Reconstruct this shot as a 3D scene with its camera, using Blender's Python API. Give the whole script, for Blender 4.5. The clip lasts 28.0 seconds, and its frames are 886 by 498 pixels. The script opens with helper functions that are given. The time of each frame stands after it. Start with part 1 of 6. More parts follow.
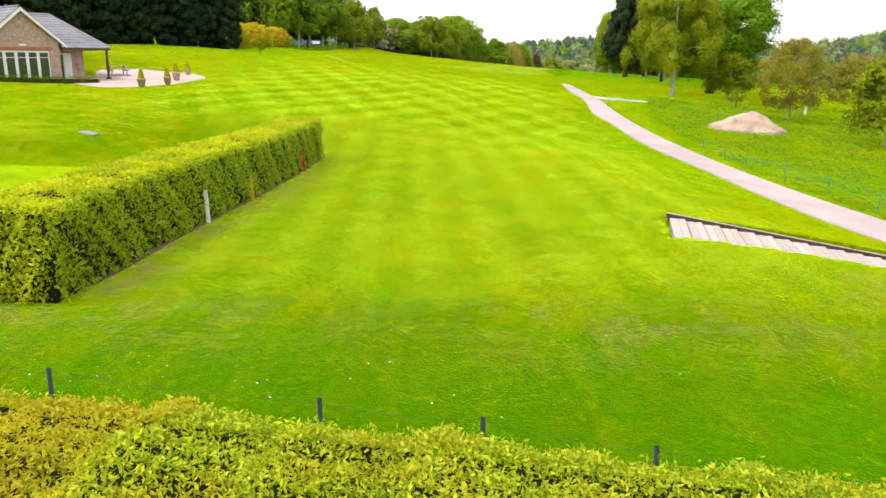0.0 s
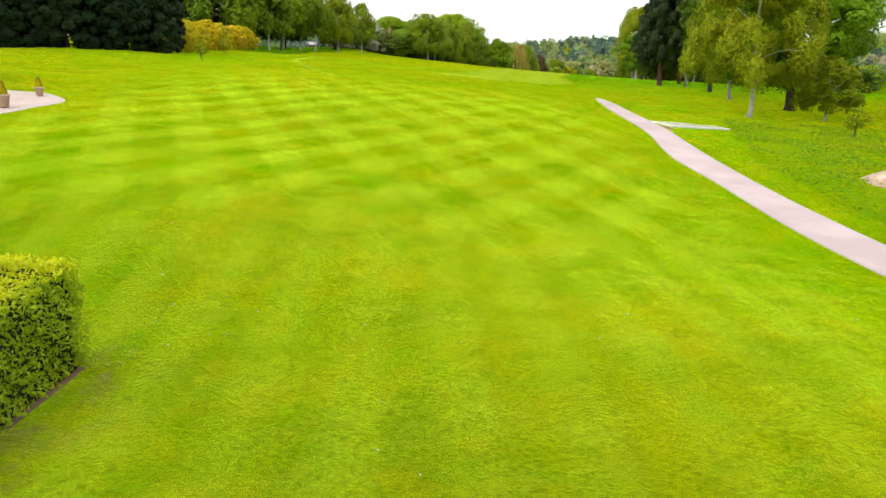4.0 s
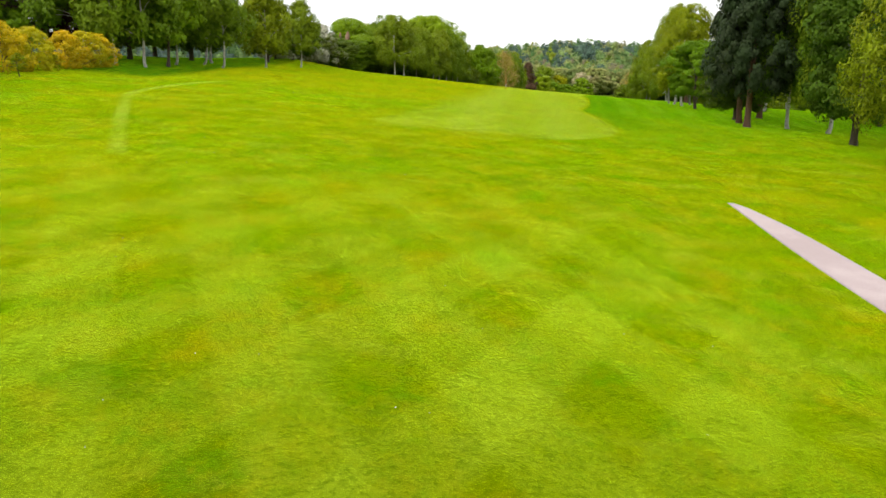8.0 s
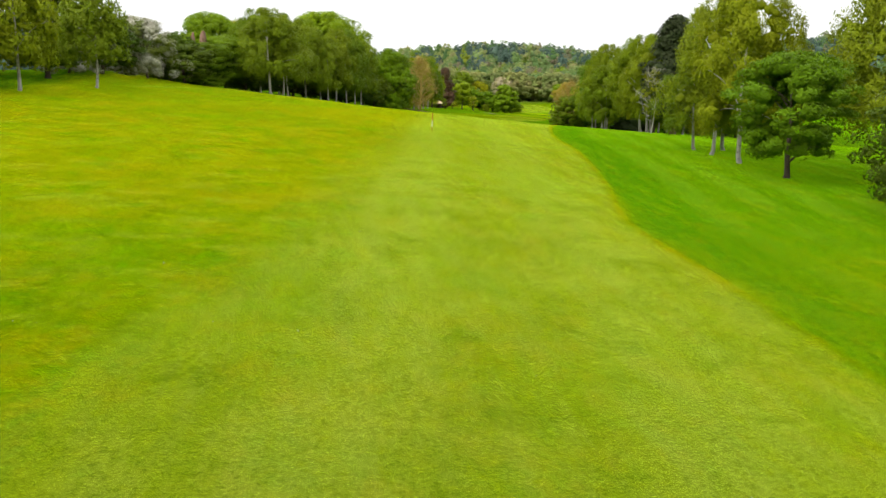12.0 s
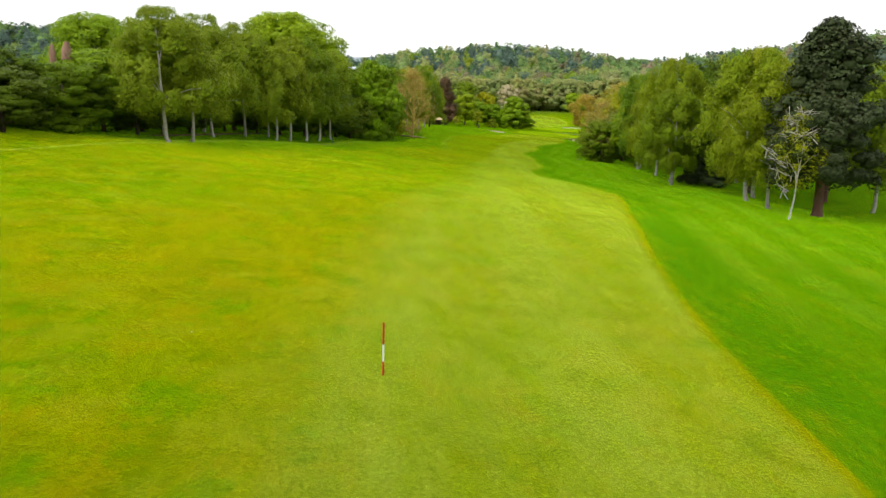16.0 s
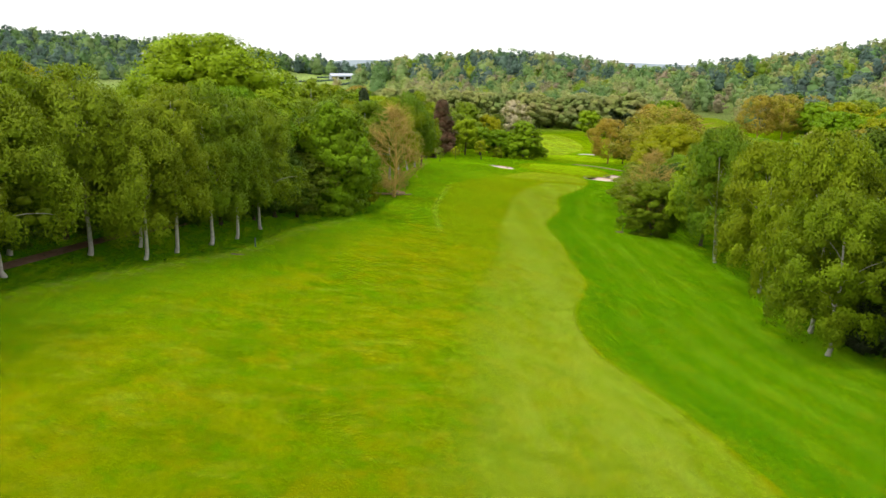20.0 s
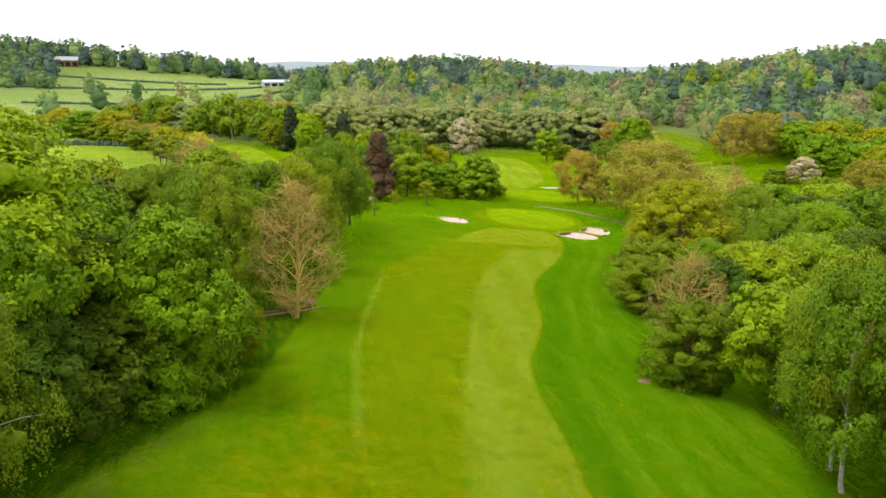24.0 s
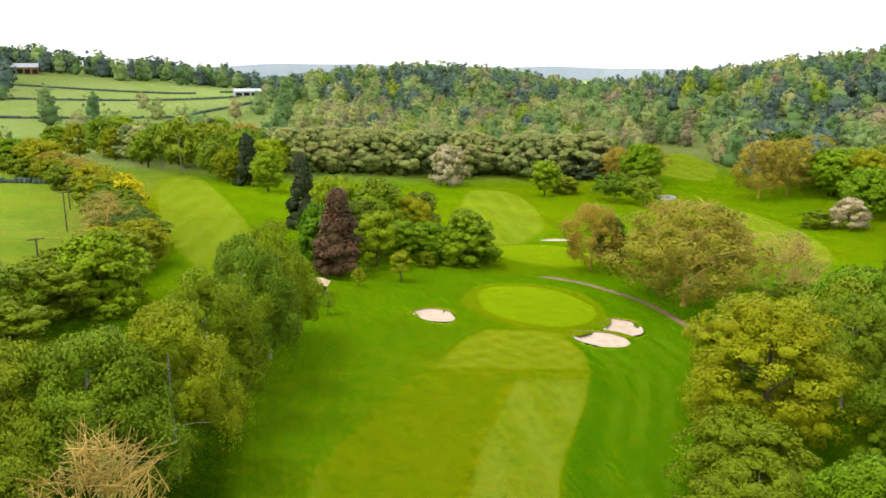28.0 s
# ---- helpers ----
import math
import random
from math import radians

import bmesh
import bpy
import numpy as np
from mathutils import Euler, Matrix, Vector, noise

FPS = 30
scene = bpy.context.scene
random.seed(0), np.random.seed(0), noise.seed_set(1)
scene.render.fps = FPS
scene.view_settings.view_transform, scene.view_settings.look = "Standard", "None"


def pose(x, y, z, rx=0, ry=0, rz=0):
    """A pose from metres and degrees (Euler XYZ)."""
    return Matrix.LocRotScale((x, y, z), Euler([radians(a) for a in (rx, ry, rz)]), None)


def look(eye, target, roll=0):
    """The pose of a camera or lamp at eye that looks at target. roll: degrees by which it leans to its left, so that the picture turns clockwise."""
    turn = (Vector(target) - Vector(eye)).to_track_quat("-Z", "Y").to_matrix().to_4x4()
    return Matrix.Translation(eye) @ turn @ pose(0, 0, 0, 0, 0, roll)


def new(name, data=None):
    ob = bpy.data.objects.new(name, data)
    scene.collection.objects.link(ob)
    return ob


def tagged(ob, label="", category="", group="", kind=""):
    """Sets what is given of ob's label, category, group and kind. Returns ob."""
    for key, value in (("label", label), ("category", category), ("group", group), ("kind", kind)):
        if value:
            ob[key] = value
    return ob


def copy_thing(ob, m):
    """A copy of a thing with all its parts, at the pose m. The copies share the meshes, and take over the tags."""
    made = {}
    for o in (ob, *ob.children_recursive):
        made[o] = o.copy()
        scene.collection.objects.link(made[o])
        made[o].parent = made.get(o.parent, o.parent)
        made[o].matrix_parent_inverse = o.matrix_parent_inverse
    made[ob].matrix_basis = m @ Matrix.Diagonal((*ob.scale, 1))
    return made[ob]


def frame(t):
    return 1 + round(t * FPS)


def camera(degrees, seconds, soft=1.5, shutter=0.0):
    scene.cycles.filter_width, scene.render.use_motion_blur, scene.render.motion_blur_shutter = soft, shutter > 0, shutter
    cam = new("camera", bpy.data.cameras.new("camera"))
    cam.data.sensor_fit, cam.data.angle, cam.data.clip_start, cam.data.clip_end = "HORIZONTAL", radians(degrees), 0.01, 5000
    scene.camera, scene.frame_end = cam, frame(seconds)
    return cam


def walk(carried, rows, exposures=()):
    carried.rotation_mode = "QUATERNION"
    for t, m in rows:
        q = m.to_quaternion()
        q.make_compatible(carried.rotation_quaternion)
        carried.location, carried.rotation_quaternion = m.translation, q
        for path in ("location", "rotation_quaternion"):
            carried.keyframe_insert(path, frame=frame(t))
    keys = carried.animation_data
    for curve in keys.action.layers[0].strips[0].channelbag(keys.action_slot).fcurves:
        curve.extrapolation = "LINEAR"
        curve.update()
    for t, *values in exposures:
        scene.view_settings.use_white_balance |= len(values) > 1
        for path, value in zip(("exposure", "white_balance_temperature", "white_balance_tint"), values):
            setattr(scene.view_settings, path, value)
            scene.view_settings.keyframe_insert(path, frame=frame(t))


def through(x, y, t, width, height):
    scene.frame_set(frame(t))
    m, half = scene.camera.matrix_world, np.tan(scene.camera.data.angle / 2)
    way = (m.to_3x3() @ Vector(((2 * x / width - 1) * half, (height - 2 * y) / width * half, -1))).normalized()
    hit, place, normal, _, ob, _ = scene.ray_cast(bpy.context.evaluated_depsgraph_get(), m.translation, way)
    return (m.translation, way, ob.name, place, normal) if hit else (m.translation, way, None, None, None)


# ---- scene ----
cam = camera(59.5, 28.0)
METRES, EYE, TILT, LEAN, TURN = 300.0, 4.3, -13.5, 0.0, 0.0
ROWS = [
    (0.0, 0.0, 0.0, 0.0, -0.0, 0.0, 0.0),
    (0.5, 0.0, 0.0039, 0.001, 0.01, -0.01, 0.01),
    (1.0, 0.0, 0.01, 0.0026, 0.01, -0.0, 0.02),
    (1.5, 0.0001, 0.0175, 0.0045, -0.0, -0.01, 0.04),
    (2.0, 0.0003, 0.0273, 0.007, 0.01, -0.02, 0.07),
    (2.5, 0.0006, 0.0382, 0.01, 0.02, -0.03, 0.09),
    (3.0, 0.0009, 0.0514, 0.0136, 0.04, -0.03, 0.16),
    (3.5, 0.0012, 0.0655, 0.0176, 0.04, -0.01, 0.16),
    (5.5, 0.0043, 0.1314, 0.0367, -0.0, 0.15, 0.18),
    (6.0, 0.0051, 0.1489, 0.042, 0.01, 0.19, 0.23),
    (6.5, 0.0059, 0.1677, 0.0478, -0.17, 0.2, 0.29),
    (7.0, 0.0067, 0.1859, 0.0532, -0.5, 0.21, 0.32),
    (7.5, 0.0077, 0.2051, 0.0588, -0.92, 0.22, 0.36),
    (8.0, 0.0087, 0.2237, 0.0639, -1.35, 0.24, 0.51),
    (8.5, 0.0097, 0.2433, 0.0693, -1.86, 0.21, 0.58),
    (9.0, 0.0108, 0.2623, 0.0742, -2.33, 0.22, 0.71),
    (9.5, 0.0122, 0.2821, 0.0794, -3.05, 0.2, 0.82),
    (10.0, 0.0137, 0.301, 0.0847, -4.23, 0.19, 1.11),
    (10.5, 0.0153, 0.3196, 0.0901, -5.42, 0.19, 1.46),
    (11.0, 0.017, 0.3381, 0.0957, -6.61, 0.14, 1.63),
    (11.5, 0.0189, 0.3572, 0.1015, -7.58, 0.13, 1.87),
    (12.0, 0.021, 0.3753, 0.1071, -7.62, 0.14, 1.9),
    (12.5, 0.0235, 0.3944, 0.1129, -7.62, 0.15, 1.9),
    (14.5, 0.0354, 0.4662, 0.1347, -7.51, 0.19, 1.94),
    (15.0, 0.0384, 0.4838, 0.1401, -7.51, 0.19, 1.89),
    (15.5, 0.0415, 0.5022, 0.1461, -7.48, 0.19, 1.89),
    (16.0, 0.0445, 0.5197, 0.1522, -7.47, 0.18, 1.85),
    (16.5, 0.0476, 0.5379, 0.1586, -7.45, 0.19, 1.79),
    (17.0, 0.0507, 0.5553, 0.1647, -7.45, 0.21, 1.75),
    (17.5, 0.0538, 0.5728, 0.171, -7.43, 0.22, 1.75),
    (18.0, 0.057, 0.591, 0.1777, -7.41, 0.23, 1.74),
    (18.5, 0.0601, 0.6083, 0.1842, -7.4, 0.25, 1.77),
    (19.0, 0.0633, 0.6263, 0.1914, -7.41, 0.25, 1.74),
    (19.5, 0.0664, 0.6432, 0.198, -7.39, 0.26, 1.74),
    (20.0, 0.0698, 0.6612, 0.205, -7.39, 0.27, 1.72),
    (20.5, 0.0728, 0.6784, 0.2117, -7.41, 0.24, 1.71),
    (22.5, 0.0859, 0.7493, 0.2384, -8.28, 0.23, 1.88),
    (23.0, 0.0893, 0.7673, 0.2452, -9.31, 0.17, 2.1),
    (23.5, 0.0927, 0.7842, 0.2516, -10.8, 0.11, 2.5),
    (24.0, 0.0963, 0.802, 0.2585, -11.4, 0.09, 2.64),
    (24.5, 0.1001, 0.8187, 0.2651, -11.52, 0.09, 2.68),
    (25.0, 0.1041, 0.8353, 0.272, -11.64, 0.09, 2.74),
    (25.5, 0.1083, 0.8529, 0.2794, -11.8, 0.09, 2.78),
    (26.0, 0.1124, 0.8695, 0.2864, -11.93, 0.06, 2.82),
    (26.5, 0.1169, 0.8868, 0.2938, -12.07, 0.04, 2.85),
    (27.0, 0.1213, 0.9035, 0.3007, -12.21, 0.04, 2.89),
    (27.5, 0.1257, 0.9198, 0.3073, -12.34, 0.04, 2.93),
    (28.0, 0.1305, 0.9367, 0.3142, -12.44, 0.03, 2.94),
]
EXPOSURES = [(0.0, 0.3), (3.0, 0.2), (6.0, 0.12), (11.0, 0.02), (13.0, 0.0), (17.0, 0.05), (20.0, 0.1), (23.0, 0.19), (28.0, 0.18)]
walk(cam, [(t, pose(0, 0, EYE, TILT, LEAN, TURN) @ pose(METRES * x, METRES * y, METRES * z, 90 + pitch, roll, yaw)) for t, x, y, z, yaw, pitch, roll in ROWS], EXPOSURES)

# ---------------------------------------------------------------- sky and sun
world = bpy.data.worlds.new("overcast_sky")
scene.world = world
world.use_nodes = True
wn, wl = world.node_tree.nodes, world.node_tree.links
sky = wn.new("ShaderNodeTexSky")
sky.sky_type, sky.sun_disc = "NISHITA", False
sky.sun_elevation, sky.sun_rotation = radians(65), radians(254)
sky.air_density, sky.dust_density, sky.ozone_density = 1.0, 4.0, 1.0
dim = wn.new("ShaderNodeVectorMath")
dim.operation = "SCALE"
dim.inputs[3].default_value = 0.1
cloud = wn.new("ShaderNodeMix")
cloud.data_type = "RGBA"
cloud.inputs[0].default_value = 0.88
cloud.inputs[7].default_value = (1.0, 1.0, 1.0, 1)
wl.new(sky.outputs[0], dim.inputs[0])
wl.new(dim.outputs[0], cloud.inputs[6])
wl.new(cloud.outputs[2], wn["Background"].inputs[0])
wn["Background"].inputs[1].default_value = 1.28
sun = new("sun", bpy.data.lights.new("sun", "SUN"))
sun.data.energy, sun.data.angle, sun.data.color = 2.6, radians(22), (1.0, 0.96, 0.88)
sun.matrix_basis = look((-49, -14, 110), (0, 0, 0))


# ---------------------------------------------------------------- materials
def nodes_of(name):
    m = bpy.data.materials.new(name)
    m.use_nodes = True
    return m, m.node_tree.nodes, m.node_tree.links


def rgba(c):
    return (c[0], c[1], c[2], 1)


def noise_node(n, l, coord, scale, detail=4, rough=0.6, squash=None):
    t = n.new("ShaderNodeTexNoise")
    t.inputs["Scale"].default_value, t.inputs["Detail"].default_value, t.inputs["Roughness"].default_value = scale, detail, rough
    if squash:
        mp = n.new("ShaderNodeMapping")
        mp.inputs["Scale"].default_value = squash
        l.new(coord, mp.inputs[0])
        coord = mp.outputs[0]
    l.new(coord, t.inputs["Vector"])
    return t.outputs["Fac"]


def ramp(n, l, fac, lo, hi):
    r = n.new("ShaderNodeMapRange")
    r.interpolation_type = "SMOOTHSTEP"
    r.inputs[1].default_value, r.inputs[2].default_value = lo, hi
    l.new(fac, r.inputs[0])
    return r.outputs[0]


def mixc(n, l, fac, a, b, mode="MIX"):
    m = n.new("ShaderNodeMix")
    m.data_type, m.blend_type = "RGBA", mode
    for sock, v in ((0, fac), (6, a), (7, b)):
        if isinstance(v, (int, float)):
            m.inputs[sock].default_value = v
        elif isinstance(v, tuple):
            m.inputs[sock].default_value = rgba(v)
        else:
            l.new(v, m.inputs[sock])
    return m.outputs[2]


def maths(n, l, op, a, b=0.0):
    m = n.new("ShaderNodeMath")
    m.operation = op
    for sock, v in ((0, a), (1, b)):
        if isinstance(v, (int, float)):
            m.inputs[sock].default_value = v
        else:
            l.new(v, m.inputs[sock])
    return m.outputs[0]


def bumped(n, l, bsdf, height, strength, dist):
    b = n.new("ShaderNodeBump")
    b.inputs["Strength"].default_value, b.inputs["Distance"].default_value = strength, dist
    l.new(height, b.inputs["Height"])
    l.new(b.outputs[0], bsdf.inputs["Normal"])


def place_coord(n):
    return n.new("ShaderNodeNewGeometry").outputs["Position"]


def plain(name, c1, c2, scale, rough=0.8, bump=0.3, fine=None, c3=None, squash=None, metal=0.0, dist=0.02, own=False, spread=0.0):
    """Two-scale noise colour with fine relief."""
    m, n, l = nodes_of(name)
    p = n["Principled BSDF"]
    co = n.new("ShaderNodeTexCoord").outputs["Object"] if own else place_coord(n)
    big = noise_node(n, l, co, scale, 5, 0.6, squash)
    small = noise_node(n, l, co, fine or scale * 9, 4, 0.7, squash)
    c = mixc(n, l, ramp(n, l, big, 0.35, 0.65), c1, c2)
    c = mixc(n, l, ramp(n, l, small, 0.5, 0.75), c, c3 or tuple(0.6 * v for v in c1))
    if spread:
        oi = n.new("ShaderNodeObjectInfo").outputs["Random"]
        hv = n.new("ShaderNodeHueSaturation")
        l.new(c, hv.inputs["Color"])
        l.new(maths(n, l, "ADD", maths(n, l, "MULTIPLY", oi, spread), 1 - spread / 2), hv.inputs["Value"])
        c = hv.outputs[0]
    l.new(c, p.inputs["Base Color"])
    p.inputs["Roughness"].default_value, p.inputs["Metallic"].default_value = rough, metal
    p.inputs["Specular IOR Level"].default_value = 0.08 if rough > 0.8 else 0.4
    bumped(n, l, p, small, bump, dist)
    return m


def leafy(name, c1, c2, c3=None, gloss=0.5, through=0.3, spread=0.3, hue=0.02, far=False, vary=0.5, shine=0.12):
    """Leaves: colour differs leaf by leaf and tree by tree; some light passes through."""
    m, n, l = nodes_of(name)
    p = n["Principled BSDF"]
    g = n.new("ShaderNodeNewGeometry")
    rnd = g.outputs["Random Per Island"]
    co = n.new("ShaderNodeTexCoord").outputs["Object"]
    c = mixc(n, l, maths(n, l, "ADD", maths(n, l, "MULTIPLY", rnd, vary), 0.5 - vary / 2), c1, c2)
    if c3:
        c = mixc(n, l, ramp(n, l, noise_node(n, l, co, 0.07 if far else 0.45, 3), 0.42, 0.6), c, c3)
    c = mixc(n, l, maths(n, l, "MULTIPLY", ramp(n, l, noise_node(n, l, co, 1.1, 3), 0.42, 0.66), 0.12 if far else 0.4), c, mixc(n, l, 1.0, c, (0.7, 0.74, 0.66), "MULTIPLY"))
    oi = n.new("ShaderNodeObjectInfo").outputs["Random"]
    hv = n.new("ShaderNodeHueSaturation")
    l.new(c, hv.inputs["Color"])
    if far:
        # each tree of a joined wood carries its own tone
        oi = maths(n, l, "FRACT", maths(n, l, "ADD", oi, attr(n, "tone")))
        bumped(n, l, p, noise_node(n, l, co, 0.9, 3, 0.7), 0.5, 0.4)
    else:
        small = noise_node(n, l, co, 3.4, 4, 0.75)
        bumped(n, l, p, small, 0.9, 0.22)
        l.new(mixc(n, l, maths(n, l, "MULTIPLY", ramp(n, l, small, 0.5, 0.66), 0.3), c, mixc(n, l, 1.0, c, (0.45, 0.52, 0.4), "MULTIPLY")), hv.inputs["Color"])
    l.new(maths(n, l, "ADD", maths(n, l, "MULTIPLY", oi, spread), 1 - spread / 2), hv.inputs["Value"])
    l.new(maths(n, l, "ADD", maths(n, l, "MULTIPLY", oi, -hue * 2), 0.5 + hue), hv.inputs["Hue"])
    l.new(hv.outputs[0], p.inputs["Base Color"])
    p.inputs["Roughness"].default_value = gloss
    p.inputs["Specular IOR Level"].default_value = shine
    tr = n.new("ShaderNodeBsdfTranslucent")
    l.new(hv.outputs[0], tr.inputs["Color"])
    ms = n.new("ShaderNodeMixShader")
    ms.inputs[0].default_value = 0.4 if far else through
    l.new(p.outputs[0], ms.inputs[1])
    l.new(tr.outputs[0], ms.inputs[2])
    l.new(ms.outputs[0], n["Material Output"].inputs["Surface"])
    return m


def stripes(n, l, co, angle, width, soft=0.35, phase=0.0):
    """Mowing stripes across the ground; angle: degrees of their run, clockwise from +y."""
    a = radians(angle)
    d = n.new("ShaderNodeVectorMath")
    d.operation = "DOT_PRODUCT"
    l.new(co, d.inputs[0])
    d.inputs[1].default_value = (math.cos(a), -math.sin(a), 0)
    wob = maths(n, l, "MULTIPLY", noise_node(n, l, co, 0.12, 2), 0.9)
    s = maths(n, l, "SINE", maths(n, l, "ADD", maths(n, l, "ADD", maths(n, l, "MULTIPLY", d.outputs["Value"], math.pi / width), phase), wob))
    return ramp(n, l, s, -soft, soft)


def attr(n, name):
    a = n.new("ShaderNodeAttribute")
    a.attribute_name = name
    return a.outputs["Fac"]


def grass(name, green, olive, straw, marks, edged=False):
    """Turf: patches of green, olive and dry straw at several sizes, with short blades as relief. marks(n, l, co, colour) lays the mowing on it."""
    m, n, l = nodes_of(name)
    p = n["Principled BSDF"]
    co = place_coord(n)
    c = mixc(n, l, ramp(n, l, noise_node(n, l, co, 0.04, 5, 0.62), 0.36, 0.64), green, olive)
    c = mixc(n, l, maths(n, l, "MULTIPLY", ramp(n, l, noise_node(n, l, co, 0.14, 8, 0.72), 0.46, 0.72), 0.6), c, straw)
    c = mixc(n, l, maths(n, l, "MULTIPLY", ramp(n, l, noise_node(n, l, co, 0.31, 8, 0.7, (1.2, 0.85, 1)), 0.44, 0.7), 0.7), c, tuple(0.55 * v for v in green))
    c = mixc(n, l, maths(n, l, "MULTIPLY", ramp(n, l, noise_node(n, l, co, 0.5, 7, 0.72, (0.8, 1.2, 1)), 0.46, 0.72), 0.6), c, (0.23, 0.3, 0.014))
    c = mixc(n, l, maths(n, l, "MULTIPLY", ramp(n, l, noise_node(n, l, co, 2.2, 6, 0.75), 0.5, 0.72), 0.45), c, tuple(0.62 * v for v in green))
    along = n.new("ShaderNodeSeparateXYZ")
    l.new(co, along.inputs[0])
    dry = maths(n, l, "MULTIPLY", ramp(n, l, along.outputs[1], 138, 175), maths(n, l, "SUBTRACT", 1.0, ramp(n, l, along.outputs[1], 200, 250)))
    dry = maths(n, l, "ADD", dry, maths(n, l, "MULTIPLY", maths(n, l, "MULTIPLY", ramp(n, l, along.outputs[1], 82, 100), maths(n, l, "SUBTRACT", 1.0, ramp(n, l, along.outputs[1], 112, 124))), 0.4))
    patchy = maths(n, l, "ADD", 0.16, maths(n, l, "MULTIPLY", ramp(n, l, noise_node(n, l, co, 0.07, 6, 0.7), 0.35, 0.65), 0.34))
    c = mixc(n, l, maths(n, l, "MULTIPLY", dry, patchy), c, (0.245, 0.215, 0.001))
    c = mixc(n, l, maths(n, l, "MULTIPLY", ramp(n, l, noise_node(n, l, co, 0.4, 8, 0.74, (1.1, 0.9, 1)), 0.48, 0.64), 0.4), c, (0.28, 0.215, 0.002))
    c = mixc(n, l, maths(n, l, "MULTIPLY", ramp(n, l, noise_node(n, l, co, 0.5, 8, 0.74, (1.0, 0.9, 1)), 0.5, 0.64), 0.55), c, (0.05, 0.18, 0.0005))
    c = mixc(n, l, attr(n, "inside"), c, marks(n, l, co, c)) if edged else marks(n, l, co, c)
    c = mixc(n, l, maths(n, l, "MULTIPLY", ramp(n, l, noise_node(n, l, co, 0.7, 7, 0.74, (1, 0.6, 1)), 0.52, 0.68), 0.26), c, straw)
    c = mixc(n, l, maths(n, l, "MULTIPLY", ramp(n, l, noise_node(n, l, co, 0.52, 7, 0.74, (0.8, 1, 1)), 0.49, 0.68), 0.4), c, tuple(0.6 * v for v in green))
    c = mixc(n, l, maths(n, l, "MULTIPLY", ramp(n, l, noise_node(n, l, co, 1.6, 4, 0.6, (1.0, 0.09, 1)), 0.46, 0.7), 0.16), c, tuple(1.5 * v for v in olive))
    fine = noise_node(n, l, co, 9.0, 4, 0.75)
    blade = noise_node(n, l, co, 38.0, 3, 0.7)
    c = mixc(n, l, maths(n, l, "MULTIPLY", ramp(n, l, fine, 0.42, 0.72), 0.62), c, tuple(0.42 * v for v in green))
    c = mixc(n, l, maths(n, l, "MULTIPLY", ramp(n, l, noise_node(n, l, co, 3.3, 6, 0.78), 0.5, 0.68), 0.34), c, tuple(1.35 * v for v in olive))
    c = mixc(n, l, maths(n, l, "MULTIPLY", ramp(n, l, blade, 0.5, 0.8), 0.5), c, tuple(1.5 * v for v in olive))
    l.new(mixc(n, l, 1.0, c, (0.76, 0.76, 0.76), "MULTIPLY"), p.inputs["Base Color"])
    p.inputs["Roughness"].default_value = 0.85
    p.inputs["Specular IOR Level"].default_value = 0.0
    p.inputs["Sheen Weight"].default_value, p.inputs["Sheen Roughness"].default_value = 1.0, 0.2
    l.new(mixc(n, l, 1.0, c, (8.0, 8.0, 8.0), "MULTIPLY"), p.inputs["Sheen Tint"])
    bumped(n, l, p, maths(n, l, "ADD", fine, blade), 0.5, 0.05)
    return m


LAWN, OLIVE, STRAW, SHADED_ROUGH = (0.095, 0.2, 0.0006), (0.168, 0.207, 0.0006), (0.25, 0.2, 0.003), (0.009, 0.05, 0.001)


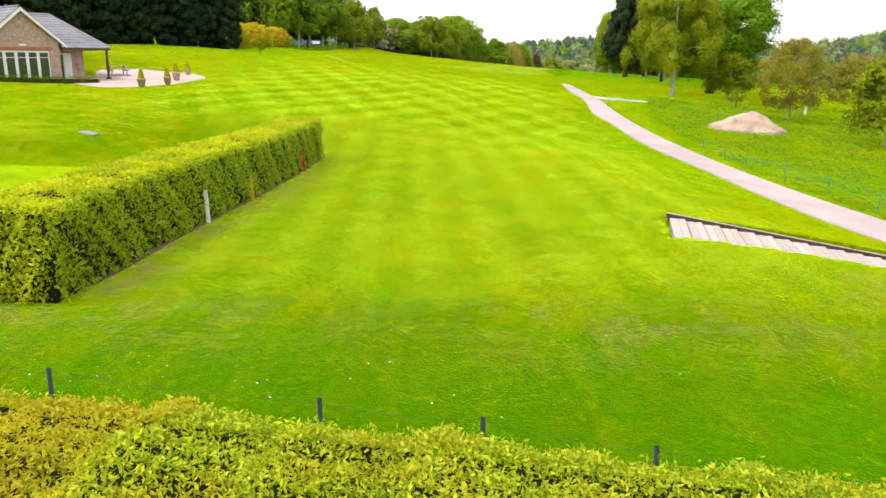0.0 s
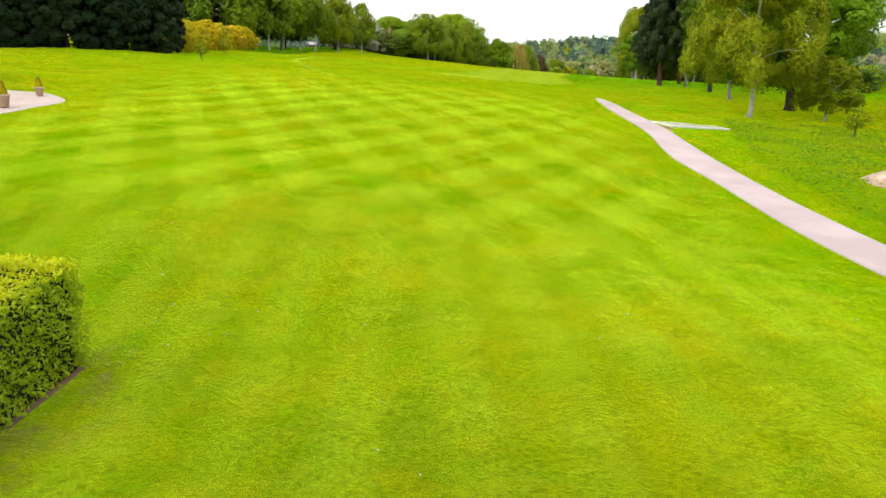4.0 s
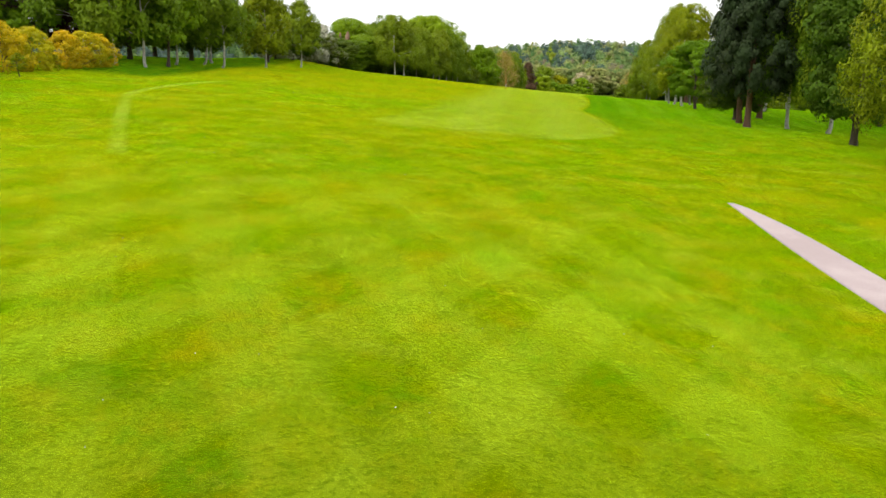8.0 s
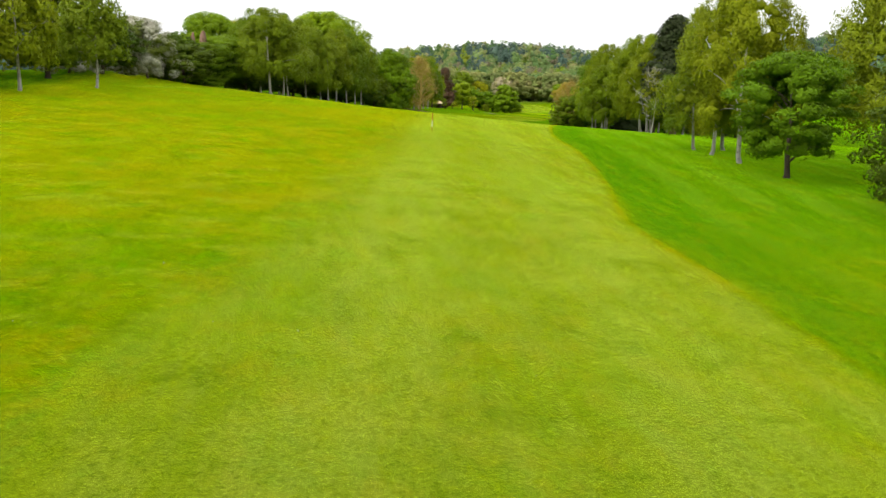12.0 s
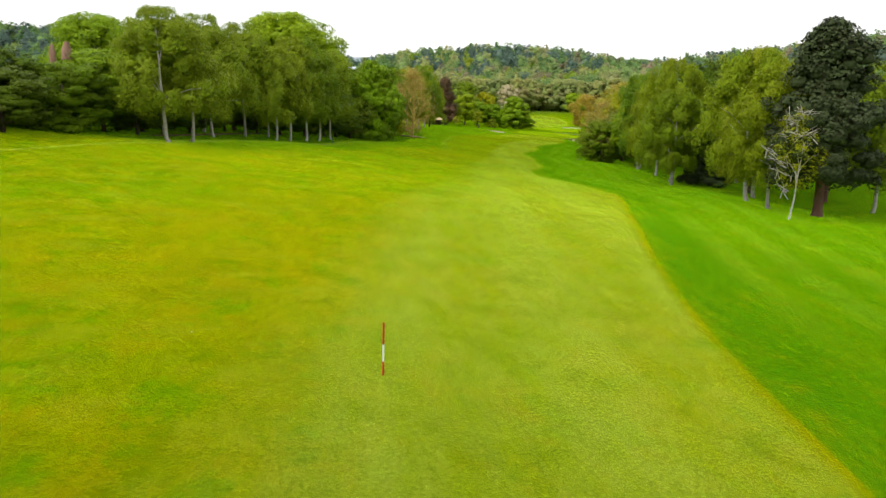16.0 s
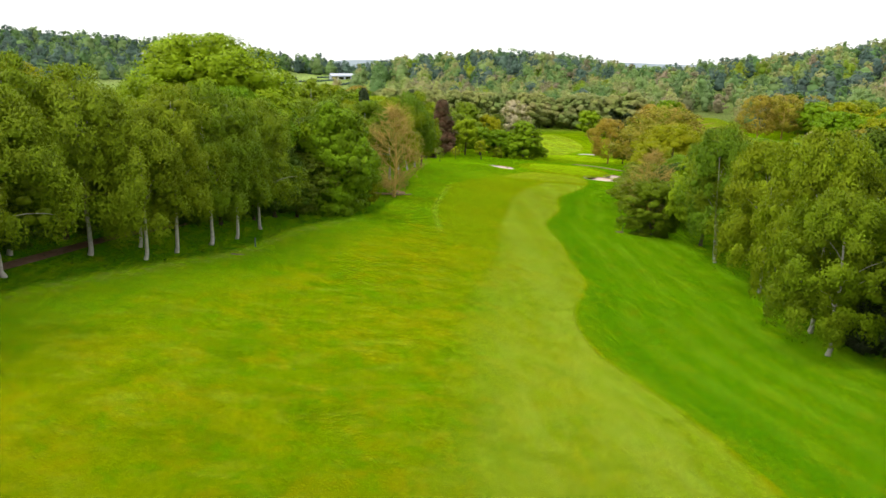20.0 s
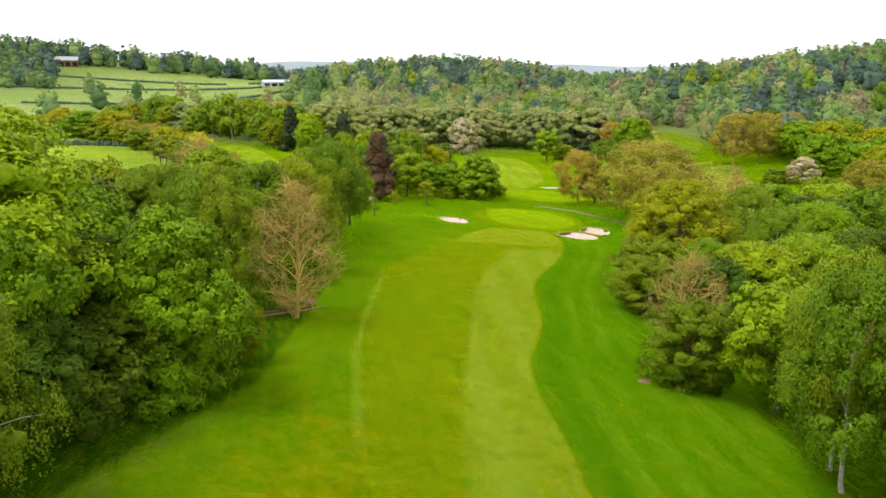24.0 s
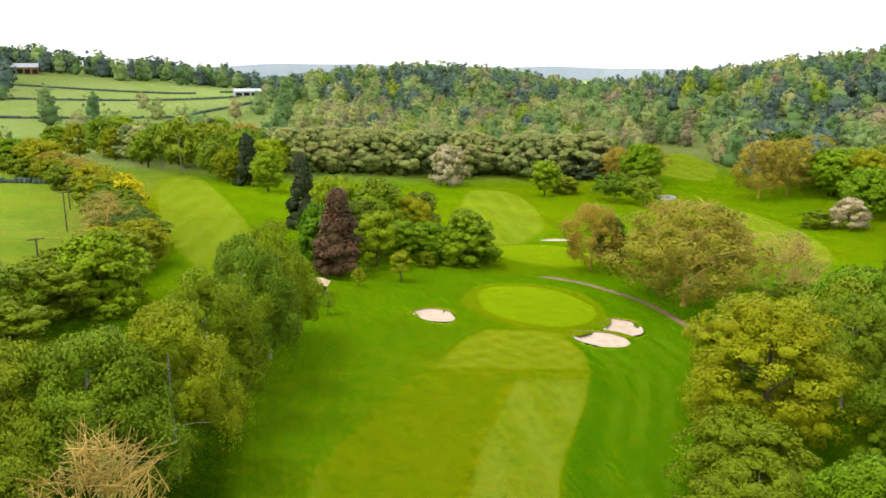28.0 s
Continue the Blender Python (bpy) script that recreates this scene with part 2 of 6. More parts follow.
def ground_marks(n, l, co, c):
    light = mixc(n, l, 0.75, c, (0.27, 0.38, 0.012))
    chk = maths(n, l, "MULTIPLY", maths(n, l, "ADD", stripes(n, l, co, -19.5, 1.74, 0.35, 1.84), stripes(n, l, co, 30, 1.74)), 0.5)
    uneven = ramp(n, l, noise_node(n, l, co, 0.16, 5, 0.7), 0.3, 0.7)
    c = mixc(n, l, maths(n, l, "MULTIPLY", maths(n, l, "MULTIPLY", chk, attr(n, "checker")), maths(n, l, "ADD", maths(n, l, "MULTIPLY", uneven, 0.45), 0.55)), c, light)
    c = mixc(n, l, maths(n, l, "MULTIPLY", maths(n, l, "MULTIPLY", maths(n, l, "ADD", maths(n, l, "MULTIPLY", stripes(n, l, co, -2, 0.9, 0.9), 0.3), 0.24), attr(n, "tee")), 1.0), c, light)
    lane = ramp(n, l, maths(n, l, "SINE", maths(n, l, "MULTIPLY", attr(n, "off_edge"), 30 * math.pi / 1.7)), -0.8, 0.8)
    lane = maths(n, l, "MULTIPLY", maths(n, l, "MULTIPLY", lane, attr(n, "lanes")), ramp(n, l, noise_node(n, l, co, 0.09, 4, 0.6), 0.3, 0.62))
    c = mixc(n, l, maths(n, l, "MULTIPLY", attr(n, "semi"), 0.85), c, (0.04, 0.155, 0.001))
    c = mixc(n, l, maths(n, l, "MULTIPLY", lane, 0.36), c, (0.135, 0.265, 0.01))
    c = mixc(n, l, maths(n, l, "MULTIPLY", attr(n, "band"), 0.75), c, (0.03, 0.13, 0.001))
    tuft = ramp(n, l, noise_node(n, l, co, 1.3, 5, 0.75), 0.4, 0.65)
    # long rough grass, with tree shade put into its dark green
    deep = mixc(n, l, tuft, SHADED_ROUGH, (0.017, 0.075, 0.002))
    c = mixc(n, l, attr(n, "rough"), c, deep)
    c = mixc(n, l, maths(n, l, "MULTIPLY", attr(n, "worn"), ramp(n, l, noise_node(n, l, co, 0.9, 6, 0.72), 0.42, 0.6)), c, mixc(n, l, tuft, (0.2, 0.17, 0.05), (0.13, 0.13, 0.015)))
    # field colour paler and bluer than turf: distance haze mixed in
    c = mixc(n, l, attr(n, "field"), c, mixc(n, l, ramp(n, l, noise_node(n, l, co, 0.01, 3), 0.4, 0.6), (0.145, 0.19, 0.065), (0.18, 0.215, 0.085)))
    return c


def fairway_marks(n, l, co, c):
    c = mixc(n, l, maths(n, l, "MULTIPLY", stripes(n, l, co, 8, 3.2, 0.7), 0.3), c, (0.28, 0.37, 0.04))
    streak = ramp(n, l, noise_node(n, l, co, 0.9, 6, 0.7, (1.3, 0.3, 1)), 0.36, 0.64)
    return mixc(n, l, 0.5, c, mixc(n, l, streak, (0.19, 0.27, 0.01), (0.25, 0.32, 0.028)))


def half_marks(n, l, co, c):
    return mixc(n, l, 0.6, c, (0.135, 0.2, 0.002))


def apron_marks(n, l, co, c):
    chk = maths(n, l, "MULTIPLY", maths(n, l, "ADD", stripes(n, l, co, -32, 1.6, 0.5), stripes(n, l, co, 62, 1.6, 0.5)), 0.5)
    return mixc(n, l, maths(n, l, "MULTIPLY", chk, 0.4), mixc(n, l, 0.6, c, (0.2, 0.26, 0.006)), (0.3, 0.36, 0.03))


def green_marks(n, l, co, c):
    return mixc(n, l, 0.8, c, (0.235, 0.36, 0.004))


M_GROUND = grass("meadow_turf", LAWN, OLIVE, STRAW, ground_marks)
M_FAIR = grass("fairway_turf", LAWN, OLIVE, STRAW, fairway_marks, True)
M_HALF = grass("olive_fairway_turf", LAWN, OLIVE, STRAW, half_marks, True)
M_EDGE = grass("pale_mown_strip", LAWN, OLIVE, STRAW, lambda n, l, co, c: mixc(n, l, 0.28, c, (0.24, 0.36, 0.03)), True)
M_APRON = grass("checked_turf", LAWN, OLIVE, STRAW, apron_marks, True)
M_GREEN = grass("putting_green_turf", LAWN, OLIVE, (0.17, 0.22, 0.01), green_marks)
M_SAND = plain("bunker_sand", (0.47, 0.36, 0.28), (0.55, 0.44, 0.36), 0.8, 0.95, 0.4, 14)
M_PATH = plain("gravel_path", (0.4, 0.325, 0.325), (0.47, 0.39, 0.39), 0.35, 0.95, 0.5, 22, (0.32, 0.255, 0.25))
M_DIRT = plain("bare_soil", (0.2, 0.12, 0.07), (0.26, 0.17, 0.11), 0.6, 0.95, 0.5, 9)
M_TRACK = plain("trodden_earth", (0.22, 0.145, 0.085), (0.27, 0.18, 0.11), 0.6, 0.95, 0.4, 9, (0.17, 0.11, 0.06))
M_CONC = plain("concrete", (0.4, 0.36, 0.25), (0.34, 0.31, 0.21), 0.5, 0.9, 0.3, 12)
M_PAVE = plain("patio_paving", (0.42, 0.34, 0.31), (0.47, 0.39, 0.36), 0.5, 0.9, 0.3, 8)
M_WHITE = plain("white_paint", (0.8, 0.8, 0.8), (0.74, 0.75, 0.76), 1.2, 0.45, 0.1, 20, (0.68, 0.68, 0.68))
M_YELLOW = plain("yellow_paint", (0.75, 0.55, 0.01), (0.7, 0.5, 0.01), 2, 0.5, 0.1)
M_RED = plain("red_paint", (0.55, 0.03, 0.02), (0.48, 0.03, 0.02), 2, 0.5, 0.1)
M_STEP = plain("weathered_sleeper", (0.5, 0.43, 0.4), (0.4, 0.34, 0.31), 1.2, 0.85, 0.4, 16, (0.36, 0.29, 0.25), (1, 6, 1), spread=0.25)
M_DARKWOOD = plain("dark_stained_wood", (0.06, 0.035, 0.025), (0.09, 0.05, 0.035), 1.5, 0.7, 0.3, 18)
M_POST = plain("grey_plastic_post", (0.07, 0.09, 0.11), (0.1, 0.12, 0.14), 3, 0.5, 0.1)
M_TURQ = plain("turquoise_rope", (0.03, 0.3, 0.24), (0.04, 0.36, 0.3), 3, 0.6, 0.1)
M_WIRE = plain("thin_line", (0.1, 0.12, 0.05), (0.13, 0.14, 0.07), 3, 0.9, 0.1)
M_MOUND = plain("sandy_soil_heap", (0.38, 0.27, 0.2), (0.54, 0.42, 0.33), 0.9, 0.95, 0.9, 3.6, (0.2, 0.12, 0.08), dist=0.14)
M_BARK = plain("grey_bark", (0.1, 0.075, 0.055), (0.15, 0.12, 0.09), 1.5, 0.9, 0.8, 7, (0.05, 0.035, 0.025), (1, 1, 0.25), own=True)
M_PINEBARK = plain("pine_bark", (0.16, 0.085, 0.055), (0.2, 0.12, 0.085), 1.5, 0.9, 0.8, 7, (0.07, 0.04, 0.03), (1, 1, 0.25), own=True)
M_BIRCH = plain("birch_bark", (0.56, 0.52, 0.46), (0.46, 0.41, 0.36), 1.2, 0.75, 0.4, 3.4, (0.05, 0.04, 0.035), (1, 1, 2.2), own=True)
M_TWIG = plain("bare_twigs", (0.46, 0.32, 0.08), (0.55, 0.4, 0.11), 2, 0.9, 0.2, own=True)
M_STUMP = plain("dead_wood", (0.24, 0.14, 0.095), (0.32, 0.2, 0.145), 1.0, 0.9, 0.8, 5, (0.15, 0.08, 0.06), (1, 1, 0.3), own=True)
M_POT = plain("terracotta", (0.5, 0.35, 0.26), (0.56, 0.42, 0.33), 3, 0.85, 0.2)
M_COVER = plain("mossy_concrete", (0.25, 0.26, 0.2), (0.31, 0.32, 0.25), 2, 0.9, 0.3, 14)
M_GLASS, _n, _l = nodes_of("window_glass")
_n["Principled BSDF"].inputs["Base Color"].default_value = (0.02, 0.025, 0.03, 1)
_n["Principled BSDF"].inputs["Roughness"].default_value = 0.05
M_CURTAIN = plain("grey_curtain", (0.3, 0.33, 0.36), (0.38, 0.41, 0.44), 2, 0.9, 0.2, 14, squash=(6, 6, 0.3))
M_DARK = plain("dark_room", (0.03, 0.02, 0.018), (0.045, 0.03, 0.025), 1, 0.9, 0.1)
M_WATER, _n, _l = nodes_of("pond_water")
_n["Principled BSDF"].inputs["Base Color"].default_value = (0.03, 0.04, 0.03, 1)
_n["Principled BSDF"].inputs["Roughness"].default_value = 0.06

L_BIRCH = leafy("birch_leaves", (0.1339, 0.2205, 0.004725), (0.2835, 0.4017, 0.00945), (0.1969, 0.2756, 0.0063), through=0.22)
L_BIRCHY = leafy("young_birch_leaves", (0.1962, 0.2582, 0.003159), (0.3802, 0.4743, 0.007411), (0.254, 0.3038, 0.00486))
L_OAK = leafy("oak_leaves", (0.1487, 0.2571, 0.002236), (0.3504, 0.5142, 0.004471), (0.2337, 0.3465, 0.002236), through=0.2)
L_LIME = leafy("lime_green_leaves", (0.16, 0.29, 0.003), (0.33, 0.47, 0.006), (0.21, 0.32, 0.003), through=0.2)
L_CHEST = leafy("chestnut_leaves", (0.1023, 0.2167, 0.002408), (0.301, 0.4936, 0.004816), (0.1565, 0.2649, 0.002408), through=0.15)
L_DARK = leafy("dark_leaves", (0.0648, 0.1296, 0.00576), (0.1296, 0.2088, 0.00288), (0.0864, 0.1368, 0.00576), through=0.15)
L_PINE = leafy("pine_needles", (0.0336, 0.0576, 0.0192), (0.066, 0.096, 0.0312), (0.0432, 0.06, 0.0216), through=0.08)
L_CYPRESS = leafy("cypress_foliage", (0.012, 0.028, 0.01), (0.028, 0.055, 0.018), (0.018, 0.035, 0.01), through=0.05)
L_GOLD = leafy("golden_leaves", (0.667, 0.529, 0.0069), (0.828, 0.644, 0.0115), (0.5175, 0.437, 0.00575))
L_OCHRE = leafy("golden_oak_leaves", (0.2409, 0.2686, 0.001919), (0.4867, 0.5233, 0.005531), (0.3359, 0.3386, 0.003386))
L_TAN = leafy("tan_buds", (0.3, 0.25, 0.06), (0.4, 0.32, 0.09), (0.27, 0.27, 0.05))
L_BUD = leafy("budding_leaves", (0.27, 0.234, 0.018), (0.468, 0.414, 0.036), (0.378, 0.297, 0.027))
L_BROWN = leafy("brown_needles", (0.11, 0.065, 0.03), (0.16, 0.1, 0.045), (0.1, 0.075, 0.03), through=0.1)
L_MAROON = leafy("copper_leaves", (0.045, 0.018, 0.022), (0.08, 0.03, 0.035), through=0.15)
L_BLOSSOM = leafy("white_blossom", (0.62, 0.52, 0.34), (0.75, 0.63, 0.45), (0.42, 0.38, 0.14))
L_HAW = leafy("hawthorn_leaves_and_blossom", (0.112, 0.154, 0.021), (0.196, 0.238, 0.028), (0.672, 0.644, 0.532), through=0.15)
L_SHRUB = leafy("shrub_leaves", (0.1242, 0.1864, 0.002071), (0.2972, 0.3938, 0.005968), (0.1827, 0.2436, 0.003654), through=0.2)
# alders stand far off: haze makes this leaf colour paler and bluer
L_ALDER = leafy("hazed_alder_leaves", (0.2653, 0.3463, 0.09784), (0.3902, 0.4832, 0.1387), (0.3747, 0.3625, 0.1387), spread=0.3, far=True)
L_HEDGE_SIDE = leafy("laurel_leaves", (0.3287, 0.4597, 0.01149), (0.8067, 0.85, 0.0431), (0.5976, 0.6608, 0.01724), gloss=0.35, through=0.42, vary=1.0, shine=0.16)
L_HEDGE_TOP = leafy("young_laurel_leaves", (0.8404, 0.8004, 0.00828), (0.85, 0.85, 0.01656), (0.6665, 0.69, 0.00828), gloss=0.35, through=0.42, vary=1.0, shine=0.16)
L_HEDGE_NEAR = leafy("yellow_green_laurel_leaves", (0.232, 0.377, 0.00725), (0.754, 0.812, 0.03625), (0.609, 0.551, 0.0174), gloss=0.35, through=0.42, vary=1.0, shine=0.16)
# near-black: the shade inside a hedge is put into the twig colour
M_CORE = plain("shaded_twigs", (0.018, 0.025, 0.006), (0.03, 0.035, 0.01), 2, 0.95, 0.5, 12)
# far leaves paler and bluer: distance haze put into their colours
L_FAR_PALE = leafy("hazed_olive_far_leaves", (0.2865, 0.3694, 0.1089), (0.3979, 0.4927, 0.1542), (0.3819, 0.3694, 0.1542), spread=0.3, hue=0.02, far=True)
L_FAR_GREEN = leafy("hazed_green_far_leaves", (0.1446, 0.2658, 0.08023), (0.239, 0.3761, 0.1123), (0.1888, 0.2853, 0.09627), spread=0.35, hue=0.02, far=True)
L_FAR_DARK = leafy("hazed_blue_green_far_leaves", (0.0825, 0.1582, 0.1203), (0.1513, 0.2338, 0.1603), (0.1238, 0.1788, 0.1443), through=0.2, spread=0.35, hue=0.02, far=True)
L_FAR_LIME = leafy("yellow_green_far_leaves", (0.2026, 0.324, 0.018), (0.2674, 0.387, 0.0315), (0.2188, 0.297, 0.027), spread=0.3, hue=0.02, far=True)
L_FAR_BUD = leafy("hazed_brownish_far_leaves", (0.2805, 0.2472, 0.1456), (0.3597, 0.303, 0.1955), (0.2472, 0.2591, 0.1144), spread=0.3, hue=0.02, far=True)
L_ROUGH = leafy("rough_grass_blades", (0.15, 0.345, 0.0045), (0.255, 0.465, 0.009), (0.24, 0.375, 0.0075), through=0.3, spread=0.0, hue=0.0)
# blades under the birches, darkened for the shade of the crowns
L_ROUGH_SHADED = leafy("shade_darkened_blades", (0.01625, 0.0585, 0.0013), (0.03575, 0.091, 0.00195), through=0.3, spread=0.0, hue=0.0)


# ---------------------------------------------------------------- the lie of the land
LAND_X = np.array([-80, -40, -10, 15, 40, 65, 100, 160.0])
LAND_Y = np.array([0, 40, 80, 120, 170, 220, 270, 330, 400, 460, 560.0])
LAND = np.array([
    [1.6, -0.1, -0.8, -1.1, -1.2, -1.1, -0.7, -1.2],
    [4.9, 2.9, 0.6, -1.5, -2.9, -3.0, -1.5, -1.0],
    [6.5, 4.9, 2.9, 0.8, -0.9, -1.6, -1.2, -1.7],
    [8.8, 6.9, 4.5, 2.4, 0.7, -0.6, -1.9, -3.6],
    [10.3, 8.5, 5.7, 3.6, 1.9, 0.4, -2.3, -5.4],
    [8.8, 8.9, 6.5, 3.7, 1.1, -0.9, -3.6, -6.5],
    [8.3, 8.0, 4.7, 1.2, -1.8, -4.0, -6.6, -8.8],
    [8.0, 6.0, 2.4, -0.9, -4.0, -7.0, -10.7, -12.0],
    [5.2, 3.7, 0.8, -2.2, -5.2, -8.0, -11.1, -12.9],
    [1.6, 0.1, -2.3, -4.8, -7.1, -9.2, -11.8, -14.3],
    [-2.7, -4.2, -5.8, -7.2, -8.7, -10.1, -11.7, -12.1]])


def hermite(xs, ys, x):
    """Smooth curve through ys (one row per knot) at x."""
    sl = np.gradient(ys, xs, axis=0)
    i = np.clip(np.searchsorted(xs, x) - 1, 0, len(xs) - 2)
    h = xs[i + 1] - xs[i]
    u = (x - xs[i]) / h
    cols = np.arange(len(x)) if ys.ndim == 2 and ys.shape[1] == len(x) else None
    pick = (lambda a, k: a[k, cols]) if cols is not None else (lambda a, k: a[k])
    return ((2 * u**3 - 3 * u**2 + 1) * pick(ys, i) + (u**3 - 2 * u**2 + u) * h * pick(sl, i)
            + (3 * u**2 - 2 * u**3) * pick(ys, i + 1) + (u**3 - u**2) * h * pick(sl, i + 1))


def step01(a, b, v):
    u = np.clip((v - a) / (b - a), 0, 1)
    return u * u * (3 - 2 * u)


def bell(x, y, cx, cy, sx, sy):
    return np.exp(-((x - cx) / sx)**2 - ((y - cy) / sy)**2)


def hills(x, y):
    r = np.hypot(x, y)
    return (-12 + 62 * bell(x, y, -450, 1350, 480, 420) + 23 * bell(x, y, 180, 950, 150, 170) + 47 * bell(x, y, 650, 850, 270, 340)
            - 9 * bell(x, y, 312, 900, 60, 220) + 34 * step01(1900, 4300, r))


def terrain(x, y):
    x, y = np.atleast_1d(np.asarray(x, float)), np.atleast_1d(np.asarray(y, float))
    xc, yc = np.clip(x, -80, 160), np.clip(y, 0, 560)
    rows = np.array([hermite(LAND_X, r, xc) for r in LAND])
    near = hermite(LAND_Y, rows, yc)
    # level teeing ground with banks at its front and side
    tee = step01(-18, -13, x) * (1 - np.clip((x - 7) / 7.5, 0, 1)) * step01(11.5, 15, y) * (1 - step01(38, 50, y))
    near = near * (1 - tee) + tee * (-0.42 + 0.008 * (y - 20))
    put = (1 - step01(-12.2, -10.4, x)) * step01(-40, -30, x) * step01(8, 12, y) * (1 - step01(31.5, 34, y))
    near = near * (1 - put) + put * (0.25 + 0.1 * np.sin(x * 0.2))
    # low wooded bank beside the hawthorns
    near = near + 1.2 * bell(x, y, -24, 226, 9, 16) + 0.9 * bell(x, y, -33, 78, 4.5, 4.5)
    # the clubhouse stands a little sunk in the slope
    near = near - 0.4 * bell(x, y, -27, 62, 8, 8)
    # raised green and its surround
    near = near + 0.5 * bell(x, y, 84, 418, 14, 16) + 0.5 * bell(x, y, 58, 408, 6, 6)
    near = near + 0.05 * np.sin(x * 0.31 + 1.0) * np.sin(y * 0.23) + 0.06 * np.sin(x * 0.13 + y * 0.17)
    d = np.hypot(x - xc, y - yc)
    w = step01(0, 170, d)
    return near * (1 - w) + hills(x, y) * w


def tz(x, y):
    return float(terrain(x, y)[0])


# ---------------------------------------------------------------- mesh helpers
def mesh_np(name, verts, faces, material, smooth=False):
    """A mesh from arrays of vertices and of faces with equal corner counts."""
    verts, faces = np.asarray(verts, np.float32), np.asarray(faces, np.int32)
    me = bpy.data.meshes.new(name)
    k = faces.shape[1]
    me.vertices.add(len(verts))
    me.vertices.foreach_set("co", verts.ravel())
    me.loops.add(faces.size)
    me.loops.foreach_set("vertex_index", faces.ravel())
    me.polygons.add(len(faces))
    me.polygons.foreach_set("loop_start", np.arange(0, faces.size, k, dtype=np.int32))
    me.polygons.foreach_set("loop_total", np.full(len(faces), k, np.int32))
    if smooth:
        me.polygons.foreach_set("use_smooth", np.ones(len(faces), bool))
    me.update(calc_edges=True)
    me.materials.append(material)
    return me


def part(name, data, material, parent=None, label=""):
    """Links a bmesh or a mesh as one object, under a thing or a part."""
    if isinstance(data, bmesh.types.BMesh):
        me = bpy.data.meshes.new(name)
        data.normal_update()
        data.to_mesh(me)
        data.free()
        me.materials.append(material)
    else:
        me = data
    ob = new(name, me)
    if parent:
        ob.parent = parent
    return tagged(ob, label)


def holder(name, m, label, category, group="", kind=""):
    ob = new(name)
    ob.empty_display_size = 0.2
    ob.matrix_basis = m
    return tagged(ob, label, category, group, kind)


def box(bm, x0, x1, y0, y1, z0, z1, bevel=0.0, m=None):
    r = bmesh.ops.create_cube(bm, size=1)["verts"]
    bmesh.ops.scale(bm, verts=r, vec=(x1 - x0, y1 - y0, z1 - z0))
    bmesh.ops.translate(bm, verts=r, vec=((x0 + x1) / 2, (y0 + y1) / 2, (z0 + z1) / 2))
    if bevel:
        es = list({e for v in r for e in v.link_edges})
        r = bmesh.ops.bevel(bm, geom=es, offset=bevel, segments=1, affect="EDGES")["verts"]
    if m is not None:
        bmesh.ops.transform(bm, matrix=m, verts=r)
    return bm


def boxed(x0, x1, y0, y1, z0, z1, bevel=0.0, m=None):
    return box(bmesh.new(), x0, x1, y0, y1, z0, z1, bevel, m)


def tube(points, radii, sides=7):
    """Arrays of a tapered tube through points."""
    pts = np.asarray(points, float)
    tang = np.gradient(pts, axis=0)
    tang /= np.linalg.norm(tang, axis=1)[:, None] + 1e-9
    ref = np.where(np.abs(tang[:, 2:3]) > 0.9, np.array([[1.0, 0, 0]]), np.array([[0, 0, 1.0]]))
    a = np.cross(tang, ref)
    a /= np.linalg.norm(a, axis=1)[:, None]
    b = np.cross(tang, a)
    ang = np.linspace(0, 2 * np.pi, sides, endpoint=False)
    r = np.asarray(radii, float)[:, None, None]
    ring = pts[:, None] + r * (np.cos(ang)[None, :, None] * a[:, None] + np.sin(ang)[None, :, None] * b[:, None])
    n = len(pts)
    f = [(i * sides + j, i * sides + (j + 1) % sides, (i + 1) * sides + (j + 1) % sides, (i + 1) * sides + j) for i in range(n - 1) for j in range(sides)]
    return ring.reshape(-1, 3), np.array(f)


def joined(pieces):
    vs, fs, k = [], [], 0
    for v, f in pieces:
        vs.append(v)
        fs.append(np.asarray(f) + k)
        k += len(v)
    return np.concatenate(vs), np.concatenate(fs)


